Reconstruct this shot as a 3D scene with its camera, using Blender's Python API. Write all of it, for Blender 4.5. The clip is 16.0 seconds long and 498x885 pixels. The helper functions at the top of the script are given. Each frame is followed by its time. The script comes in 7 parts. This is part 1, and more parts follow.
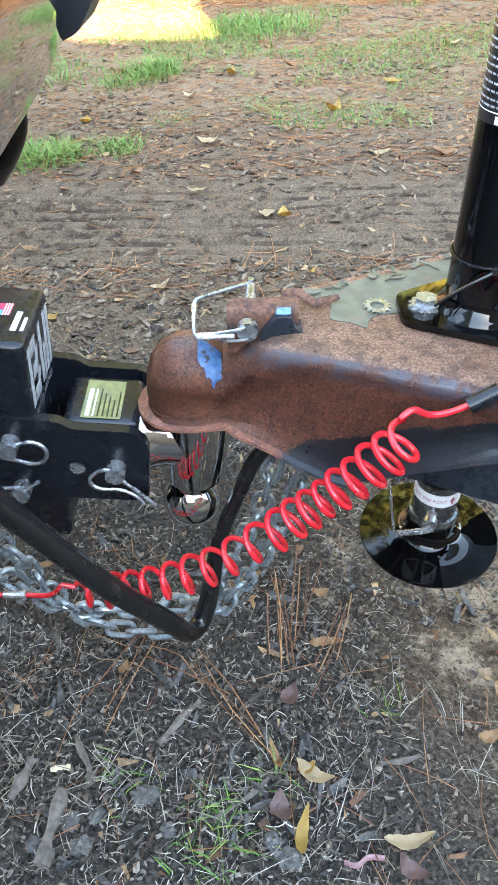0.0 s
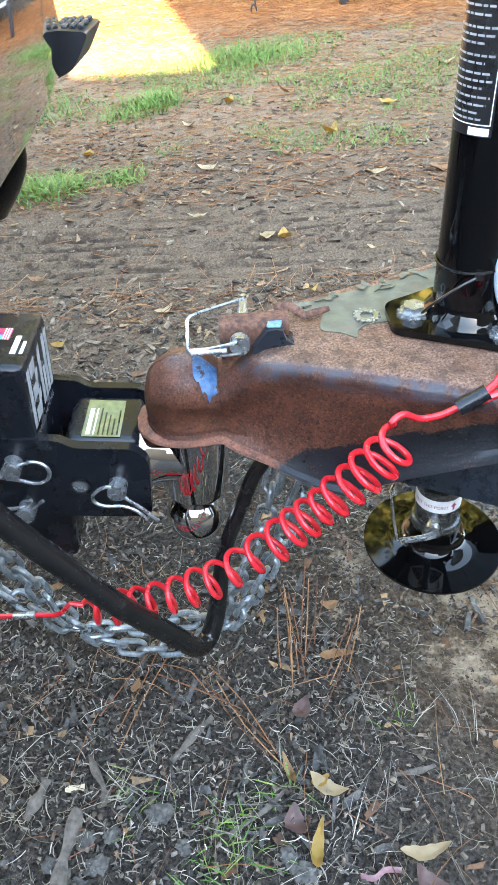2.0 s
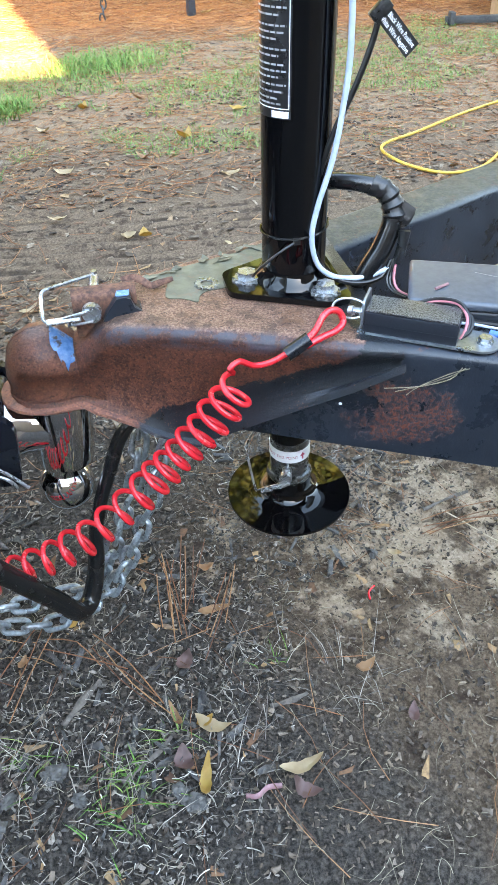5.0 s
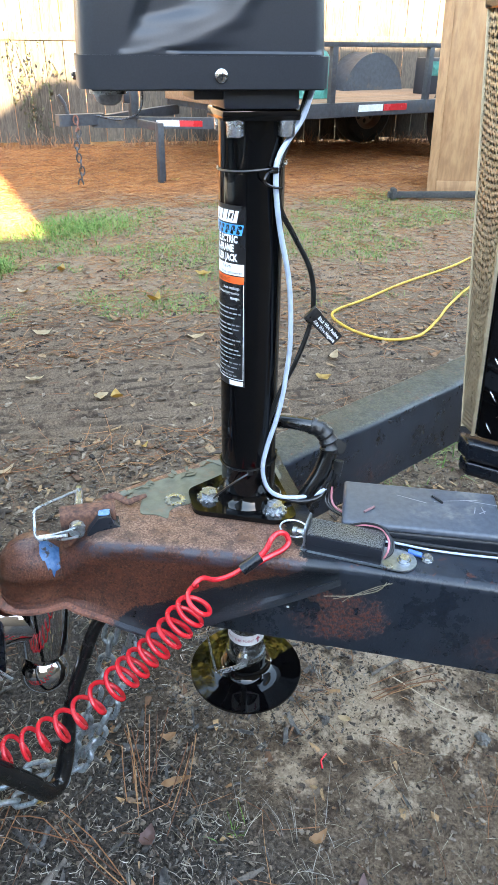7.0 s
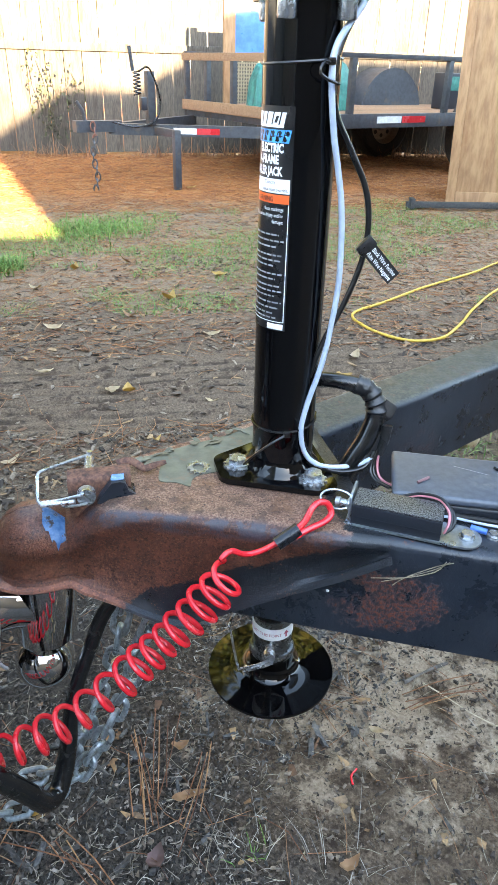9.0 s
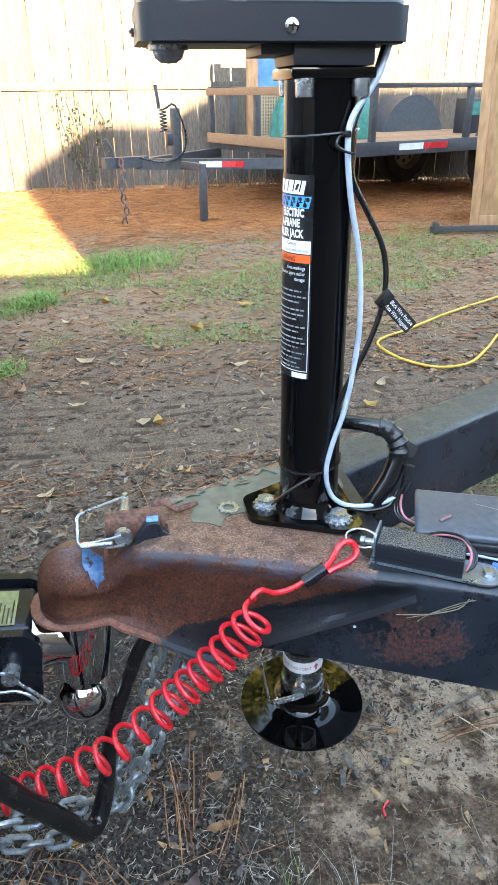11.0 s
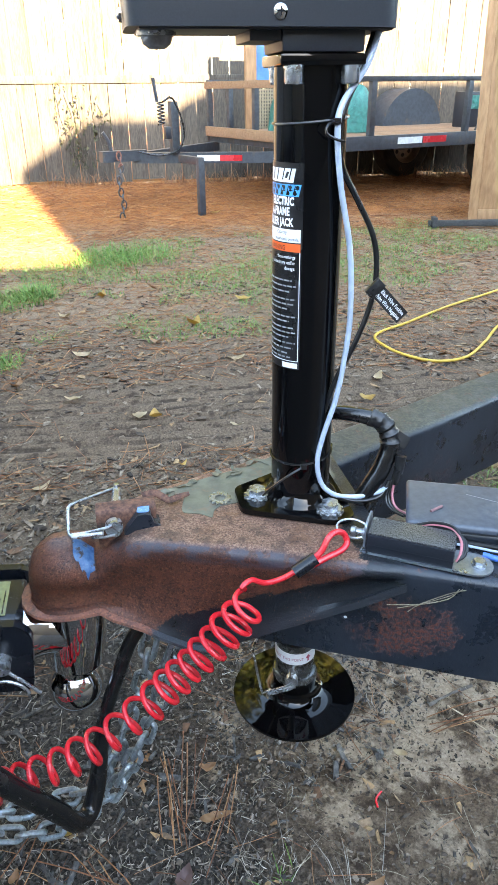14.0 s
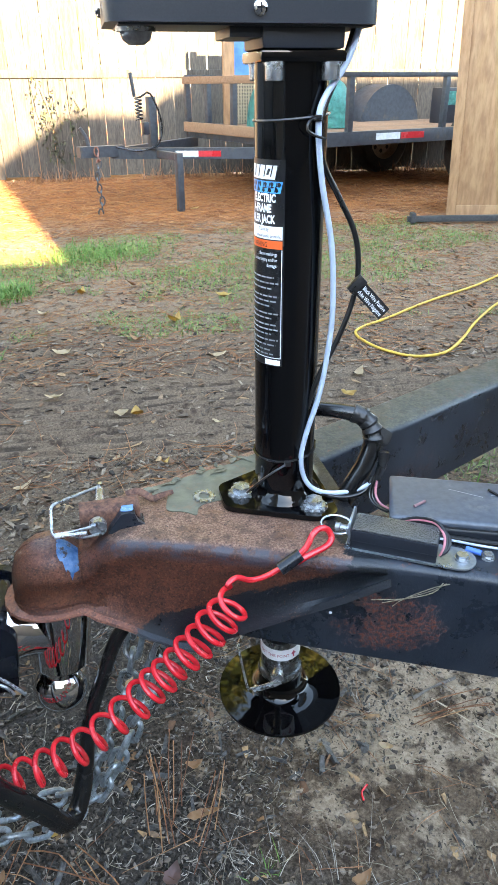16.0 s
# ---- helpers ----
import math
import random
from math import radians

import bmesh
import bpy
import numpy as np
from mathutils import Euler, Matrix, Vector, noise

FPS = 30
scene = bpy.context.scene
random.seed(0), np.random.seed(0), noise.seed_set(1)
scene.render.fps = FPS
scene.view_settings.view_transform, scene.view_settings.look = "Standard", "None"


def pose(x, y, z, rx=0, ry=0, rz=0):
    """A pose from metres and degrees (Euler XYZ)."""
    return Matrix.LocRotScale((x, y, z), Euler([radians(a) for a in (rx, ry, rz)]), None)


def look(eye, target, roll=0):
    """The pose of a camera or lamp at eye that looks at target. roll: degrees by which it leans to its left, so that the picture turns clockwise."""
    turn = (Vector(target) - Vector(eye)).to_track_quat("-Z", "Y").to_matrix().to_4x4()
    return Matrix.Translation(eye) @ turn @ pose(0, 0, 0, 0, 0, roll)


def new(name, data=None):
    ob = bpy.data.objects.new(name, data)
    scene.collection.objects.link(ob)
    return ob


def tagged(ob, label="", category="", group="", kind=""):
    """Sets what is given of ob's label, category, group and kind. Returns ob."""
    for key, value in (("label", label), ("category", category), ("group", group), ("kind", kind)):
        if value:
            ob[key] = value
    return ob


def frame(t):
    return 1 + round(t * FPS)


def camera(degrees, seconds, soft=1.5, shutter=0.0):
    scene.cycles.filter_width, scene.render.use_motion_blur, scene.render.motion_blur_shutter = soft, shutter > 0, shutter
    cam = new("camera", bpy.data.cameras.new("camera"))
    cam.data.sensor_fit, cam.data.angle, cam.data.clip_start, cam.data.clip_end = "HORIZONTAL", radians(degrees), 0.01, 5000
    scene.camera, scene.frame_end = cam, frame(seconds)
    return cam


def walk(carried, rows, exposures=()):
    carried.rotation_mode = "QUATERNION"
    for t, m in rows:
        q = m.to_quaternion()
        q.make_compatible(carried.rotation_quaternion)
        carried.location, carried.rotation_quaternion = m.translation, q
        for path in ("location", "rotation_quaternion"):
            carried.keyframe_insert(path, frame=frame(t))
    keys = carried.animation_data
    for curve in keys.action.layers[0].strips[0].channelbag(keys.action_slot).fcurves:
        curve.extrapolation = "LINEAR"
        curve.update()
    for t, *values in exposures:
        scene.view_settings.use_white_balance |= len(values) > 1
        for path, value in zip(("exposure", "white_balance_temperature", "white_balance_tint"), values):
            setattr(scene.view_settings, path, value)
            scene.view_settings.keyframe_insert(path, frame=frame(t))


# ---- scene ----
# ---------------------------------------------------------------- camera
cam = camera(40.0, 16.0, soft=1.0)
PATH = [
    (0, (0.051, 0.042, 0.8), (-0.011, 1.519, -0.547), -2.0),
    (0.5, (0.068, 0.033, 0.793), (-0.022, 1.514, -0.548), -2.9),
    (1, (0.067, 0.029, 0.798), (-0.025, 1.517, -0.535), -3.6),
    (1.5, (0.066, 0.029, 0.798), (-0.034, 1.535, -0.515), -4.7),
    (2, (0.067, 0.028, 0.799), (-0.037, 1.548, -0.496), -5.2),
    (2.5, (0.066, 0.028, 0.8), (-0.028, 1.56, -0.483), -5.4),
    (3, (0.066, 0.027, 0.802), (-0.007, 1.569, -0.47), -5.8),
    (3.5, (0.078, 0.015, 0.804), (0.06, 1.564, -0.46), -5.7),
    (4, (0.08, 0.004, 0.785), (0.134, 1.551, -0.483), -5.0),
    (4.5, (0.081, -0.03, 0.797), (0.248, 1.485, -0.498), -2.8),
    (4.7, (0.089, -0.049, 0.799), (0.283, 1.461, -0.498), -2.3),
    (6.8, (0.091, -0.069, 0.885), (0.454, 1.592, -0.168), 0.5),
    (7, (0.087, -0.099, 0.949), (0.458, 1.587, -0.061), 0.7),
    (7.5, (0.075, -0.131, 0.981), (0.467, 1.602, 0.063), 1.0),
    (8, (0.08, -0.134, 0.977), (0.477, 1.613, 0.087), 1.4),
    (8.5, (0.072, -0.089, 0.907), (0.473, 1.647, -0.001), 1.9),
    (9, (0.073, -0.039, 0.847), (0.427, 1.678, -0.116), 1.5),
    (11.5, (0.07, -0.061, 0.884), (0.345, 1.707, -0.009), -0.7),
    (12, (0.072, -0.061, 0.883), (0.347, 1.708, -0.008), -0.6),
    (12.5, (0.073, -0.061, 0.881), (0.351, 1.704, -0.017), -0.4),
    (13, (0.073, -0.058, 0.879), (0.359, 1.697, -0.036), -0.3),
    (13.5, (0.076, -0.06, 0.877), (0.359, 1.693, -0.042), -0.4),
    (14, (0.078, -0.061, 0.875), (0.356, 1.695, -0.042), -0.6),
    (14.5, (0.075, -0.061, 0.878), (0.348, 1.697, -0.036), -0.7),
    (15, (0.075, -0.06, 0.877), (0.344, 1.7, -0.034), -0.7),
    (15.5, (0.077, -0.06, 0.875), (0.362, 1.696, -0.04), -0.6),
    (16, (0.076, -0.06, 0.876), (0.406, 1.681, -0.051), -0.4),
]
walk(cam, [(t, look(eye, target, roll)) for t, eye, target, roll in PATH], exposures=[(0.0, 5.0, 8400, 10), (4.0, 5.0, 8400, 10), (7.0, 4.60, 8200, 10), (16.0, 4.48, 8100, 10)])

# ---------------------------------------------------------------- light
SUN_AZ = (-0.21, 0.98)      # way in which the sunlight travels over the ground
SUN_ELEV = 20.0
world = bpy.data.worlds.new("sky")
scene.world = world
world.use_nodes = True
_wn = world.node_tree.nodes
_sky = _wn.new("ShaderNodeTexSky")
_sky.sky_type = "NISHITA"
_sky.sun_disc = False
_sky.sun_elevation = radians(SUN_ELEV)
_sky.sun_rotation = math.atan2(-SUN_AZ[0], -SUN_AZ[1])
_sky.dust_density = 0.2
world.node_tree.links.new(_sky.outputs[0], _wn["Background"].inputs[0])
_wn["Background"].inputs[1].default_value = 0.15
sun_data = bpy.data.lights.new("sun", "SUN")
sun_data.energy, sun_data.angle, sun_data.color = 4.0, radians(0.5), (1.0, 0.9, 0.74)
sun = new("sun", sun_data)
_h = math.cos(radians(SUN_ELEV))
sun.matrix_world = look((0, 0, 10), (SUN_AZ[0] * _h, SUN_AZ[1] * _h, 10 - math.sin(radians(SUN_ELEV))))


# ---------------------------------------------------------------- materials
def ramp_mix(nt, fac, a, b):
    m = nt.nodes.new("ShaderNodeMix")
    m.data_type = "RGBA"
    for sock, v in ((0, fac), (6, a), (7, b)):
        if isinstance(v, (tuple, list)):
            m.inputs[sock].default_value = (*v[:3], 1)
        elif isinstance(v, float):
            m.inputs[sock].default_value = v
        else:
            nt.links.new(v, m.inputs[sock])
    return m.outputs[2]


def noise_out(nt, vec, scale, detail=6.0, rough=0.6, distort=0.0):
    n = nt.nodes.new("ShaderNodeTexNoise")
    n.inputs["Scale"].default_value = scale
    n.inputs["Detail"].default_value = detail
    n.inputs["Roughness"].default_value = rough
    n.inputs["Distortion"].default_value = distort
    if vec is not None:
        nt.links.new(vec, n.inputs["Vector"])
    return n.outputs[0]


def span(nt, val, lo, hi, a=0.0, b=1.0):
    m = nt.nodes.new("ShaderNodeMapRange")
    m.interpolation_type = "SMOOTHSTEP"
    nt.links.new(val, m.inputs[0])
    for i, v in ((1, lo), (2, hi), (3, a), (4, b)):
        m.inputs[i].default_value = v
    return m.outputs[0]


def math2(nt, op, a, b=0.0):
    m = nt.nodes.new("ShaderNodeMath")
    m.operation = op
    for i, v in enumerate((a, b)):
        if isinstance(v, (int, float)):
            m.inputs[i].default_value = v
        else:
            nt.links.new(v, m.inputs[i])
    return m.outputs[0]


def bsdf_of(name):
    m = bpy.data.materials.new(name)
    m.use_nodes = True
    nt = m.node_tree
    return m, nt, nt.nodes["Principled BSDF"]


def place(nt, stretch=(1, 1, 1)):
    g = nt.nodes.new("ShaderNodeNewGeometry")
    v = nt.nodes.new("ShaderNodeVectorMath")
    v.operation = "MULTIPLY"
    nt.links.new(g.outputs["Position"], v.inputs[0])
    v.inputs[1].default_value = stretch
    return v.outputs[0]


def bump(nt, p, height, strength, dist=0.002):
    b = nt.nodes.new("ShaderNodeBump")
    b.inputs["Strength"].default_value = strength
    b.inputs["Distance"].default_value = dist
    nt.links.new(height, b.inputs["Height"])
    nt.links.new(b.outputs[0], p.inputs["Normal"])


def mat(name, a, b, scale=60.0, rough=0.5, metal=0.0, stain=None, stain_scale=8.0, stain_lo=0.55, stain_hi=0.7,
        bumpy=0.3, dist=0.001, stretch=(1, 1, 1), rough_var=0.15, vary=0.0, coat=0.0, spec=0.5):
    m, nt, p = bsdf_of(name)
    vec = place(nt, stretch)
    n1 = noise_out(nt, vec, scale)
    n2 = noise_out(nt, vec, stain_scale, 8.0, 0.65)
    col = ramp_mix(nt, span(nt, n1, 0.3, 0.7), a, b)
    if stain:
        col = ramp_mix(nt, span(nt, n2, stain_lo, stain_hi), col, stain)
    if vary:
        oi = nt.nodes.new("ShaderNodeObjectInfo")
        hs = nt.nodes.new("ShaderNodeHueSaturation")
        nt.links.new(math2(nt, "ADD", math2(nt, "MULTIPLY", oi.outputs["Random"], vary), 1.0 - vary / 2), hs.inputs["Value"])
        nt.links.new(col, hs.inputs["Color"])
        col = hs.outputs[0]
    nt.links.new(col, p.inputs["Base Color"])
    nt.links.new(span(nt, n2, 0.3, 0.75, max(rough - rough_var, 0.02), min(rough + rough_var, 1.0)), p.inputs["Roughness"])
    p.inputs["Metallic"].default_value = metal
    p.inputs["Coat Weight"].default_value = coat
    p.inputs["Specular IOR Level"].default_value = spec
    if bumpy:
        bump(nt, p, n1, bumpy, dist)
    return m


def island_mat(name, colors, rough=0.9, scale=150.0, spec=0.3):
    """Loose bits, each with a colour of its own from a ramp."""
    m, nt, p = bsdf_of(name)
    g = nt.nodes.new("ShaderNodeNewGeometry")
    r = nt.nodes.new("ShaderNodeValToRGB")
    r.color_ramp.interpolation = "LINEAR"
    els = r.color_ramp.elements
    while len(els) < len(colors):
        els.new(0.5)
    for i, c in enumerate(colors):
        els[i].position = i / (len(colors) - 1)
        els[i].color = (*c, 1)
    nt.links.new(g.outputs["Random Per Island"], r.inputs[0])
    n = noise_out(nt, g.outputs["Position"], scale)
    col = ramp_mix(nt, span(nt, n, 0.3, 0.72, 0.0, 0.55), r.outputs[0], (0.022, 0.018, 0.015))
    nt.links.new(col, p.inputs["Base Color"])
    p.inputs["Roughness"].default_value = rough
    p.inputs["Specular IOR Level"].default_value = spec
    bump(nt, p, n, 0.4, 0.001)
    return m


def rusty_metal():
    """Rusted coupler: dark reddish oxide, orange specks and worn dark paint."""
    m, nt, p = bsdf_of("rusted_steel")
    vec = place(nt)
    fine = noise_out(nt, vec, 420, 5, 0.7)
    mid = noise_out(nt, vec, 60, 8, 0.7)
    big = noise_out(nt, vec, 11, 6, 0.6)
    col = ramp_mix(nt, span(nt, mid, 0.3, 0.7), (0.084, 0.027, 0.019), (0.225, 0.078, 0.046))
    col = ramp_mix(nt, span(nt, fine, 0.50, 0.66, 0.0, 0.55), col, (0.38, 0.145, 0.062))
    grain = noise_out(nt, vec, 300, 6, 0.8, 0.3)
    col = ramp_mix(nt, span(nt, grain, 0.50, 0.62, 0.0, 0.7), col, (0.020, 0.0075, 0.007))
    blot = noise_out(nt, vec, 26, 9, 0.75, 0.6)
    col = ramp_mix(nt, span(nt, blot, 0.52, 0.70, 0.0, 0.55), col, (0.040, 0.016, 0.016))
    col = ramp_mix(nt, span(nt, big, 0.52, 0.70, 0.0, 0.55), col, (0.23, 0.080, 0.036))
    scratch = noise_out(nt, place(nt, (1, 1, 4)), 90, 6, 0.7, 1.2)
    col = ramp_mix(nt, span(nt, scratch, 0.68, 0.72, 0.0, 0.7), col, (0.10, 0.12, 0.13))
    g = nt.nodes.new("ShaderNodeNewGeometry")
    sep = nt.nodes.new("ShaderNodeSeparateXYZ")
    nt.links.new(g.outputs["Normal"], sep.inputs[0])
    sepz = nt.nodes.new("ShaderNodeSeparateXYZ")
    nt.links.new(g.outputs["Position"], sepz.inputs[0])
    # upward faces near the coupler's top get a paler mix, picked by normal
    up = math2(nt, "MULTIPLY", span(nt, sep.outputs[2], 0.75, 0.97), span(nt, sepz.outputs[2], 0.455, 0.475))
    # dark blue-grey paint left along the rolled shoulder, its tint also carrying the sky's sheen
    worn = math2(nt, "MULTIPLY", math2(nt, "MULTIPLY", span(nt, sepz.outputs[2], 0.458, 0.468), span(nt, sepz.outputs[2], 0.4815, 0.478)), span(nt, mid, 0.42, 0.56, 0.1, 0.8))
    col = ramp_mix(nt, worn, col, (0.060, 0.066, 0.088))
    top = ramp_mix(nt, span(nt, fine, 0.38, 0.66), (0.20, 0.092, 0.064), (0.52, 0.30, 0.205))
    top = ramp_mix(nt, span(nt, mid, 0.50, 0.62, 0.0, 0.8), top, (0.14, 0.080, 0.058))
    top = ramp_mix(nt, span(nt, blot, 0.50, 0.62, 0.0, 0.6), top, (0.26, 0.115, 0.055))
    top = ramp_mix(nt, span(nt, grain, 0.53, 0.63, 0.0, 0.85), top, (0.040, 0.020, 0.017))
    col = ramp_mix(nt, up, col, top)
    # black paint still on the lower edge and the rear end, with a ragged border
    ragged = math2(nt, "ADD", math2(nt, "MULTIPLY", math2(nt, "SUBTRACT", blot, 0.5), 0.030), math2(nt, "MULTIPLY", math2(nt, "SUBTRACT", grain, 0.5), 0.012))
    low = math2(nt, "SUBTRACT", math2(nt, "MULTIPLY", sepz.outputs[0], 0.46), math2(nt, "SUBTRACT", sepz.outputs[2], 0.3472))
    painted = math2(nt, "MAXIMUM", span(nt, math2(nt, "ADD", low, ragged), -0.0012, 0.0012), span(nt, math2(nt, "ADD", math2(nt, "SUBTRACT", sepz.outputs[0], 0.264), math2(nt, "MULTIPLY", ragged, 1.5)), -0.0015, 0.0015))
    painted = math2(nt, "MULTIPLY", painted, span(nt, math2(nt, "ADD", fine, math2(nt, "MULTIPLY", blot, 0.6)), 0.96, 1.02, 1.0, 0.1))
    col = ramp_mix(nt, painted, col, ramp_mix(nt, span(nt, mid, 0.3, 0.7), (0.006, 0.009, 0.014), (0.015, 0.020, 0.028)))
    nt.links.new(col, p.inputs["Base Color"])
    gloss = math2(nt, "MAXIMUM", worn, painted)
    nt.links.new(math2(nt, "SUBTRACT", span(nt, mid, 0.3, 0.7, 0.44, 0.68), math2(nt, "MULTIPLY", gloss, 0.18)), p.inputs["Roughness"])
    p.inputs["Metallic"].default_value = 0.1
    nt.links.new(math2(nt, "ADD", math2(nt, "MULTIPLY", gloss, 0.65), 0.34), p.inputs["Coat Weight"])
    p.inputs["Coat Roughness"].default_value = 0.24
    bump(nt, p, math2(nt, "ADD", math2(nt, "ADD", fine, mid), grain), 0.8, 0.0011)
    return m


def painted_frame():
    """Black painted steel with dust on top and rust breaking through."""
    m, nt, p = bsdf_of("black_frame_paint")
    vec = place(nt)
    fine = noise_out(nt, vec, 260, 5, 0.7)
    mid = noise_out(nt, vec, 28, 8, 0.7)
    big = noise_out(nt, vec, 7.5, 5, 0.55)
    chip = noise_out(nt, vec, 95, 6, 0.7, 0.8)
    col = ramp_mix(nt, span(nt, mid, 0.3, 0.75), (0.0075, 0.0105, 0.0155), (0.016, 0.0205, 0.028))
    # one large rust patch on the near arm, small ones elsewhere
    sp = nt.nodes.new("ShaderNodeSeparateXYZ")
    nt.links.new(vec, sp.inputs[0])
    ex = math2(nt, "MULTIPLY", math2(nt, "SUBTRACT", sp.outputs[0], 0.300), 25.0)
    ez = math2(nt, "MULTIPLY", math2(nt, "SUBTRACT", sp.outputs[2], 0.413), 31.0)
    near_patch = span(nt, math2(nt, "ADD", math2(nt, "ADD", math2(nt, "MULTIPLY", ex, ex), math2(nt, "MULTIPLY", ez, ez)), math2(nt, "ADD", math2(nt, "MULTIPLY", mid, -7.0), math2(nt, "MULTIPLY", chip, -6.0))), -6.1, -5.3, 1.0, 0.0)
    spots = math2(nt, "MAXIMUM", math2(nt, "MULTIPLY", near_patch, span(nt, fine, 0.40, 0.62, 0.25, 1.0)), math2(nt, "MULTIPLY", span(nt, big, 0.60, 0.70, 0.0, 0.55), span(nt, chip, 0.46, 0.60)))
    rc = ramp_mix(nt, span(nt, fine, 0.35, 0.65), (0.022, 0.010, 0.009), (0.115, 0.033, 0.018))
    col = ramp_mix(nt, spots, col, rc)
    streak = noise_out(nt, place(nt, (1, 1, 0.25)), 38, 7, 0.7)
    col = ramp_mix(nt, span(nt, streak, 0.5, 0.72, 0.0, 0.45), col, (0.024, 0.030, 0.040))
    dust = math2(nt, "MULTIPLY", span(nt, fine, 0.45, 0.75), span(nt, big, 0.4, 0.65, 0.0, 0.22))
    col = ramp_mix(nt, dust, col, (0.06, 0.056, 0.05))
    # grime settled on the upper faces of the far arm, rust crumbs along the near one
    g = nt.nodes.new("ShaderNodeNewGeometry")
    nz = nt.nodes.new("ShaderNodeSeparateXYZ")
    nt.links.new(g.outputs["Normal"], nz.inputs[0])
    up = span(nt, nz.outputs[2], 0.5, 0.95)
    grime = math2(nt, "MULTIPLY", math2(nt, "MULTIPLY", up, span(nt, sp.outputs[1], 0.56, 0.66)), span(nt, mid, 0.30, 0.62, 0.45, 0.95))
    col = ramp_mix(nt, grime, col, ramp_mix(nt, span(nt, fine, 0.4, 0.65), (0.022, 0.021, 0.015), (0.080, 0.072, 0.046)))
    crumbs = math2(nt, "MULTIPLY", up, span(nt, chip, 0.58, 0.66, 0.0, 0.8))
    col = ramp_mix(nt, crumbs, col, rc)
    nt.links.new(col, p.inputs["Base Color"])
    p.inputs["Specular IOR Level"].default_value = 0.38
    nt.links.new(math2(nt, "ADD", span(nt, mid, 0.3, 0.7, 0.22, 0.42), math2(nt, "MULTIPLY", math2(nt, "MAXIMUM", spots, grime), 0.38)), p.inputs["Roughness"])
    bump(nt, p, math2(nt, "ADD", math2(nt, "ADD", math2(nt, "MULTIPLY", spots, 2.0), fine), math2(nt, "MULTIPLY", mid, 1.5)), 0.35, 0.0009)
    return m


def ground_material():
    m, nt, p = bsdf_of("soil")
    vec = place(nt)
    sep = nt.nodes.new("ShaderNodeSeparateXYZ")
    nt.links.new(vec, sep.inputs[0])
    X, Y = sep.outputs[0], sep.outputs[1]
    fine = noise_out(nt, vec, 170, 8, 0.75)
    mid = noise_out(nt, vec, 22, 8, 0.7)
    big = noise_out(nt, vec, 2.2, 6, 0.6)
    mulch = ramp_mix(nt, span(nt, fine, 0.35, 0.7), (0.014, 0.012, 0.0105), (0.105, 0.086, 0.072))
    soil = ramp_mix(nt, span(nt, fine, 0.35, 0.7), (0.080, 0.053, 0.035), (0.205, 0.145, 0.098))
    soil = ramp_mix(nt, span(nt, mid, 0.50, 0.66), soil, (0.046, 0.029, 0.020))
    clod = noise_out(nt, vec, 75, 6, 0.7)
    soil = ramp_mix(nt, span(nt, clod, 0.55, 0.68, 0.0, 0.8), soil, (0.036, 0.024, 0.018))
    sand = ramp_mix(nt, span(nt, fine, 0.3, 0.7), (0.23, 0.165, 0.113), (0.43, 0.325, 0.235))
    sand = ramp_mix(nt, span(nt, clod, 0.52, 0.68, 0.0, 0.6), sand, (0.12, 0.083, 0.058))
    straw = ramp_mix(nt, span(nt, fine, 0.35, 0.65), (0.18, 0.055, 0.017), (0.40, 0.155, 0.048))
    wob = math2(nt, "MULTIPLY", math2(nt, "SUBTRACT", big, 0.5), 1.4)
    wobm = math2(nt, "MULTIPLY", math2(nt, "SUBTRACT", mid, 0.5), 0.5)
    near = span(nt, math2(nt, "ADD", math2(nt, "ADD", math2(nt, "ADD", math2(nt, "MULTIPLY", Y, 0.55), math2(nt, "MULTIPLY", X, 1.6)), math2(nt, "MULTIPLY", wob, 0.6)), wobm), 0.45, 0.85)
    near = math2(nt, "MAXIMUM", near, span(nt, math2(nt, "ADD", math2(nt, "ADD", Y, math2(nt, "MULTIPLY", wob, 0.5)), wobm), 0.8, 1.4))
    col = ramp_mix(nt, near, mulch, soil)
    # rows of a tyre tread, the grooves' shade put into the colour as dark stripes
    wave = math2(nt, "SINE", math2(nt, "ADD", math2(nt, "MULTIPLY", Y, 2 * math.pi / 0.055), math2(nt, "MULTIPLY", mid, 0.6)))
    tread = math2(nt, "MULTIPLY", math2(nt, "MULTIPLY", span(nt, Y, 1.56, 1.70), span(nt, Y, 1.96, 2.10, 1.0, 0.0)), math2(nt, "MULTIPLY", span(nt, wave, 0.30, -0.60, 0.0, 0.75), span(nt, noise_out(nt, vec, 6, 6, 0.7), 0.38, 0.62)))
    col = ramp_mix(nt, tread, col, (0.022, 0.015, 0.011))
    # lighter trodden soil farther out, orange pine straw below the fence
    pale = span(nt, math2(nt, "ADD", math2(nt, "ADD", Y, math2(nt, "MULTIPLY", wob, 1.2)), wobm), 2.1, 3.2, 0.0, 0.75)
    col = ramp_mix(nt, pale, col, ramp_mix(nt, span(nt, fine, 0.3, 0.7), (0.135, 0.086, 0.054), (0.30, 0.205, 0.135)))
    mottle = noise_out(nt, vec, 9, 8, 0.7)
    col = ramp_mix(nt, math2(nt, "MULTIPLY", near, span(nt, mottle, 0.52, 0.66, 0.0, 0.5)), col, (0.060, 0.039, 0.026))
    far = span(nt, math2(nt, "ADD", math2(nt, "ADD", Y, wob), wobm), 4.7, 5.4)
    col = ramp_mix(nt, far, col, straw)
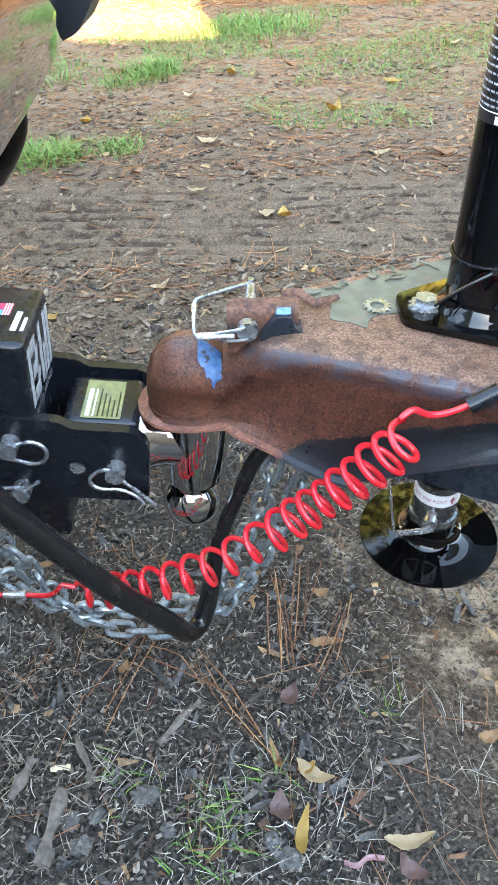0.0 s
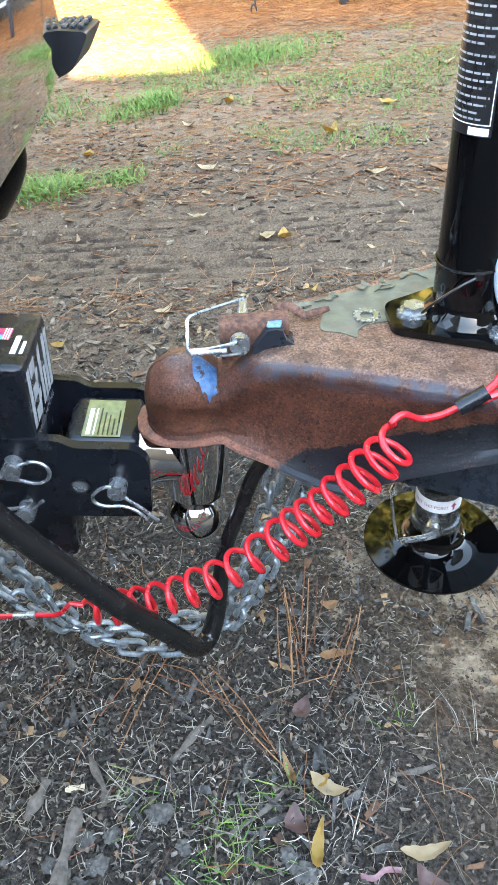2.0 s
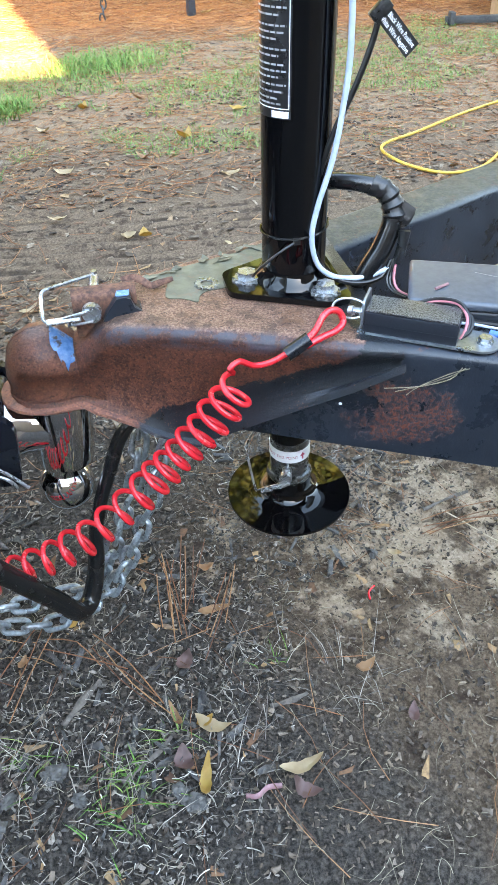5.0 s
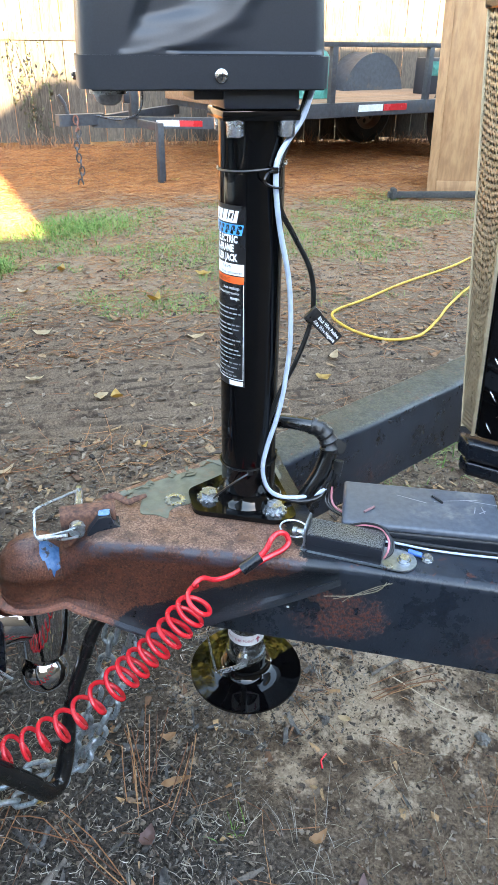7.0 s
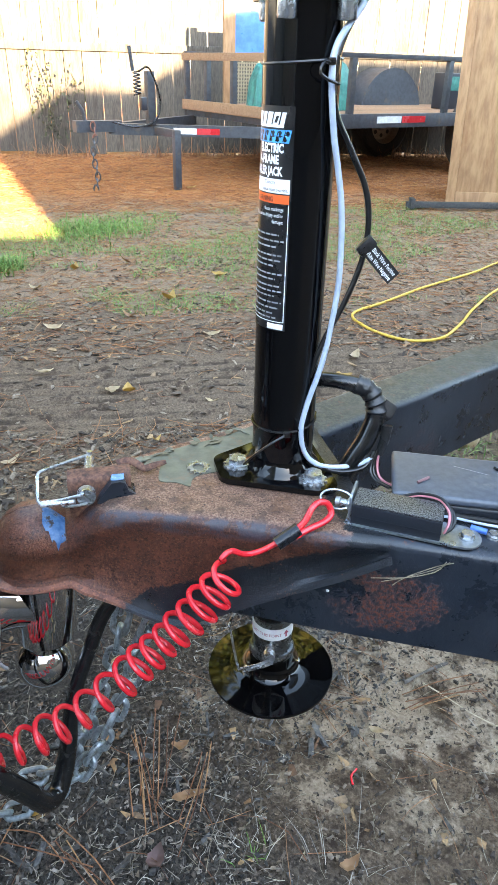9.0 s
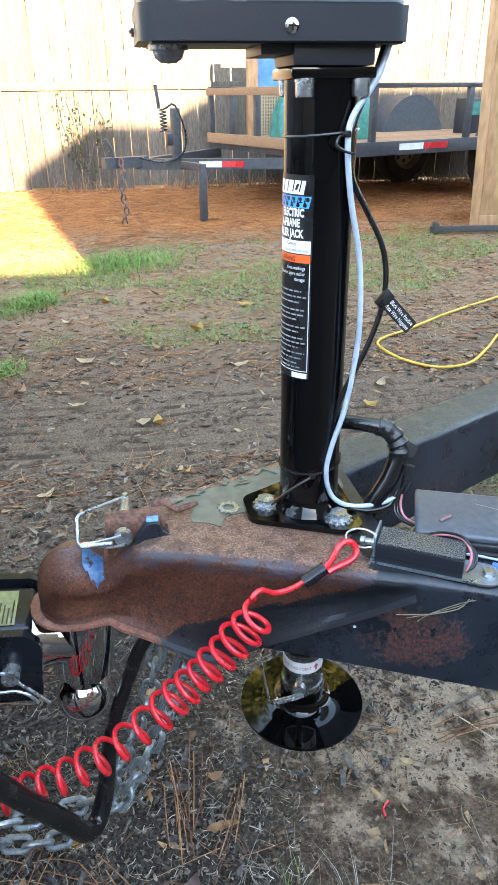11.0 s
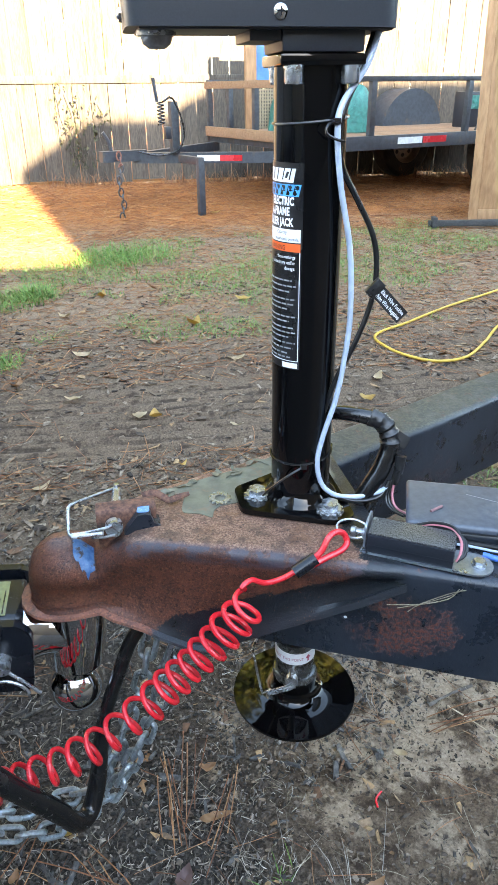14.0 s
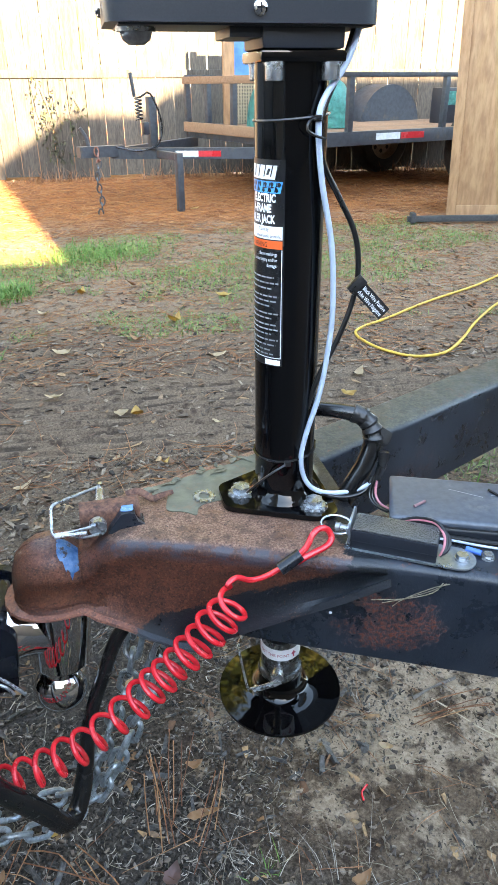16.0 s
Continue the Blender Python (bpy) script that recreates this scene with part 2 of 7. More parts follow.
    # pale sandy patch under the tongue
    dx = math2(nt, "MULTIPLY", math2(nt, "SUBTRACT", X, 0.46), 3.8)
    dy = math2(nt, "MULTIPLY", math2(nt, "SUBTRACT", Y, 0.63), 4.6)
    rr = math2(nt, "ADD", math2(nt, "MULTIPLY", dx, dx), math2(nt, "MULTIPLY", dy, dy))
    patch = span(nt, math2(nt, "ADD", rr, math2(nt, "MULTIPLY", math2(nt, "SUBTRACT", noise_out(nt, vec, 11, 7, 0.65), 0.5), 9.0)), 0.0, 0.8, 0.95, 0.0)
    col = ramp_mix(nt, patch, col, sand)
    nt.links.new(col, p.inputs["Base Color"])
    p.inputs["Roughness"].default_value = 0.95
    p.inputs["Specular IOR Level"].default_value = 0.15
    bump(nt, p, math2(nt, "ADD", fine, mid), 0.9, 0.008)
    return m


M = {
    "ground": ground_material(),
    "rust": rusty_metal(),
    "old_rust": mat("dark_scaled_rust", (0.050, 0.021, 0.015), (0.15, 0.066, 0.040), 260, 0.78, stain=(0.030, 0.021, 0.019), stain_scale=90, stain_lo=0.48, spec=0.3, bumpy=0.6, dist=0.0008),
    "frame": painted_frame(),
    "gloss_black": mat("gloss_black_paint", (0.0015, 0.0015, 0.0017), (0.0022, 0.0022, 0.0025), 90, 0.05, rough_var=0.04, bumpy=0.015, spec=0.33),
    "satin_black": mat("satin_black_powder_coat", (0.0040, 0.0050, 0.0075), (0.0070, 0.0088, 0.012), 300, 0.27, spec=0.32, rough_var=0.06, bumpy=0.12, dist=0.0003,
                       stain=(0.05, 0.046, 0.042), stain_scale=30, stain_lo=0.62, stain_hi=0.8),
    "plastic": mat("black_moulded_plastic", (0.0075, 0.0095, 0.014), (0.0115, 0.014, 0.0195), 700, 0.42, spec=0.5, rough_var=0.04, bumpy=0.15, dist=0.0002),
    "grey_plastic": mat("grey_plastic_cover", (0.042, 0.049, 0.062), (0.064, 0.073, 0.089), 120, 0.42, stain=(0.16, 0.15, 0.14), stain_scale=14, bumpy=0.1),
    "chrome": mat("chrome", (0.56, 0.56, 0.57), (0.64, 0.64, 0.65), 40, 0.05, metal=1.0, rough_var=0.03, bumpy=0.0),
    "lens": mat("clear_grey_lens", (0.16, 0.16, 0.165), (0.24, 0.24, 0.245), 200, 0.15, bumpy=0.1, spec=0.7),
    "zinc": mat("zinc_plated_steel", (0.27, 0.28, 0.29), (0.40, 0.41, 0.42), 260, 0.30, metal=0.8, bumpy=0.15, dist=0.0003, stain=(0.16, 0.15, 0.135), stain_scale=60),
    "bright_zinc": mat("bright_zinc_bolt_steel", (0.52, 0.55, 0.59), (0.64, 0.67, 0.71), 200, 0.22, metal=0.9, bumpy=0.1, dist=0.0002),
    "galv": mat("galvanised_chain_steel", (0.15, 0.175, 0.19), (0.27, 0.305, 0.325), 190, 0.36, metal=0.55, bumpy=0.25, dist=0.0004, stain=(0.13, 0.12, 0.11), stain_scale=40),
    "dark_zinc": mat("dulled_zinc_steel", (0.10, 0.105, 0.105), (0.17, 0.175, 0.175), 200, 0.28, metal=0.8, bumpy=0.1, dist=0.0003, stain=(0.06, 0.055, 0.05), stain_scale=60),
    "yellow_zinc": mat("pale_bracket_steel", (0.22, 0.25, 0.28), (0.34, 0.37, 0.41), 150, 0.32, metal=0.8, bumpy=0.15, dist=0.0004),
    "red": mat("red_vinyl_coating", (0.50, 0.011, 0.018), (0.60, 0.018, 0.026), 120, 0.28, bumpy=0.04, rough_var=0.06),
    "rubber": mat("black_rubber_cable", (0.004, 0.004, 0.0045), (0.009, 0.009, 0.0092), 180, 0.2, stain=(0.055, 0.045, 0.036), stain_scale=70, stain_lo=0.63, stain_hi=0.76, bumpy=0.3, dist=0.0006),
    "black_wire": mat("black_wire", (0.0045, 0.0045, 0.005), (0.009, 0.009, 0.0095), 200, 0.3, bumpy=0.05),
    "white_wire": mat("white_wire", (0.31, 0.37, 0.46), (0.40, 0.46, 0.55), 90, 0.35, bumpy=0.05),
    "pink_wire": mat("pink_wire", (0.40, 0.13, 0.15), (0.50, 0.18, 0.20), 90, 0.4, bumpy=0.05),
    "dull_pink": mat("dirty_pink_wire", (0.16, 0.075, 0.08), (0.24, 0.12, 0.125), 90, 0.5, bumpy=0.05),
    "blue_wire": mat("blue_crimp", (0.03, 0.12, 0.42), (0.05, 0.16, 0.5), 90, 0.35, bumpy=0.05),
    "tape": mat("black_tape", (0.006, 0.006, 0.0065), (0.014, 0.014, 0.0145), 160, 0.3, bumpy=0.6, dist=0.002),
    "blue_paint": mat("chipped_blue_paint", (0.045, 0.135, 0.29), (0.11, 0.23, 0.40), 140, 0.28, bumpy=0.4, stain=(0.05, 0.035, 0.035), stain_scale=110, stain_lo=0.52, stain_hi=0.62),
    "grey_paint": mat("worn_grey_green_paint", (0.060, 0.060, 0.043), (0.105, 0.103, 0.076), 70, 0.5, stain=(0.12, 0.085, 0.055), stain_scale=45, stain_lo=0.56, stain_hi=0.66, bumpy=0.4),
    "label_black": mat("black_label_film", (0.008, 0.008, 0.009), (0.013, 0.013, 0.014), 90, 0.3, bumpy=0.0),
    "ink_white": mat("white_print", (0.68, 0.68, 0.68), (0.78, 0.78, 0.78), 90, 0.4, bumpy=0.0),
    "ink_blue": mat("cyan_blue_print", (0.02, 0.28, 0.62), (0.03, 0.33, 0.7), 90, 0.35, bumpy=0.0),
    "ink_orange": mat("orange_red_print", (0.75, 0.10, 0.02), (0.8, 0.13, 0.03), 90, 0.35, bumpy=0.0),
    "ink_red": mat("dark_red_print", (0.35, 0.02, 0.06), (0.42, 0.03, 0.08), 90, 0.4, bumpy=0.0),
    "ink_grey": mat("grey_print", (0.20, 0.20, 0.21), (0.29, 0.29, 0.30), 200, 0.45, bumpy=0.0),
    "sticker": mat("worn_yellow_green_sticker", (0.10, 0.11, 0.045), (0.19, 0.19, 0.085), 110, 0.45, stain=(0.12, 0.13, 0.09), stain_scale=45, stain_lo=0.5, bumpy=0.2),
    "picket": mat("weathered_fence_board", (0.034, 0.0255, 0.018), (0.082, 0.062, 0.044), 22, 0.85, stain=(0.035, 0.027, 0.02), stain_scale=5, stretch=(6, 6, 0.7), bumpy=0.4, dist=0.002, vary=0.55),
    "ply": mat("pine_plywood", (0.20, 0.098, 0.042), (0.31, 0.165, 0.076), 9, 0.7, stretch=(4, 4, 0.8), bumpy=0.2, stain=(0.22, 0.105, 0.045), stain_scale=3),
    "deckwood": mat("deck_plank_wood", (0.17, 0.085, 0.042), (0.27, 0.145, 0.075), 14, 0.8, stretch=(1, 6, 6), bumpy=0.3, vary=0.4),
    "mesh_brass": mat("tan_perforated_metal", (0.27, 0.21, 0.135), (0.38, 0.30, 0.20), 60, 0.4, metal=0.4, bumpy=0.1),
    "yellow_cord": mat("yellow_cord", (0.36, 0.215, 0.022), (0.46, 0.29, 0.035), 60, 0.5, bumpy=0.1),
    "green_tarp": mat("green_tarpaulin", (0.006, 0.095, 0.075), (0.014, 0.16, 0.125), 25, 0.5, bumpy=0.8, dist=0.02),
    "blue_sheet": mat("blue_plastic_sheet", (0.04, 0.13, 0.36), (0.07, 0.2, 0.46), 14, 0.4, bumpy=0.3),
    "tyre": mat("tyre_rubber", (0.016, 0.016, 0.016), (0.035, 0.033, 0.03), 70, 0.8, bumpy=0.4),
    "rim": mat("dull_wheel_steel", (0.26, 0.23, 0.18), (0.36, 0.32, 0.25), 40, 0.5, metal=0.4, bumpy=0.2),
    "trailer_steel": mat("dark_grey_trailer_paint", (0.015, 0.018, 0.023), (0.029, 0.034, 0.041), 30, 0.5, stain=(0.07, 0.052, 0.036), stain_scale=6, bumpy=0.2),
    "refl_white": mat("white_reflector", (0.42, 0.43, 0.43), (0.52, 0.53, 0.53), 60, 0.3, bumpy=0.0),
    "refl_red": mat("red_reflector", (0.33, 0.014, 0.016), (0.42, 0.02, 0.025), 60, 0.3, bumpy=0.0),
    "house": mat("house_brick", (0.05, 0.036, 0.028), (0.085, 0.06, 0.045), 6, 0.8, bumpy=0.1),
    "roof": mat("roof_shingle", (0.06, 0.055, 0.05), (0.10, 0.09, 0.085), 20, 0.9, bumpy=0.3),
    "truck": mat("silver_truck_paint", (0.30, 0.31, 0.32), (0.34, 0.35, 0.36), 4, 0.25, metal=0.3, bumpy=0.0),
    "chips": island_mat("bark_chips", [(0.011, 0.0095, 0.0085), (0.020, 0.0175, 0.0155), (0.038, 0.033, 0.029), (0.066, 0.057, 0.050), (0.105, 0.090, 0.077), (0.165, 0.139, 0.116), (0.30, 0.25, 0.205)], 0.75, spec=0.35),
    "chunks": mat("blackened_bark_chunk", (0.016, 0.015, 0.0145), (0.070, 0.064, 0.060), 130, 0.62, stretch=(1, 1, 1), bumpy=0.9, dist=0.003, stain=(0.11, 0.095, 0.08), stain_scale=45, stain_lo=0.56, stain_hi=0.66),
    "fibre": island_mat("shredded_bark_fibre", [(0.085, 0.070, 0.058), (0.16, 0.135, 0.112), (0.25, 0.213, 0.175), (0.33, 0.285, 0.23), (0.48, 0.43, 0.36)], 0.6),
    "crumbs": island_mat("soil_crumbs", [(0.035, 0.026, 0.021), (0.065, 0.047, 0.036), (0.10, 0.074, 0.056), (0.15, 0.112, 0.085), (0.24, 0.185, 0.14)]),
    "needles": island_mat("pine_needles", [(0.13, 0.05, 0.023), (0.22, 0.088, 0.038), (0.30, 0.13, 0.056), (0.37, 0.20, 0.095)], 0.7),
    "straw": island_mat("orange_pine_straw", [(0.15, 0.048, 0.017), (0.25, 0.086, 0.028), (0.36, 0.140, 0.046), (0.44, 0.21, 0.085)], 0.7),
    "drygrass": island_mat("dry_grass_straws", [(0.15, 0.12, 0.08), (0.27, 0.225, 0.15), (0.42, 0.365, 0.26)], 0.7),
    "grass": island_mat("green_grass_blades", [(0.050, 0.130, 0.020), (0.085, 0.195, 0.030), (0.14, 0.25, 0.045), (0.25, 0.28, 0.085)], 0.55),
    "litterbits": island_mat("soil_litter", [(0.045, 0.030, 0.022), (0.085, 0.058, 0.041), (0.14, 0.097, 0.068), (0.21, 0.145, 0.098), (0.33, 0.245, 0.17)]),
    "litter": island_mat("leaf_litter", [(0.085, 0.042, 0.026), (0.16, 0.078, 0.040), (0.25, 0.135, 0.062), (0.35, 0.215, 0.105), (0.20, 0.130, 0.085)], 0.75),
}


def leaf_mat(name, a, b):
    return mat(name, a, b, 45, 0.6, stain=(0.10, 0.055, 0.03), stain_scale=30, stain_lo=0.55, bumpy=0.5, dist=0.002)


LEAF = {
    "yellow": leaf_mat("yellow_leaf", (0.36, 0.20, 0.045), (0.48, 0.31, 0.085)),
    "brown": leaf_mat("brown_leaf", (0.26, 0.13, 0.06), (0.36, 0.20, 0.10)),
    "tan": leaf_mat("tan_leaf", (0.38, 0.27, 0.15), (0.48, 0.36, 0.22)),
    "mauve": leaf_mat("dark_mauve_leaf", (0.12, 0.07, 0.06), (0.19, 0.11, 0.10)),
}


# ---------------------------------------------------------------- builders
def part(name, bm, material, parent=None, label="", smooth=True):
    me = bpy.data.meshes.new(name)
    bmesh.ops.recalc_face_normals(bm, faces=bm.faces)
    if smooth:
        for f in bm.faces:
            f.smooth = True
        for e in bm.edges:
            if len(e.link_faces) == 2 and e.calc_face_angle(0) > radians(38):
                e.smooth = False
    bm.to_mesh(me)
    bm.free()
    me.materials.append(material)
    ob = new(name, me)
    if parent is not None:
        ob.parent = parent
    if label:
        tagged(ob, label)
    return ob


def thing(name, m, label, category, group="", kind=""):
    ob = new(name)
    ob.empty_display_size = 0.02
    ob.matrix_world = m
    return tagged(ob, label, category, group, kind)


def join(*bms):
    out = bms[0]
    for b in bms[1:]:
        me = bpy.data.meshes.new("tmp")
        b.to_mesh(me)
        b.free()
        out.from_mesh(me)
        bpy.data.meshes.remove(me)
    return out


def moved(bm, m):
    bmesh.ops.transform(bm, matrix=m, verts=bm.verts)
    return bm


def bevelled(bm, w, seg=2, angle=30):
    es = [e for e in bm.edges if len(e.link_faces) == 2 and e.calc_face_angle(0) > radians(angle)]
    bmesh.ops.bevel(bm, geom=es, offset=w, segments=seg, profile=0.6, affect="EDGES", clamp_overlap=True)
    return bm


def box(x0, x1, y0, y1, z0, z1, bev=0.0, seg=2):
    bm = bmesh.new()
    bmesh.ops.create_cube(bm, size=1.0)
    for v in bm.verts:
        v.co = Vector(((x0 + x1) / 2 + v.co.x * (x1 - x0), (y0 + y1) / 2 + v.co.y * (y1 - y0), (z0 + z1) / 2 + v.co.z * (z1 - z0)))
    return bevelled(bm, bev, seg) if bev else bm


def prism(pts, z0, z1, bev=0.0):
    bm = bmesh.new()
    lo = [bm.verts.new((x, y, z0)) for x, y in pts]
    hi = [bm.verts.new((x, y, z1)) for x, y in pts]
    n = len(pts)
    bm.faces.new(lo[::-1])
    bm.faces.new(hi)
    for i in range(n):
        bm.faces.new((lo[i], lo[(i + 1) % n], hi[(i + 1) % n], hi[i]))
    return bevelled(bm, bev) if bev else bm


def rounded(pts, r, seg=5):
    """A 2D outline with its corners rounded."""
    out = []
    n = len(pts)
    for i in range(n):
        p, a, b = Vector(pts[i]), Vector(pts[i - 1]), Vector(pts[(i + 1) % n])
        u, v = (a - p), (b - p)
        k = min(r, u.length * 0.45, v.length * 0.45)
        s, e = p + u.normalized() * k, p + v.normalized() * k
        for j in range(seg + 1):
            t = j / seg
            q = s * (1 - t) ** 2 + p * 2 * t * (1 - t) + e * t ** 2
            out.append((q.x, q.y))
    return out


def lathe(profile, seg=40, cap=True):
    """(radius, z) pairs turned round z."""
    bm = bmesh.new()
    rings = []
    for r, z in profile:
        if r < 1e-5:
            rings.append([bm.verts.new((0, 0, z))])
        else:
            rings.append([bm.verts.new((r * math.cos(2 * math.pi * i / seg), r * math.sin(2 * math.pi * i / seg), z)) for i in range(seg)])
    for a, b in zip(rings, rings[1:]):
        for i in range(seg):
            j = (i + 1) % seg
            if len(a) == 1 and len(b) == 1:
                continue
            if len(a) == 1:
                bm.faces.new((a[0], b[i], b[j]))
            elif len(b) == 1:
                bm.faces.new((a[i], a[j], b[0]))
            else:
                bm.faces.new((a[i], a[j], b[j], b[i]))
    if cap:
        for ring in (rings[0], rings[-1]):
            if len(ring) > 2:
                bm.faces.new(ring)
    return bm


def spline(points, step=0.006):
    """Catmull-Rom through the points, at about even steps."""
    P = [Vector(p) for p in points]
    P = [P[0] * 2 - P[1]] + P + [P[-1] * 2 - P[-2]]
    out = []
    for i in range(1, len(P) - 2):
        n = max(2, int((P[i + 1] - P[i]).length / step))
        for j in range(n):
            t = j / n
            a, b, c, d = P[i - 1:i + 3]
            out.append(0.5 * (2 * b + (c - a) * t + (2 * a - 5 * b + 4 * c - d) * t * t + (3 * b - a - 3 * c + d) * t ** 3))
    out.append(P[-2].copy())
    return out


def tube(path, r, seg=8, closed=False, flat=1.0, cap=True):
    """A round bar along a path; r may be a function of the share of the way."""
    bm = bmesh.new()
    path = [Vector(p) for p in path]
    n = len(path)
    rings = []
    side = None
    for i, p in enumerate(path):
        a = path[i - 1] if (i or closed) else p
        b = path[(i + 1) % n] if (i < n - 1 or closed) else p
        d = (b - a).normalized()
        if side is None:
            side = d.orthogonal().normalized()
        side = (side - d * side.dot(d)).normalized()
        up = d.cross(side)
        rad = r(i / max(1, n - 1)) if callable(r) else r
        rings.append([bm.verts.new(p + rad * (math.cos(2 * math.pi * k / seg) * side + flat * math.sin(2 * math.pi * k / seg) * up)) for k in range(seg)])
    for i in range(n if closed else n - 1):
        a, b = rings[i], rings[(i + 1) % n]
        off = 0
        if closed and i == n - 1:
            off = min(range(seg), key=lambda o: sum((a[k].co - b[(k + o) % seg].co).length for k in range(seg)))
        for k in range(seg):
            bm.faces.new((a[k], a[(k + 1) % seg], b[(k + 1 + off) % seg], b[(k + off) % seg]))
    if cap and not closed:
        bm.faces.new(rings[0][::-1])
        bm.faces.new(rings[-1])
    return bm


def cyl(r, p, q, seg=20, bev=0.0):
    bm = tube([p, q], r, seg)
    return bevelled(bm, bev, 2, 50) if bev else bm


def text_bm(body, size, bold=0.0):
    """Lettering in the x/y plane, its lower left corner at the origin, from the built-in font."""
    cu = bpy.data.curves.new("letters", "FONT")
    cu.body, cu.size, cu.resolution_u, cu.offset = body, size, 2, bold
    ob = bpy.data.objects.new("letters", cu)
    me = bpy.data.meshes.new_from_object(ob)
    bm = bmesh.new()
    bm.from_mesh(me)
    bpy.data.objects.remove(ob)
    bpy.data.curves.remove(cu)
    bpy.data.meshes.remove(me)
    return bm


def rect_bm(x0, x1, y0, y1, nx=1, ny=1):
    bm = bmesh.new()
    g = [[bm.verts.new((x0 + (x1 - x0) * i / nx, y0 + (y1 - y0) * j / ny, 0)) for i in range(nx + 1)] for j in range(ny + 1)]
    for j in range(ny):
        for i in range(nx):
            bm.faces.new((g[j][i], g[j][i + 1], g[j + 1][i + 1], g[j + 1][i]))
    return bm


def raw(name, verts, faces, material, label, category, kind="stuff", smooth=False):
    me = bpy.data.meshes.new(name)
    me.from_pydata(verts, [], faces)
    me.materials.append(material)
    if smooth:
        me.polygons.foreach_set("use_smooth", [True] * len(me.polygons))
    me.update()
    return tagged(new(name, me), label, category, kind=kind)


# ---------------------------------------------------------------- ground and setting
def lumps(x, y):
    h = 0.010 * (noise.noise((x * 2.3, y * 2.3, 0.3))) + 0.006 * noise.noise((x * 7, y * 7, 1.7))
    if y < 1.6 and abs(x) < 1.6:
        h += 0.006 * noise.noise((x * 24, y * 24, 4.1)) + 0.0030 * noise.noise((x * 70, y * 70, 7.7))
    if 1.55 < y < 2.1:      # tyre tread rows
        k = math.sin(math.pi * (y - 1.55) / 0.55)
        h += k * ((0.008 + 0.006 * noise.noise((x * 2.5, y * 5, 9))) * math.sin((y + 0.02 * noise.noise((x * 3, y, 2))) * 2 * math.pi / 0.055) * (0.94 + 0.06 * math.sin(x * 2 * math.pi / 0.045)) - 0.008)
    return h


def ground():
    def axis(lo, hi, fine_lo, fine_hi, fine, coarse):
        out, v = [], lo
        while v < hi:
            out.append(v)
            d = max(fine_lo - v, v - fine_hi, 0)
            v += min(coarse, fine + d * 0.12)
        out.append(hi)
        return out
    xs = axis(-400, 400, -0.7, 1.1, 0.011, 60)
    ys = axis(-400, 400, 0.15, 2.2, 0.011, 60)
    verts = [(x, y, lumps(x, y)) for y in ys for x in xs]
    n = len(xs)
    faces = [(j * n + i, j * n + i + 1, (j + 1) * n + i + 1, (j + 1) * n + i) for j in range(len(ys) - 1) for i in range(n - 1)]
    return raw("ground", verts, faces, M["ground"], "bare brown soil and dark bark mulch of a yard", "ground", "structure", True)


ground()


def house_behind():
    """An unseen house at the camera's back, its outline cut to shade the yard."""
    h = thing("house", pose(0, -7.0, 0), "dark unseen house behind the viewer, its outline shaped to shade the yard", "house")
    part("wall", moved(prism([(2.13, 0), (16, 0), (16, 6.45), (4.3, 6.45), (3.9, 6.30), (3.65, 6.13), (2.9, 6.13), (2.13, 5.66)], 0, 7.0), pose(0, 0, 0, 90, 0, 0) @ Matrix(((1, 0, 0.2143, 0), (0, 1, 0, 0), (0, 0, 1, 0), (0, 0, 0, 1)))), M["house"], h, smooth=False)
    # lower wing added to end the shadow where the sunlit ground begins
    part("garage_wall", box(-14, 2.15, -5, 0.0, 0, 3.9), M["house"], h, smooth=False)
    part("garage_roof", box(-14.2, 2.15, -5.2, 0.004, 3.9, 4.07), M["roof"], h, smooth=False)


house_behind()


def fence():
    f = thing("fence", pose(0, 7.85, 0, 0, 0, 0), "tall weathered wooden picket privacy fence", "fence", kind="structure")
    for z in (0.98, 1.86):
        part("rail", box(-8, 9, -0.026, -0.008, z - 0.035, z + 0.035, 0.004), M["picket"], f)
    w = 0.171
    me = None
    rnd = random.Random(3)
    for i in range(96):
        x = -8 + i * 0.178
        if me is None:
            ob = part("picket", prism([(-w / 2, 0), (w / 2, 0), (w / 2, 2.05), (w / 2 - 0.035, 2.10), (-w / 2 + 0.035, 2.10), (-w / 2, 2.05)], 0, 0.018), M["picket"], f)
            me = ob.data
        else:
            ob = new("picket", me)
            ob.parent = f
        ob.matrix_local = pose(x, 0.012 + rnd.uniform(-0.004, 0.004), 0.02 + rnd.uniform(-0.015, 0.015), 90, 0, 0)
    return f


fence()


def boundary():
    """Plain board walls, unseen, added at the sides to close the yard and darken reflections."""
    for nm, x in (("wall_west", -9.0), ("wall_east", 9.5)):
        part(nm, box(x - 0.03, x + 0.03, -6.9, 7.8, 0, 2.6), M["picket"])
        tagged(bpy.data.objects[nm], "plain weathered board wall, unseen, added to close the yard", "wall", kind="structure")


boundary()


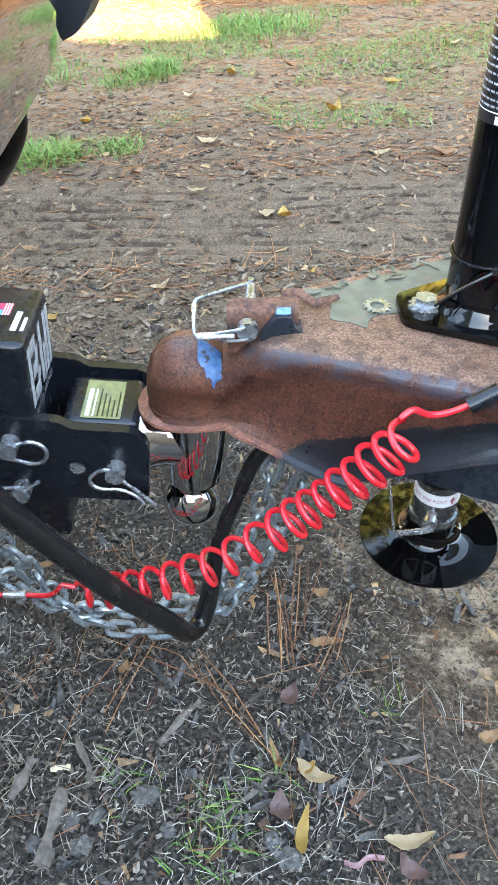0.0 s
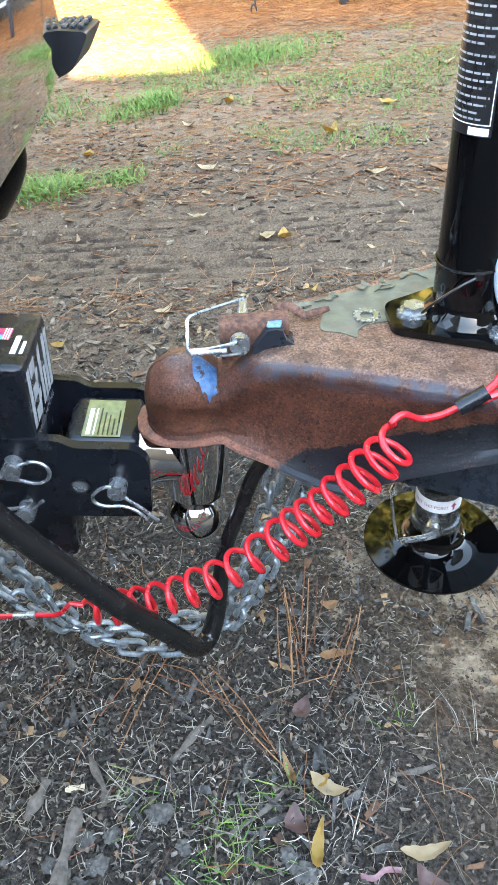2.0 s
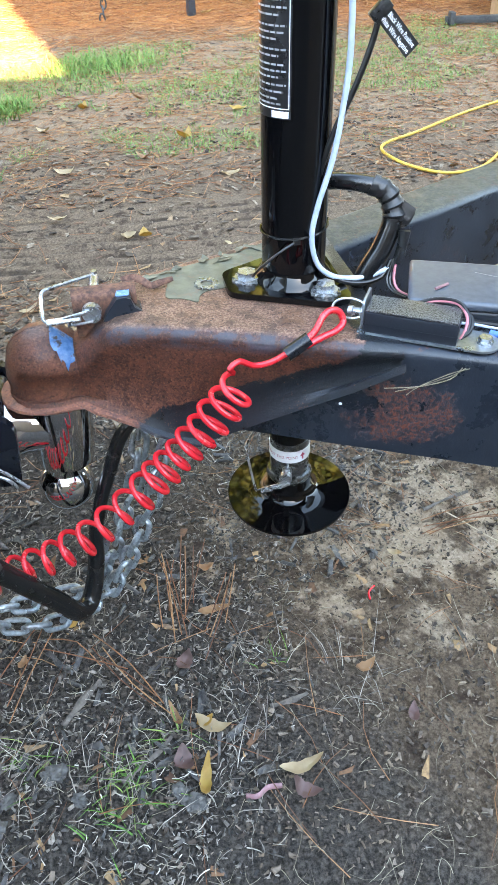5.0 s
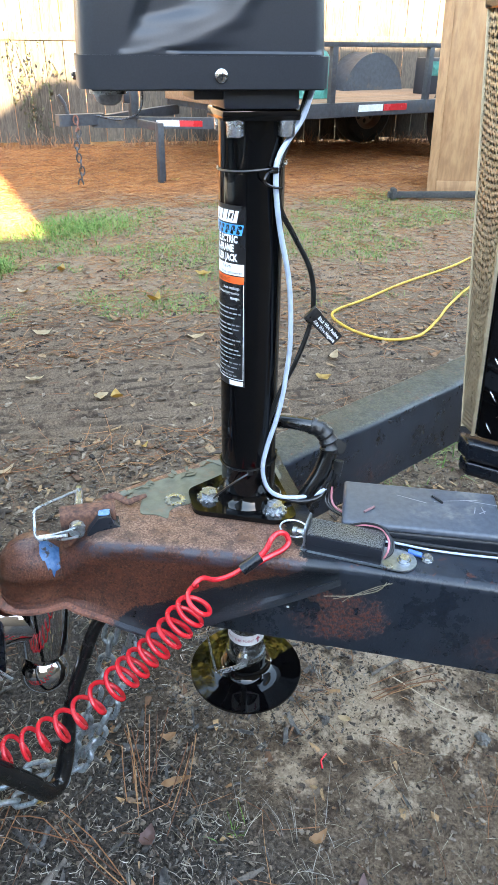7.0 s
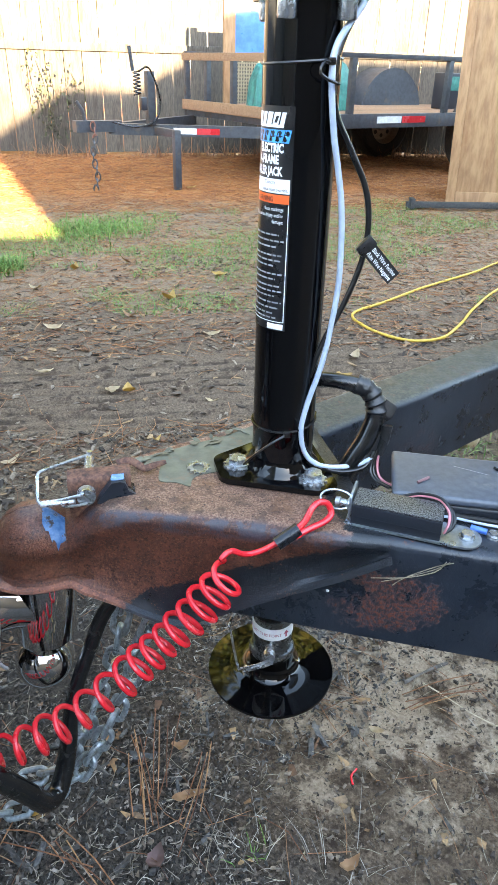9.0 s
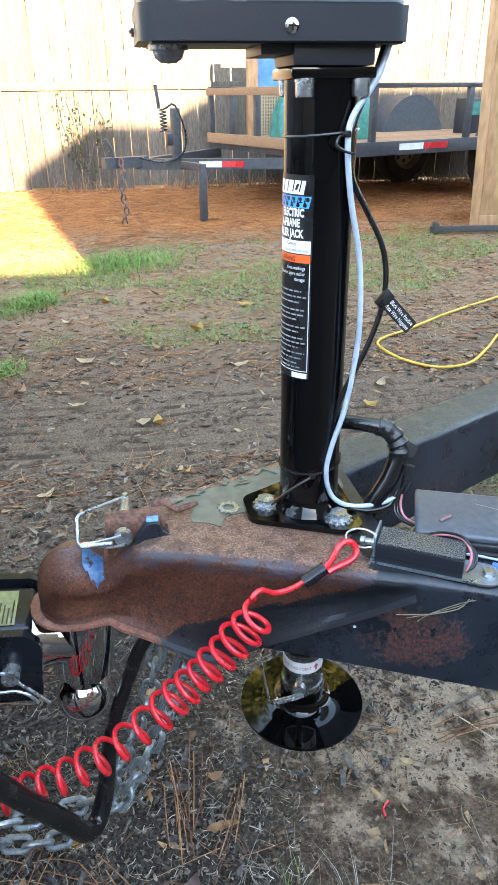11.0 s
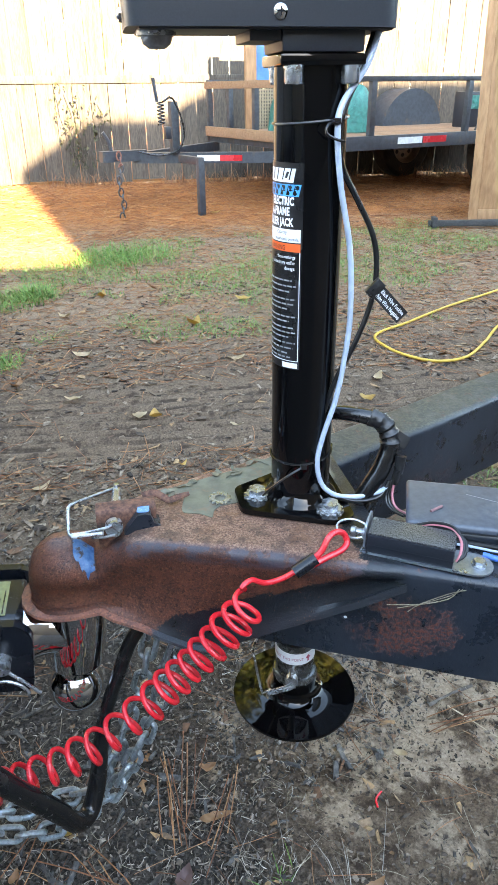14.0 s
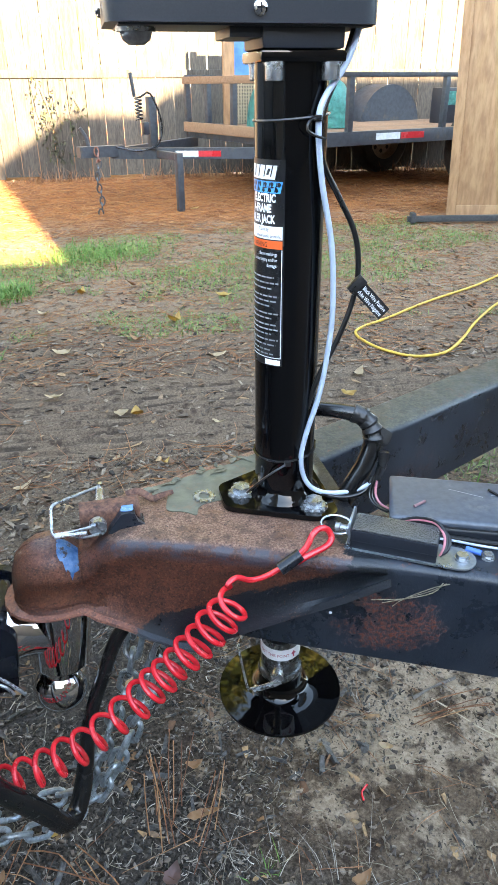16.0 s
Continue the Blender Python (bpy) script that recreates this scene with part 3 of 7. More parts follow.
def tree(x, y, h, seed):
    """A yard tree beyond the fence: tapered trunk, limbs, crown of many small leaves."""
    rnd = np.random.default_rng(seed)
    t = thing("tree", pose(x, y, 0), "tall leafy tree in sunlight beyond the fence", "tree", "trees beyond the fence")
    trunk = [tube(spline([(0, 0, 0), (0.1, 0.05, h * 0.3), (-0.05, 0.1, h * 0.75)], 0.4), lambda s: 0.2 * (1 - 0.75 * s), 10)]
    for k in range(7):
        a = k * 2.4 + seed
        z = h * (0.28 + 0.07 * k)
        trunk.append(tube(spline([(0.05, 0.05, z), (0.9 * math.cos(a), 0.9 * math.sin(a), z + 0.5), (1.9 * math.cos(a), 1.9 * math.sin(a), z + 0.9)], 0.4), lambda s: 0.07 * (1 - 0.8 * s), 6))
    part("trunk", join(*trunk), M["bark"], t)
    n = 15000
    c = rnd.normal(0, 1, (70, 3)) * (1.5, 1.2, h * 0.20) + (0, 0, h * 0.60)
    p = c[rnd.integers(0, 70, n)] + rnd.normal(0, 0.42, (n, 3))
    u = rnd.normal(0, 1, (n, 3)); u /= np.linalg.norm(u, axis=1)[:, None]
    w = rnd.normal(0, 1, (n, 3)); w -= u * (u * w).sum(1)[:, None]; w /= np.linalg.norm(w, axis=1)[:, None]
    s = rnd.uniform(0.14, 0.30, n)[:, None]
    V = np.stack([p - u * s, p + w * s * 0.5, p + u * s, p - w * s * 0.5], 1).reshape(-1, 3)
    me = bpy.data.meshes.new("crown")
    me.from_pydata(V.tolist(), [], [(4 * i, 4 * i + 1, 4 * i + 2, 4 * i + 3) for i in range(n)])
    me.materials.append(M["leafgreen"])
    ob = new("crown", me)
    ob.parent = t
    return t


M["bark"] = mat("tree_bark", (0.06, 0.045, 0.035), (0.12, 0.09, 0.07), 20, 0.9, bumpy=0.6, dist=0.01)
M["leafgreen"] = island_mat("tree_leaves", [(0.05, 0.075, 0.015), (0.09, 0.12, 0.02), (0.17, 0.17, 0.03), (0.22, 0.18, 0.04)], 0.6, 8.0)
# never in direct view; height and spacing set by reflections in the glossy parts
for tx_, ty_, th_, ts_ in ((-7.5, 13.0, 14, 1), (-4.4, 12.0, 13, 2), (-1.6, 13.2, 15, 3), (1.2, 12.2, 14, 4), (4.0, 13.0, 15, 5), (7.0, 12.0, 13, 6), (10.0, 13.5, 14, 7), (-10.5, 12.5, 14, 8)):
    tree(tx_, ty_, th_, ts_)

def vine():
    """A sparse climber against the boards: thin stems with small dark leaves."""
    rnd = random.Random(21)
    t = thing("vine", pose(-0.35, 7.80, 0.0), "sparse dark leafy vine climbing the fence boards", "vine")
    stems, leaves = [], bmesh.new()
    for k in range(6):
        x, z, pts = rnd.uniform(-0.18, 0.18), 0.0, []
        while z < rnd.uniform(0.75, 1.1):
            pts.append((x, -0.02 + rnd.uniform(-0.01, 0.01), z))
            x += rnd.uniform(-0.06, 0.06)
            z += 0.11
        stems.append(tube(spline(pts, 0.05), 0.004, 5))
        for p in pts[2:]:
            for _ in range(6):
                c = Vector(p) + Vector((rnd.uniform(-0.07, 0.07), rnd.uniform(-0.04, 0.0), rnd.uniform(-0.06, 0.06)))
                r = rnd.uniform(0.012, 0.026)
                m = Matrix.Translation(c) @ Euler((rnd.uniform(0, 6), rnd.uniform(0, 6), rnd.uniform(0, 6))).to_matrix().to_4x4()
                leaves.faces.new([leaves.verts.new(m @ Vector(q)) for q in ((-r, 0, 0), (-0.2 * r, 0.6 * r, 0.1 * r), (1.2 * r, 0, 0.25 * r), (-0.2 * r, -0.6 * r, 0.1 * r))])
    part("stem", join(*stems), M["bark"], t)
    part("foliage", leaves, M["vineleaf"], t, smooth=False)


M["vineleaf"] = island_mat("vine_leaves", [(0.03, 0.035, 0.014), (0.05, 0.052, 0.02), (0.085, 0.07, 0.03)], 0.6, 30.0)
vine()

# ---------------------------------------------------------------- trailer tongue: frame, coupler, jack
AX = pose(0.235, 0.557, 0, 0, 0, 2.0)       # jack centre; x runs back along the trailer's axis
TOP, LOW = 0.479, 0.362


def arm_outline(sign):
    """One arm of the A-frame in plan, in AX."""
    a = radians(26.2)
    d = Vector((math.cos(a), sign * math.sin(a)))
    n = Vector((math.sin(a), -sign * math.cos(a)))
    o = Vector((0.05, sign * 0.137))
    s = o - d * 0.19
    e = o + d * 2.4
    return s, e, n, d


def trailer_frame():
    f = thing("trailer_tongue_frame", AX, "black painted steel A-frame trailer tongue with rust spots", "trailer frame")
    for sign in (-1, 1):
        s, e, n, d = arm_outline(sign)
        # closed box section with rounded upper edges
        crown = [(0.010, 0.0), (0.006, 0.0008), (0.0028, 0.0028), (0.0008, 0.006), (0.0, 0.010)]
        sec = [(0.0, LOW), (0.070, LOW)] + [(0.070 - u, TOP - d) for u, d in crown[::-1]] + [(u, TOP - d) for u, d in crown]
        bm = bmesh.new()
        rings = []
        for p in (s, e):
            rings.append([bm.verts.new((p.x + n.x * u, p.y + n.y * u, z)) for u, z in sec])
        k = len(sec)
        for i in range(k):
            bm.faces.new((rings[0][i], rings[0][(i + 1) % k], rings[1][(i + 1) % k], rings[1][i]))
        bm.faces.new(rings[0][::-1])
        bm.faces.new(rings[1])
        part("arm", bm, M["frame"], f)
    # plate welded between the arms below the coupler
    part("gusset", prism([(-0.13, -0.055), (-0.13, 0.055), (0.05, 0.125), (0.05, -0.125)], LOW + 0.002, LOW + 0.008), M["frame"], f)
    return f


trailer_frame()

#   x from the jack, half width, top, corner radius, bottom
STATIONS = [
    (-0.2985, 0.003, 0.410, 0.003, 0.395), (-0.2965, 0.012, 0.430, 0.012, 0.395), (-0.291, 0.0215, 0.447, 0.0215, 0.395),
    (-0.282, 0.0300, 0.457, 0.030, 0.395), (-0.268, 0.0355, 0.4635, 0.0345, 0.395), (-0.252, 0.0365, 0.4655, 0.0345, 0.395),
    (-0.240, 0.0350, 0.4600, 0.031, 0.395), (-0.231, 0.0325, 0.4520, 0.027, 0.395), (-0.226, 0.0315, 0.4475, 0.025, 0.394), (-0.221, 0.0330, 0.4490, 0.023, 0.392), (-0.212, 0.0380, 0.4575, 0.021, 0.388),
    (-0.200, 0.0430, 0.469, 0.018, 0.385), (-0.182, 0.0500, 0.478, 0.015, 0.379), (-0.162, 0.0560, 0.4805, 0.013, 0.368),
    (-0.135, 0.0655, 0.481, 0.013, 0.358), (-0.115, 0.0730, 0.481, 0.013, 0.356), (-0.090, 0.0825, 0.481, 0.013, 0.370),
    (-0.060, 0.0945, 0.481, 0.016, 0.388), (-0.020, 0.1115, 0.481, 0.014, 0.412), (0.020, 0.1290, 0.481, 0.012, 0.436), (0.058, 0.1450, 0.481, 0.010, 0.462),
]


def coupler():
    c = thing("trailer_coupler", AX, "rusted red-brown steel A-frame coupler with chipped paint, on the ball mount", "coupler")
    bm = bmesh.new()
    rows = []
    for x, w, zt, r, zb in STATIONS:
        half = [(w + 0.007 * min(1, w / 0.03), zb), (w + 0.0035, zb + 0.006), (w - 0.0015, zb + 0.16 * (zt - r - zb)), (w - 0.0042, zb + 0.5 * (zt - r - zb)), (w - 0.0022, zb + 0.85 * (zt - r - zb)), (w, zt - r)]
        for k in range(1, 8):
            a = math.pi / 2 * k / 7
            half.append((w - r + r * math.cos(a), zt - r + r * math.sin(a)))
        half.append(((w - r) * 0.5, zt + 0.0004))
        half.append((0.0, zt + 0.0006))
        full = [(y, z) for y, z in half] + [(-y, z) for y, z in half[-2::-1]]
        rows.append([bm.verts.new((x, -y, z + 0.0006 * noise.noise((x * 60, y * 60, z * 60)))) for y, z in full])
    for a, b in zip(rows, rows[1:]):
        for i in range(len(a) - 1):
            bm.faces.new((a[i], a[i + 1], b[i + 1], b[i]))
    bm.faces.new(rows[0])
    bmesh.ops.solidify(bm, geom=bm.faces[:], thickness=0.004)
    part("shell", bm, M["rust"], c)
    # rolled lip round the lower edge
    path = []
    for x, w, zt, r, zb in STATIONS[::-1]:
        if -0.24 < x < -0.10:
            path.append(((x, -(w + 0.004)), zb))
    for k in range(0, 13):
        a = math.pi / 2 + math.pi * k / 12
        path.append(((-0.252 + 0.0450 * math.cos(a), -0.0390 * math.sin(a)), 0.395))
    for x, w, zt, r, zb in STATIONS:
        if -0.24 < x < -0.10:
            path.append(((x, w + 0.004), zb))
    bm = bmesh.new()
    rings = []
    for i, ((x, y), z) in enumerate(path):
        a, b = path[max(i - 1, 0)][0], path[min(i + 1, len(path) - 1)][0]
        t = Vector((b[0] - a[0], b[1] - a[1])).normalized()
        n = Vector((t.y, -t.x))
        if n.dot(Vector((x + 0.17, y))) < 0:
            n = -n
        wid = 0.0085 + 0.0045 * max(0.0, min(1.0, (-0.255 - x) / 0.03))
        sec = [(-0.003, 0.0035), (wid - 0.001, 0.001), (wid, -0.0015), (wid - 0.002, -0.004), (-0.003, -0.0025)]
        rings.append([bm.verts.new((x + n.x * u, y + n.y * u, z + v)) for u, v in sec])
    for a, b in zip(rings, rings[1:]):
        for k in range(5):
            bm.faces.new((a[k], a[(k + 1) % 5], b[(k + 1) % 5], b[k]))
    bm.faces.new(rings[0])
    bm.faces.new(rings[-1][::-1])
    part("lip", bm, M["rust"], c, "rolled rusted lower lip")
    # latch housing, lever and chipped paint remains
    arch = [(-0.0135, 0.455), (-0.0135, 0.488), (-0.0125, 0.4935), (-0.0095, 0.4965), (-0.005, 0.4975), (0.004, 0.4975), (0.008, 0.4965), (0.0105, 0.4935), (0.0115, 0.488), (0.0115, 0.455)]
    inner = [(-0.001 + (y + 0.001) * 0.80, z - 0.0028 if z > 0.46 else z) for y, z in arch]
    bm = prism(arch + inner[::-1], -0.2205, -0.1600, 0.0006)
    bm = moved(bm, Matrix(((0, 0, 1, 0), (1, 0, 0, 0), (0, 1, 0, 0), (0, 0, 0, 1))))
    for v in bm.verts:
        v.co.z += 0.0010 * noise.noise(v.co * 70) + 0.02 * (v.co.x + 0.22) * (1 if v.co.z > 0.48 else 0)
    part("latch_housing", bm, M["old_rust"], c, "rust-scaled pressed steel latch housing")
    lev = tube(spline([(-0.172, 0.016, 0.4935), (-0.160, 0.018, 0.4950), (-0.152, 0.016, 0.4915), (-0.145, 0.013, 0.4870), (-0.136, 0.016, 0.4875), (-0.122, 0.020, 0.4885)], 0.003), lambda s: 0.0024 * (1 - s) ** 0.5 + 0.0022, 10, flat=0.32)
    part("latch_lever", lev, M["old_rust"], c, "bent rusted latch lever")
    tongue = prism([(-0.181, 0.474), (-0.140, 0.477), (-0.143, 0.4805), (-0.150, 0.4850), (-0.153, 0.4945), (-0.158, 0.4965), (-0.166, 0.4955), (-0.172, 0.4880), (-0.178, 0.4800)], 0.004, 0.024, 0.002)
    tg = part("latch_tongue", moved(tongue, pose(-0.013, 0, 0, 90, 0, 0)), M["frame"], c, "dark bent latch tongue")
    part("tongue_paint", moved(prism(rounded([(-0.167, -0.020), (-0.154, -0.021), (-0.153, -0.006), (-0.164, -0.005)], 0.003, 3), 0, 0.0008), pose(-0.013, 0, 0.4966)), M["blue_paint"], tg, "blue paint patch")
    # blue paint left in the hollow behind the dome: a skin that follows the shell
    bm = bmesh.new()
    g = []
    for i in range(9):
        x = -0.247 + 0.020 * i / 8
        st = [s for s in STATIONS]
        for s0, s1 in zip(st, st[1:]):
            if s0[0] <= x <= s1[0]:
                k = (x - s0[0]) / (s1[0] - s0[0])
                _, w, zt, r, zb = [p + (q - p) * k for p, q in zip(s0, s1)]
        row = []
        span_a = 0.86 - 0.42 * abs(i - 5) / 5 + 0.07 * math.sin(i * 2.7)
        for j in range(9):
            a = math.pi / 2 * (1.03 - span_a * j / 8)
            rr = r + 0.0016
            row.append(bm.verts.new((x, -(w - r + rr * math.cos(a)), zt - r + rr * math.sin(a))))
        g.append(row)
    for a, b in zip(g, g[1:]):
        for j in range(8):
            bm.faces.new((a[j], a[j + 1], b[j + 1], b[j]))
    bmesh.ops.solidify(bm, geom=bm.faces[:], thickness=0.0006)
    part("paint_remnant", bm, M["blue_paint"], c, "chipped light blue paint remnant")
    # grey-green paint sheet on the far half of the top
    rnd = random.Random(5)
    pts = []
    for x, y in ((-0.147, 0.034), (-0.128, 0.024), (-0.133, 0.004), (-0.130, -0.007), (-0.117, -0.013), (-0.105, -0.0215), (-0.100, -0.008), (-0.092, -0.002), (-0.074, 0.002), (-0.04, 0.005), (0.0, 0.018), (0.045, 0.03), (0.045, 0.118), (0.0, 0.097), (-0.04, 0.080), (-0.08, 0.064), (-0.12, 0.049), (-0.145, 0.042)):
        pts.append((x + rnd.uniform(-0.003, 0.003), y + rnd.uniform(-0.003, 0.003)))
    part("paint_sheet", moved(prism(rounded(pts, 0.006, 3), 0, 0.0008), pose(0, 0, TOP + 0.0026)), M["grey_paint"], c, "flaking grey-green paint")
    # loose flakes of paint along the far edge
    for i in range(26):
        x = rnd.uniform(-0.15, 0.03)
        y = 0.047 + (x + 0.12) * 0.42 + rnd.uniform(-0.012, 0.006)
        fl = [(rnd.uniform(0.003, 0.009) * math.cos(a), rnd.uniform(0.0015, 0.005) * math.sin(a)) for a in [k * 2 * math.pi / 6 for k in range(6)]]
        part("paint_flake", moved(prism(fl, 0, 0.0006), pose(x, y, TOP + 0.0045, rnd.uniform(-12, 12), rnd.uniform(-12, 12), rnd.uniform(0, 360))), M["grey_paint"], c)
    return c


coupler()


def washer(m, label="toothed zinc star washer lying on the coupler plate"):
    n = 14
    bm = bmesh.new()
    lo = []
    for i in range(n * 4):
        a = 2 * math.pi * i / (n * 4)
        r = 0.0125 if i % 4 < 2 else 0.0100
        lo.append((r * math.cos(a), r * math.sin(a)))
    inner = [(0.0062 * math.cos(2 * math.pi * i / (n * 4)), 0.0062 * math.sin(2 * math.pi * i / (n * 4))) for i in range(n * 4)]
    rings = [[bm.verts.new((x, y, z)) for x, y in q] for q, z in ((lo, 0), (lo, 0.0016), (inner, 0.0016), (inner, 0))]
    k = n * 4
    for a, b in zip(rings, rings[1:] + rings[:1]):
        for i in range(k):
            bm.faces.new((a[i], a[(i + 1) % k], b[(i + 1) % k], b[i]))
    ob = part("star_washer", bm, M["zinc"])
    ob.matrix_world = m
    return tagged(ob, label, "washer", "star washers")


def hex_bolt(name, parent, m, r=0.0095, h=0.0075, label="zinc hex bolt"):
    prof = [(r * math.cos(math.pi / 3 * i), r * math.sin(math.pi / 3 * i)) for i in range(6)]
    bm = join(bevelled(prism(prof, 0.0018, h), 0.0008), lathe([(0, 0), (r * 1.25, 0), (r * 1.25, 0.0018), (0, 0.0018)], 24, False))
    ob = part(name, moved(bm, m), M["zinc"], parent, label)
    return ob


washer(AX @ pose(-0.090, 0.010, TOP + 0.0044, 3, 2, 10))


# lettering bent round an upright tube
def wrap(bm, radius, mid_deg, z0):
    """x of the flat piece goes round the tube, y goes up."""
    for v in bm.verts:
        a = radians(mid_deg) + v.co.x / radius
        rr = radius + v.co.z
        v.co = Vector((rr * math.cos(a), rr * math.sin(a), z0 + v.co.y))
    return bm


def jack():
    j = thing("electric_trailer_jack", AX @ pose(-0.0042, 0, 0), "glossy black electric tongue jack with plastic motor head, bolted to coupler", "trailer jack")
    R = 0.0308
    z0 = TOP + 0.0035
    part("outer_tube", lathe([(0, 0.372), (R, 0.372), (R, 0.898), (0, 0.898)], 64, False), M["gloss_black"], j)
    weld = lathe([(R, z0 + 0.020), (R + 0.0012, z0 + 0.016), (R + 0.006, z0 + 0.010), (R + 0.0085, z0 + 0.006), (R, z0 + 0.005)], 64, False)
    part("weld_bead", weld, M["gloss_black"], j)
    # triangular flange plate with rounded corners
    tri = rounded([(-0.069, -0.022), (-0.069, 0.022), (0.020, 0.064), (0.043, 0.060), (0.043, -0.060), (0.020, -0.064)], 0.010, 6)
    fl = part("flange", prism(tri, z0, z0 + 0.006, 0.0012), M["gloss_black"], j, "glossy black triangular flange plate")
    for x, y in ((-0.0470, 0.0), (0.0205, -0.043), (0.0205, 0.043)):
        hex_bolt("bolt", j, pose(x, y, z0 + 0.0078, 0, 0, 17))
        pr = []
        for i in range(48):
            a = 2 * math.pi * i / 48
            r = 0.0145 if i % 4 < 2 else 0.0118
            pr.append((r * math.cos(a), r * math.sin(a)))
        part("tooth_washer", moved(prism(pr, 0, 0.0016), pose(x, y, z0 + 0.0061)), M["zinc"], j)
    # inner tube, warning band, foot, pin
    RI = 0.0232
    part("inner_tube", lathe([(0, 0.280), (RI, 0.280), (RI, 0.374), (0, 0.374)], 48, False), M["gloss_black"], j)
    leg = part("drop_leg", lathe([(RI - 0.003, 0.200), (RI - 0.003, 0.232), (RI + 0.0006, 0.233), (RI + 0.0006, 0.284), (RI - 0.002, 0.285)], 48, False), M["dark_zinc"], j, "dark zinc drop leg")
    band = part("warning_band", lathe([(RI + 0.0009, 0.2575), (RI + 0.0013, 0.2575), (RI + 0.0013, 0.2745), (RI + 0.0009, 0.2745)], 48, False), M["ink_white"], j, "white warning band with dark red words")
    tx = text_bm("DO NOT ADJUST PAST THIS POINT", 0.0062)
    xs = [v.co.x for v in tx.verts]
    for v in tx.verts:
        v.co.x = (v.co.x - max(xs)) * 0.78
        v.co.z = 0.0016
    part("lettering", wrap(tx, RI, -80, 0.2638), M["ink_red"], band, smooth=False)
    ar = prism([(0.004, 0), (0.006, 0), (0.006, 0.005), (0.0085, 0.005), (0.005, 0.010), (0.0015, 0.005), (0.004, 0.005)], 0.0014, 0.0017)
    part("arrow", wrap(ar, RI, -78, 0.2612), M["ink_red"], band, smooth=False)
    foot = lathe([(0, 0.196), (0.0765, 0.187), (0.0775, 0.189), (0.077, 0.1915), (0.070, 0.1918), (0.052, 0.1925), (0.038, 0.1945), (0.031, 0.199), (0.0270, 0.210), (0.0255, 0.226), (0.0215, 0.226), (0.021, 0.2)], 72, False)
    part("foot_plate", foot, M["gloss_black"], j, "glossy black round foot plate")
    part("foot_weld", lathe([(0.0262, 0.222), (0.0280, 0.227), (0.0262, 0.232), (0.023, 0.233)], 40, False), M["dark_zinc"], j)
    pin = part("pin", join(cyl(0.0058, (-0.012, -0.032, 0.2460), (0.012, 0.034, 0.2460), 16), cyl(0.0075, (-0.0145, -0.038, 0.2460), (-0.012, -0.031, 0.2460), 20, 0.001)), M["zinc"], j, "zinc pull pin with wire clip")
    clip = spline([(-0.0135, -0.0395, 0.2460), (-0.024, -0.040, 0.2420), (-0.046, -0.036, 0.2350), (-0.050, -0.034, 0.2370), (-0.056, -0.020, 0.2800), (-0.055, -0.012, 0.2870), (-0.035, 0.012, 0.2900), (-0.010, 0.032, 0.2680), (0.010, 0.036, 0.2480)], 0.004)
    part("wire_clip", join(tube(clip, 0.0015, 8), tube(spline([(-0.010, -0.0395, 0.2400), (-0.024, -0.041, 0.2385), (-0.044, -0.0375, 0.2325)], 0.004), 0.0024, 8)), M["zinc"], pin)
    # head: neck, gasket plate, motor housing
    part("neck", box(-0.037, 0.029, -0.033, 0.033, 0.905, 0.926, 0.003), M["plastic"], j)
    part("neck_plate", box(-0.0385, 0.0305, -0.0345, 0.0345, 0.896, 0.9045, 0.0025), M["gloss_black"], j)
    for x in (-0.026, 0.020):
        for y in (-0.027, 0.027):
            bm = lathe([(0, 0.8860), (0.0035, 0.8860), (0.0040, 0.8835), (0.0066, 0.8835), (0.0074, 0.885), (0.0074, 0.8945), (0.0084, 0.8945), (0.0084, 0.8965), (0, 0.8965)], 24, False)
            part("cap_bolt", moved(bm, pose(x, y, 0)), M["bright_zinc"], j, "bright zinc cap bolt")
    head = part("motor_housing", head_shell(), M["plastic"], j, "matte black plastic motor housing with swept relief")
    part("base_band", head_band(), M["plastic"], head)
    part("underside_plate", box(-0.148, 0.045, -0.036, 0.036, 0.9195, 0.9235, 0.001), M["plastic"], head)
    for sx, sy in ((-0.0455, -1), (-0.158, 0)):
        if sy:
            bm = lathe([(0, 0.0042), (0.003, 0.0038), (0.0052, 0.002), (0.0056, 0)], 24, False)
            m = pose(sx, -0.0415, 0.9305, 90, 0, 0)
        else:
            bm = lathe([(0, 0.004), (0.003, 0.0036), (0.005, 0.002), (0.0054, 0)], 24, False)
            m = pose(-0.1585, 0.0, 0.931, 0, -90, 0)
        scr = part("screw", moved(bm, m), M["chrome"], head, "chrome dome screw")
        if sy:
            part("slot", moved(join(box(-0.003, 0.003, -0.0005, 0.0005, 0.0036, 0.0045), box(-0.0005, 0.0005, -0.003, 0.003, 0.0036, 0.0045)), m), M["satin_black"], scr)
    lens = lathe([(0, 0.9075), (0.006, 0.908), (0.0105, 0.911), (0.0125, 0.9165), (0.0125, 0.921)], 28, False)
    part("lamp_lens", moved(lens, pose(-0.134, -0.012, 0)), M["lens"], head, "small clear work-light lens")
    part("lamp_bezel", moved(lathe([(0.0125, 0.9165), (0.0150, 0.9165), (0.0150, 0.921), (0.0125, 0.921)], 28, False), pose(-0.134, -0.012, 0)), M["zinc"], head)
    part("rib", box(-0.066, -0.040, -0.030, 0.03, 0.9125, 0.921, 0.001), M["plastic"], head)
    sw = part("rocker_switch", box(-0.162, -0.156, -0.022, 0.006, 0.985, 1.032, 0.001), M["satin_black"], head)
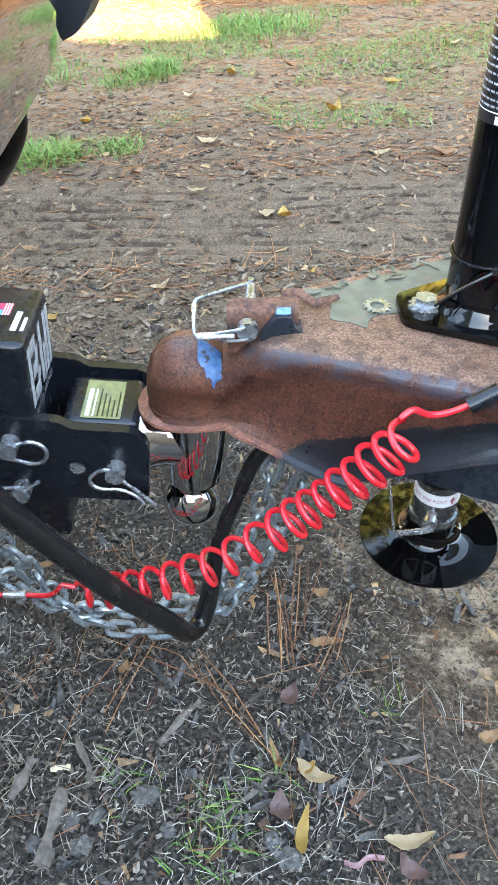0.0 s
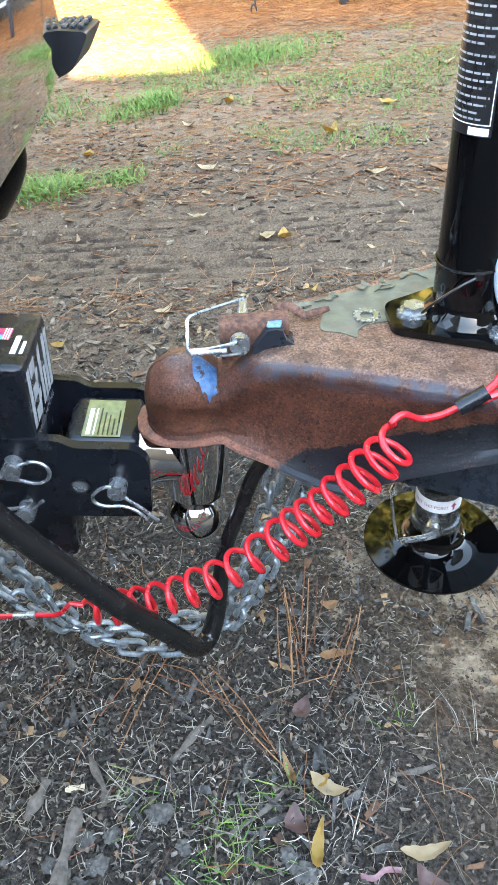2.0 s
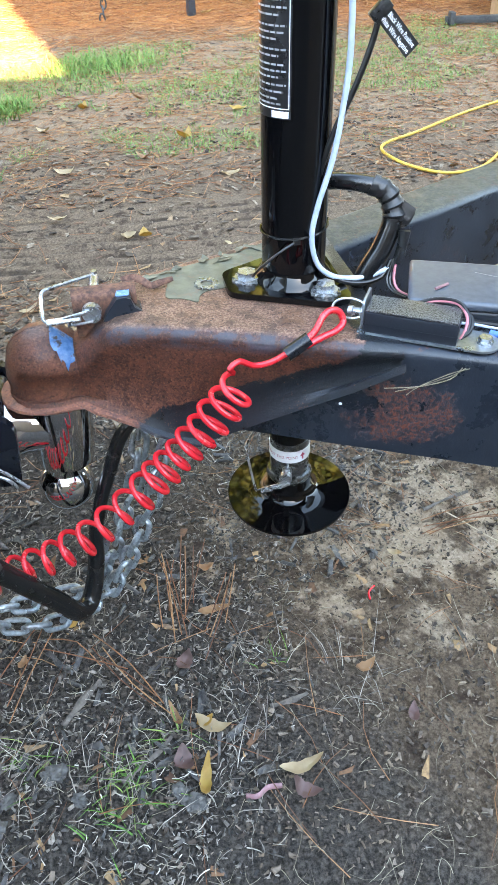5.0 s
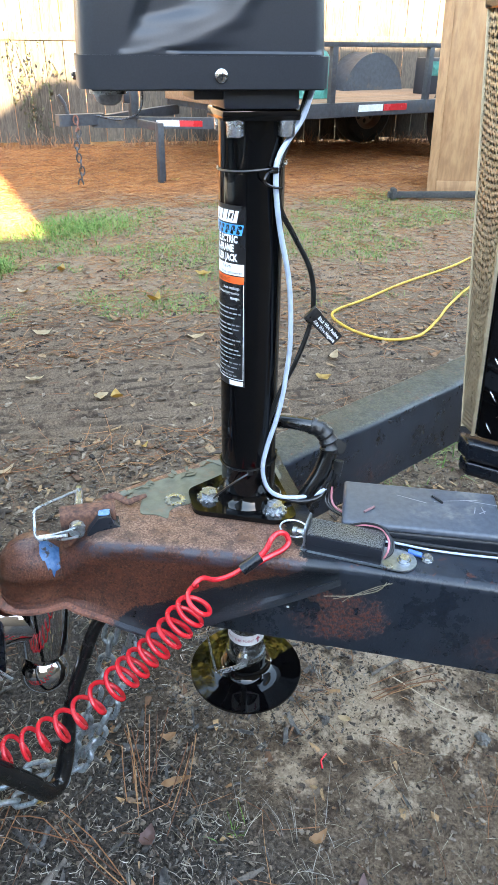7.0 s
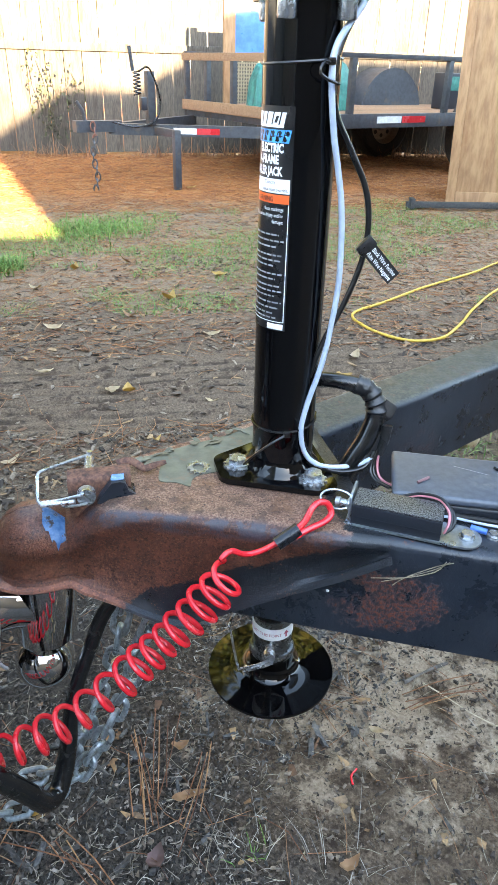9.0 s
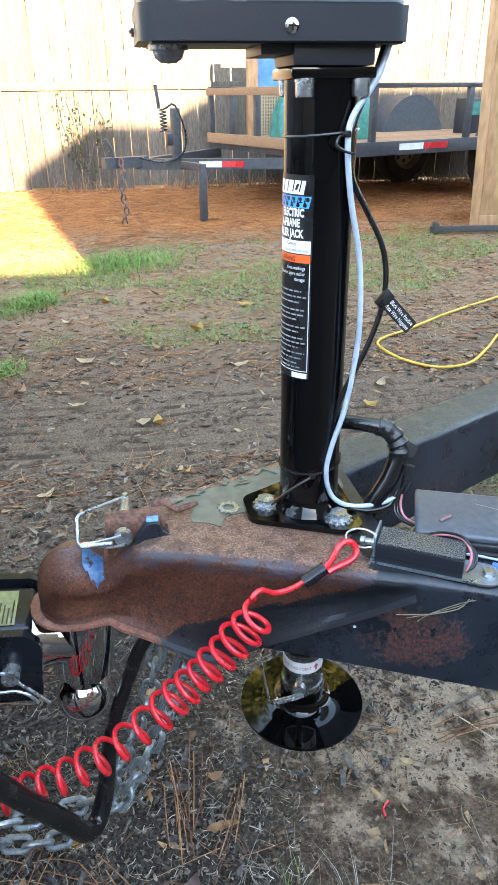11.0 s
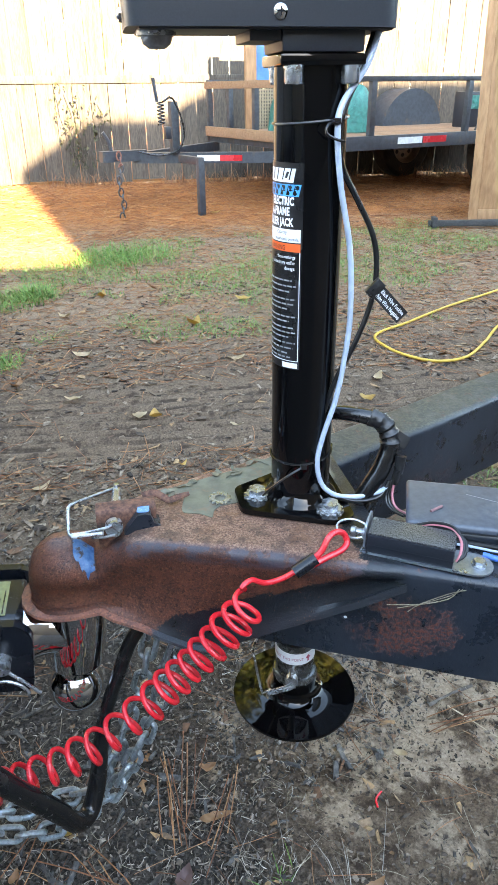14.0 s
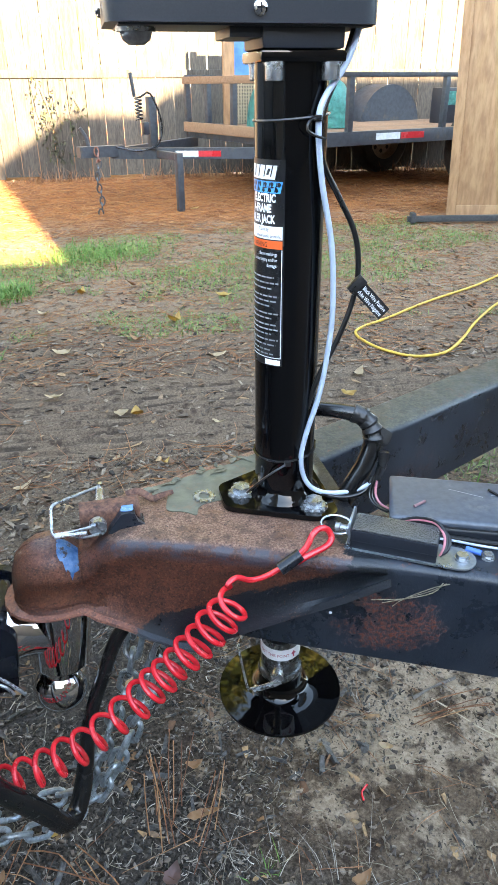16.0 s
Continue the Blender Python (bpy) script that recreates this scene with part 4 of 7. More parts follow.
    rk = prism([(-0.006, -0.018), (0, -0.019), (0, 0.019), (-0.006, 0.018), (-0.0035, 0.006), (-0.002, 0.0), (-0.0035, -0.006)], -0.009, 0.009, 0.0006)
    part("rocker", moved(rk, pose(-0.1615, -0.008, 1.009, 90, 0, 0)), M["satin_black"], sw)
    # the head sits off the tube's axis
    for ob in j.children:
        kind = ob.name.split(".")[0]
        if kind in ("neck", "neck_plate", "cap_bolt"):
            ob.location = (0.004, 0, -0.005)
        elif kind == "motor_housing":
            ob.location = (0.0085, 0, -0.005)
    # label round the left of the tube
    lab = part("label", wrap(moved(rect_bm(-0.046, 0, 0, 0.181, 40, 4), pose(0, 0, 0.0003)), R, -113, 0.640), M["label_black"], j, "black warning label with white print and an orange bar")
    def bar(x0, x1, y0, y1, m, name, lift=0.00045):
        part(name, wrap(moved(rect_bm(x0, x1, y0, y1, 10, 1), pose(0, 0, lift)), R, -113, 0.640), M[m], lab, smooth=False)
    for x0, x1, y0, y1 in ((-0.0022, -0.0015, 0.0075, 0.108), (-0.0455, -0.0015, 0.0075, 0.0082)):
        bar(x0, x1, y0, y1, "ink_white", "border")
    bar(-0.0175, -0.0020, 0.0008, 0.0060, "ink_white", "strip")
    bar(-0.0455, -0.0015, 0.1165, 0.1275, "ink_white", "strip")
    bar(-0.0455, -0.0015, 0.1085, 0.1155, "ink_orange", "warning_bar")
    # slanted shapes in place of the maker's mark
    def slant(x0, x1, y0, y1, m, lift):
        bm = prism([(x0, y0), (x1, y0), (x1 + 0.0022, y1), (x0 + 0.0022, y1)], lift, lift + 0.0001)
        bmesh.ops.subdivide_edges(bm, edges=[e for e in bm.edges if abs(e.verts[0].co.x - e.verts[1].co.x) > 0.0035], cuts=5)
        part("mark", wrap(bm, R, -113, 0.640), M[m], lab, smooth=False)
    slant(-0.042, -0.0090, 0.1655, 0.1765, "ink_white", 0.0004)
    for x in (-0.034, -0.0275, -0.0205, -0.0135):
        slant(x, x + 0.0011, 0.1675, 0.1765, "label_black", 0.0006)
    slant(-0.0175, -0.0150, 0.1690, 0.1740, "label_black", 0.0006)
    slant(-0.044, -0.0040, 0.1545, 0.1640, "ink_blue", 0.0004)
    for x in (-0.036, -0.0295, -0.0225, -0.0160, -0.0095):
        slant(x, x + 0.0009, 0.1555, 0.1632, "label_black", 0.0006)
    for x, y in ((-0.0145, 0.1585), (-0.0080, 0.1600), (-0.0210, 0.1585)):
        slant(x, x + 0.0035, y, y + 0.0012, "label_black", 0.0006)
    for body, size, y, right in (("ELECTRIC", 0.0092, 0.1475, -0.008), ("A-FRAME", 0.0092, 0.139, -0.012), ("TRAILER JACK", 0.0092, 0.1302, -0.008)):
        bm = text_bm(body, size, 0.00042)
        mx = max(v.co.x for v in bm.verts)
        for v in bm.verts:
            v.co.x = (v.co.x - mx) * 0.66 + right
            v.co.y += y
            v.co.z = 0.0005
        part("lettering", wrap(bm, R, -113, 0.640), M["ink_white"], lab, smooth=False)
    for body, size, y, right, m, sx in (("WARNING", 0.0058, 0.1098, -0.016, "label_black", 0.8), ("Capacity", 0.0042, 0.1235, -0.0145, "label_black", 0.8), ("manual crank override.", 0.0038, 0.118, -0.003, "label_black", 0.75)):
        bm = text_bm(body, size)
        mx = max(v.co.x for v in bm.verts)
        for v in bm.verts:
            v.co.x = (v.co.x - mx) * sx + right
            v.co.y += y
            v.co.z = 0.0007
        part("lettering", wrap(bm, R, -113, 0.640), M[m], lab, smooth=False)
    lines = [("these markings", 0.1025), ("result in serious injury and/or", 0.0975), ("damage:", 0.0925), (7, 0.0825), (9, 0.0775), (6, 0.0725), (9, 0.0655), (8, 0.061), (5, 0.0565), (9, 0.0495), (6, 0.045), (8, 0.039), (9, 0.0345), (6, 0.030), (9, 0.0245), (8, 0.0195), (6, 0.0145), (7, 0.0105)]
    rnd = random.Random(11)
    for w, y in lines:
        if isinstance(w, str):
            bm = text_bm(w, 0.0044)
            mx = max(v.co.x for v in bm.verts)
            for v in bm.verts:
                v.co.x = (v.co.x - mx) * 0.75 - 0.006
                v.co.y += y
                v.co.z = 0.0005
            part("lettering", wrap(bm, R, -113, 0.640), M["ink_white"], lab, smooth=False)
        else:
            x = -0.0440
            end = -0.0045 - (9 - w) * 0.0022
            while x < end:
                k = min(rnd.uniform(0.003, 0.0075), end - x)
                bar(x, x + k, y, y + 0.0014, "ink_grey", "print_bar", 0.0005)
                x += k + 0.0012
    return j


def head_shell():
    """Tapered housing with a leaf-shaped hollow swept across its broad sides."""
    bm = bmesh.new()
    n, rows = 224, 96
    z0, z1 = 0.942, 1.128
    rings = []

    def outline(hx, hy, r, u):
        # point on a rounded rectangle at share u, and whether it is on the near broad side
        pts = []
        per = [(-hx + r, -hy, hx - r, -hy), (hx, -hy + r, hx, hy - r), (hx - r, hy, -hx + r, hy), (-hx, hy - r, -hx, -hy + r)]
        arcs = [(hx - r, -hy + r, -90), (hx - r, hy - r, 0), (-hx + r, hy - r, 90), (-hx + r, -hy + r, 180)]
        segs = []
        for (x0, y0, x1, y1), (cx, cy, a0) in zip(per, arcs):
            segs.append(("l", math.hypot(x1 - x0, y1 - y0), (x0, y0, x1, y1)))
            segs.append(("a", r * math.pi / 2, (cx, cy, a0)))
        tot = sum(s[1] for s in segs)
        d = u * tot
        for kind, ln, q in segs:
            if d <= ln:
                k = d / ln
                if kind == "l":
                    return q[0] + (q[2] - q[0]) * k, q[1] + (q[3] - q[1]) * k
                a = radians(q[2] + 90 * k)
                return q[0] + r * math.cos(a), q[1] + r * math.sin(a)
            d -= ln
        return -hx + r, -hy
    LEFT = ([0.03, 0.36, 0.58, 0.8, 1.0], [0.15, 0.29, 0.45, 0.60, 0.70])
    RIGHT = ([0.03, 0.08, 0.16, 0.26, 0.37, 0.58, 0.8, 1.0], [0.15, 0.40, 0.58, 0.67, 0.73, 0.80, 0.83, 0.84])

    def swept(s, curve):
        # smoothed curve and its slope
        a, b = (float(np.mean([np.interp(s + o + k * 0.01, *curve) for k in range(-2, 3)])) for o in (-0.01, 0.01))
        return (a + b) / 2, (b - a) / 0.02
    for j in range(rows + 1):
        s = j / rows
        z = z0 + (z1 - z0) * s
        dome = max(0.0, (s - 0.80) / 0.20)
        shrink = 1 - 0.20 * dome ** 2.2
        hx = (0.1005 - 0.010 * s) * shrink
        hy = (0.0400 - 0.004 * s) * (1 - 0.45 * dome ** 2.2)
        cx = -0.055
        row = []
        for i in range(n):
            x, y = outline(hx, hy, 0.013, i / n)
            if y < -hy * 0.93 or y > hy * 0.93:
                fx = (x + hx) / (2 * hx)            # 0 at the switch end, 1 at the other
                # two curves that meet at the lower left and open upwards
                left, ls = swept(s, LEFT)
                right, rs = swept(s, RIGHT)
                edge = (right - fx) / math.hypot(1, rs) if s > 0.03 else (s - 0.03) - 0.02
                k = max(0.0, min(1.0, (fx - left) / math.hypot(1, ls) / 0.05))
                q = max(0.0, min(1.0, edge / 0.17))
                dep = k * k * (3 - 2 * k) * q * q * (3 - 2 * q) * 0.0085 * (0.6 + 0.5 * s)
                rim = math.exp(-((edge + 0.03) / 0.028) ** 2) * 0.0016 if fx > left else 0.0
                y += (dep - rim) * (1 if y < 0 else -1)
            row.append(bm.verts.new((cx + x, y, z)))
        rings.append(row)
    for a, b in zip(rings, rings[1:]):
        for i in range(n):
            bm.faces.new((a[i], a[(i + 1) % n], b[(i + 1) % n], b[i]))
    bm.faces.new(rings[0][::-1])
    bm.faces.new(rings[-1])
    return bm


def head_band():
    out = rounded([(-0.1575, -0.0425), (0.0485, -0.0425), (0.0485, 0.0425), (-0.1575, 0.0425)], 0.014, 6)
    return prism(out, 0.921, 0.9445, 0.0038)


jack()


# ---------------------------------------------------------------- ball mount and truck
def wire_loop(pts, r, step=0.003):
    return tube(spline(pts, step), r, 8)


def coupler_pin():
    p = thing("coupler_lock_pin", AX, "zinc safety pin with square wire bail through the coupler latch", "pin")
    part("shank", cyl(0.0050, (-0.203, -0.018, 0.484), (-0.199, 0.050, 0.484), 16), M["zinc"], p)
    part("pin_head", cyl(0.0088, (-0.2035, -0.026, 0.484), (-0.203, -0.017, 0.484), 24, 0.001), M["zinc"], p)
    bail = [(-0.205, -0.027, 0.489), (-0.214, -0.027, 0.487), (-0.230, -0.023, 0.482), (-0.244, -0.021, 0.479), (-0.2485, -0.018, 0.481),
            (-0.249, 0.002, 0.490), (-0.248, 0.010, 0.494), (-0.242, 0.016, 0.4945), (-0.222, 0.034, 0.4905), (-0.203, 0.050, 0.487), (-0.198, 0.054, 0.485), (-0.198, 0.053, 0.478)]
    part("wire_bail", wire_loop(bail, 0.0017), M["zinc"], p)
    part("bail_leg", cyl(0.0030, (-0.1985, 0.052, 0.472), (-0.1985, 0.052, 0.491), 12), M["zinc"], p)
    part("snap_arm", join(wire_loop([(-0.203, -0.028, 0.479), (-0.214, -0.028, 0.4775), (-0.226, -0.025, 0.477)], 0.0015), tube([(-0.214, -0.0265, 0.4825), (-0.246, -0.021, 0.4785)], 0.0034, 10, flat=0.6)), M["zinc"], p)
    return p


coupler_pin()
HX = AX @ pose(-0.257, 0, 0.36) @ pose(0, 0, 0, 0, 6.5, 0) @ pose(0.257, 0, -0.36)      # the mount stands slightly pitched
BX = -0.257          # ball post along the axis


def ball_mount():
    b = thing("ball_mount", HX, "black adjustable hitch ball mount with chrome double ball under coupler", "ball mount")
    prof = [(0, 0.386), (0.030, 0.386), (0.0340, 0.384), (0.0340, 0.3050), (0.0330, 0.3022), (0.0240, 0.3000), (0.0215, 0.2935), (0.0209, 0.2830)]
    c, r = 0.2590, 0.0318
    for k in range(0, 19):
        a = radians(49 - k * (139 / 18))
        prof.append((r * math.cos(a) if k < 18 else 0.0, c + r * math.sin(a)))
    prof[-1] = (0.0, c - r)
    ball = part("ball_post", moved(lathe(prof, 56, False), pose(BX, 0, 0)), M["chrome"], b, "polished chrome post and ball")
    up = lathe([(0, 0.372), (0.019, 0.372), (0.020, 0.385), (0.0285, 0.40), (0.0293, 0.42), (0.02, 0.44), (0, 0.449)], 40, False)
    part("upper_ball", moved(up, pose(BX, 0, 0)), M["chrome"], b)
    sock = lathe([(0.0385, -0.058), (0.0392, -0.051), (0.0384, -0.045), (0.0360, -0.040), (0.0338, -0.034), (0.0325, -0.024), (0.0322, 0.0)], 56, False)
    part("chrome_collar", moved(sock, pose(BX, 0, 0.350, 0, 90, 0)), M["chrome"], b, "chrome collar between post and mount")
    # solid block with sticker between the two cheek plates
    blk = part("block", box(-0.378, -0.309, -0.036, 0.034, 0.305, 0.3905, 0.008, 3), M["satin_black"], b)
    st = moved(rect_bm(-0.362, -0.326, -0.0315, 0.0245, 12, 8), pose(0, 0, 0.3913))
    part("sticker", st, M["sticker"], blk, "worn yellow-green instruction sticker", False)
    rnd = random.Random(6)
    for i in range(7):
        x = -0.3575 + i * 0.0044 + (0.002 if i else 0)
        w = 0.040 if i == 0 else rnd.uniform(0.024, 0.044)
        part("print_bar", moved(rect_bm(0, 0.0038 if i == 0 else 0.0014, 0, w), pose(x - 0.001, -0.029, 0.3917)), M["ink_white" if i < 2 else "label_black"], blk, smooth=False)
    cheek = rounded([(-0.47, 0.306), (-0.298, 0.306), (-0.298, 0.380), (-0.312, 0.394), (-0.366, 0.394), (-0.378, 0.402), (-0.47, 0.404)], 0.012, 5)
    for y in (-0.052, 0.042):
        bm = prism(cheek, 0, 0.010, 0.0015)
        pl = part("cheek_plate", moved(bm, pose(0, y + 0.010, 0, 90, 0, 0)), M["satin_black"], b)
    for x, z in ((-0.364, 0.347),):
        part("hole_bush", moved(lathe([(0.0075, -0.001), (0.0095, -0.001), (0.0095, 0.0012), (0.0075, 0.0012), (0.0072, -0.001)], 28, False), pose(x, -0.0525, z, 90, 0, 0)), M["satin_black"], b)
        part("hole_bar", moved(lathe([(0, 0.0002), (0.0076, 0.0002)], 24, False), pose(x, -0.0524, z, 90, 0, 0)), M["zinc"], b, "bare steel seen in a pin hole")
    # upright adjustment tower
    def tower_section(z, x0, x1, h):
        return [(x0, -h, z), (x1, -h, z), (x1, h, z), (x0, h, z)]
    tw = box(-0.485, -0.398, -0.050, 0.044, 0.300, 0.478, 0.008, 4)
    t = part("tower", tw, M["satin_black"], b, "black upright adjustment block with printed marks")
    for z in (0.352, 0.392, 0.426, 0.455):
        part("notch", moved(lathe([(0, 0), (0.0125, 0.0), (0.0125, 0.0006)], 24, False), pose(-0.447, -0.0502, z, 90, 0, 0)), M["grey_plastic"], t)
    side = pose(-0.3979, -0.042, 0.407, 90, 0, 90) @ Matrix.Diagonal((1.32, 1.50, 1, 1))
    for x0, x1, y0, y1 in ((0.000, 0.006, 0.0, 0.040), (0.008, 0.022, 0.0, 0.009), (0.008, 0.022, 0.0155, 0.0245), (0.008, 0.020, 0.031, 0.040), (0.018, 0.025, 0.009, 0.016), (0.018, 0.024, 0.0245, 0.031), (0.029, 0.035, 0.0, 0.040), (0.037, 0.042, 0.0, 0.022), (0.044, 0.050, 0.0, 0.040), (0.052, 0.058, 0.0, 0.040)):
        part("mark", moved(prism([(x0, y0), (x1, y0), (x1 + 0.001, y1), (x0 + 0.001, y1)], 0, 0.0003), side), M["ink_grey"], t, smooth=False)
    tx = text_bm("TRAILER HITCHES", 0.0072)
    part("lettering", moved(tx, pose(-0.3976, -0.041, 0.395, 90, 0, 90) @ Matrix.Diagonal((1.22, 1.2, 1, 1))), M["ink_grey"], t, smooth=False)
    top = pose(-0.422, -0.030, 0.4783, 0, 0, 90) @ Matrix.Diagonal((0.85, 1, 1, 1))
    part("flag_patch", moved(rect_bm(0.028, 0.050, -0.004, 0.010), top), M["ink_red"], t, smooth=False)
    part("flag_patch", moved(rect_bm(0.028, 0.037, 0.003, 0.010), pose(0, 0, 0.0002) @ top), M["ink_blue"], t, smooth=False)
    for k in range(3):
        part("flag_stripe", moved(rect_bm(0.028, 0.050, -0.003 + k * 0.0022 * 1.0, -0.002 + k * 0.0022), pose(0, 0, 0.0003) @ top), M["ink_white"], t, smooth=False)
    for k, (w, h) in enumerate(((0.036, 0.005), (0.026, 0.003))):
        part("print_bar", moved(rect_bm(0.002, w, -0.014 - k * 0.006, -0.014 - k * 0.006 + h), top), M["ink_white"], t, smooth=False)
    # lower shank into the receiver and the drop tube under the plates
    part("shank", box(-0.80, -0.452, -0.026, 0.026, 0.33, 0.382, 0.004), M["satin_black"], b)
    part("drop_tube", box(-0.435, -0.385, -0.026, 0.026, 0.215, 0.302, 0.006, 3), M["satin_black"], b)
    return b


ball_mount()


def hairpin(m, group="hitch pins"):
    p = thing("hitch_pin", m, "zinc hitch pin with bent wire hairpin clip", "hitch pin", group)
    part("pin", cyl(0.0088, (0, 0.105, 0), (0, -0.013, 0), 24, 0.0012), M["zinc"], p)
    clip = spline([(-0.030, -0.008, -0.013), (-0.014, -0.0085, -0.010), (-0.004, -0.0085, -0.011), (0.006, -0.009, -0.0125), (0.020, -0.009, -0.016), (0.030, -0.009, -0.012), (0.034, -0.009, -0.002), (0.030, -0.009, 0.007), (0.020, -0.009, 0.0105), (0.008, -0.009, 0.006), (0, -0.009, 0.0), (-0.012, -0.009, -0.005), (-0.032, -0.009, -0.006)], 0.003)
    part("hairpin_clip", tube(clip, 0.0018, 8), M["zinc"], p)
    return p


def placed(px, pz, turn):
    return HX @ pose(px, -0.054, pz, 0, turn, 0)


hp = hairpin(placed(-0.421, 0.376, 0))


def clip_pin(m, wires, label):
    p = thing("hitch_pin", m, label, "hitch pin", "hitch pins")
    part("pin", cyl(0.0088, (0, 0.105, 0), (0, -0.013, 0), 24, 0.0012), M["zinc"], p)
    for w in wires:
        part("hairpin_clip", tube(spline([(x, -0.0095, z) for x, z in w], 0.003), 0.0018, 8), M["zinc"], p)
    return p


clip_pin(placed(-0.328, 0.351, 0), [[(-0.003, 0.002), (0.018, -0.018), (0.037, -0.038)], [(0.002, 0.004), (-0.010, 0.006), (-0.021, -0.002), (-0.023, -0.012), (-0.014, -0.019), (0.004, -0.019), (0.018, -0.026), (0.026, -0.037)]], "zinc hitch pin with bent wire clip hanging down")
clip_pin(placed(-0.417, 0.319, 0), [[(-0.034, -0.004), (-0.010, 0.000), (0.004, 0.006), (0.019, 0.019)], [(-0.034, 0.006), (-0.010, 0.008), (0.004, 0.012), (0.008, 0.020)]], "zinc hitch pin with splayed wire clip ends")


def truck():
    t = thing("pickup_truck", pose(0, 0, 0), "pickup truck rear with chrome bumper and black step corner", "truck")
    # bumper bar in plan: bowed, its end wrapped forwards
    sec = [(0.0, 0.545), (0.012, 0.56), (0.03, 0.62), (0.028, 0.70), (0.02, 0.745), (-0.10, 0.75), (-0.10, 0.545)]
    ys = [-0.45, -0.2, 0.1, 0.4, 0.7, 0.95, 1.12, 1.22]
    bm = bmesh.new()
    rings = []
    for y in ys:
        x = -0.222 - 0.055 * ((y - 0.5) / 0.75) ** 2
        lift = 0.0
        rings.append([bm.verts.new((x + u, y, z + lift)) for u, z in sec])
    for a, b in zip(rings, rings[1:]):
        for i in range(len(sec)):
            bm.faces.new((a[i], a[(i + 1) % len(sec)], b[(i + 1) % len(sec)], b[i]))
    bm.faces.new(rings[0])
    bm.faces.new(rings[-1][::-1])
    part("bumper", bevelled(bm, 0.008, 3, 25), M["chrome"], t, "chrome rear bumper reflecting the yard")
    cor = moved(prism(rounded([(-0.295, 0.541), (-0.278, 0.619), (-0.208, 0.611), (-0.243, 0.561)], 0.012, 4), -1.37, -1.25, 0.006), pose(0, 0, 0, 90, 0, 0))
    cp = part("step_corner", cor, M["plastic"], t, "black textured plastic step corner")
    for i in range(4):
        for k in range(3):
            part("tread_rib", box(-0.268 + i * 0.013, -0.259 + i * 0.013, 1.27 + k * 0.032, 1.292 + k * 0.032, 0.612, 0.6205, 0.002, 1), M["plastic"], cp)
    flap = tube(spline([(-0.292, 0.98, 0.53), (-0.298, 0.985, 0.50), (-0.32, 0.99, 0.465), (-0.35, 1.0, 0.43)], 0.01), 0.033, 20, flat=0.35)
    part("tow_hook_cover", flap, M["gloss_black"], t, "black curved valance below the bumper")
    # bed sides, cab and wheels are unseen, added for what the shiny parts reflect
    part("bed_side", box(-2.6, -0.42, 1.34, 1.46, 0.62, 1.52, 0.03, 3), M["truck"], t)
    part("bed_side", box(-2.6, -0.42, -0.46, -0.34, 0.62, 1.52, 0.03, 3), M["truck"], t)
    part("cab", box(-4.6, -2.62, -0.44, 1.44, 0.6, 1.95, 0.12, 4), M["truck"], t)
    for x in (-1.5, -4.0):
        for y in (-0.32, 1.32):
            w = lathe([(0.0, -0.12), (0.30, -0.12), (0.37, -0.09), (0.385, 0.0), (0.37, 0.09), (0.30, 0.12), (0, 0.12)], 36, False)
            part("wheel", moved(w, pose(x, y, 0.385, 90, 0, 0)), M["tyre"], t)
    part("receiver", box(-0.86, -0.475, 0.49, 0.57, 0.315, 0.395, 0.006), M["satin_black"], t)
    part("chassis", box(-4.4, -0.5, 0.1, 0.9, 0.40, 0.62, 0.02), M["satin_black"], t)
    return t


truck()


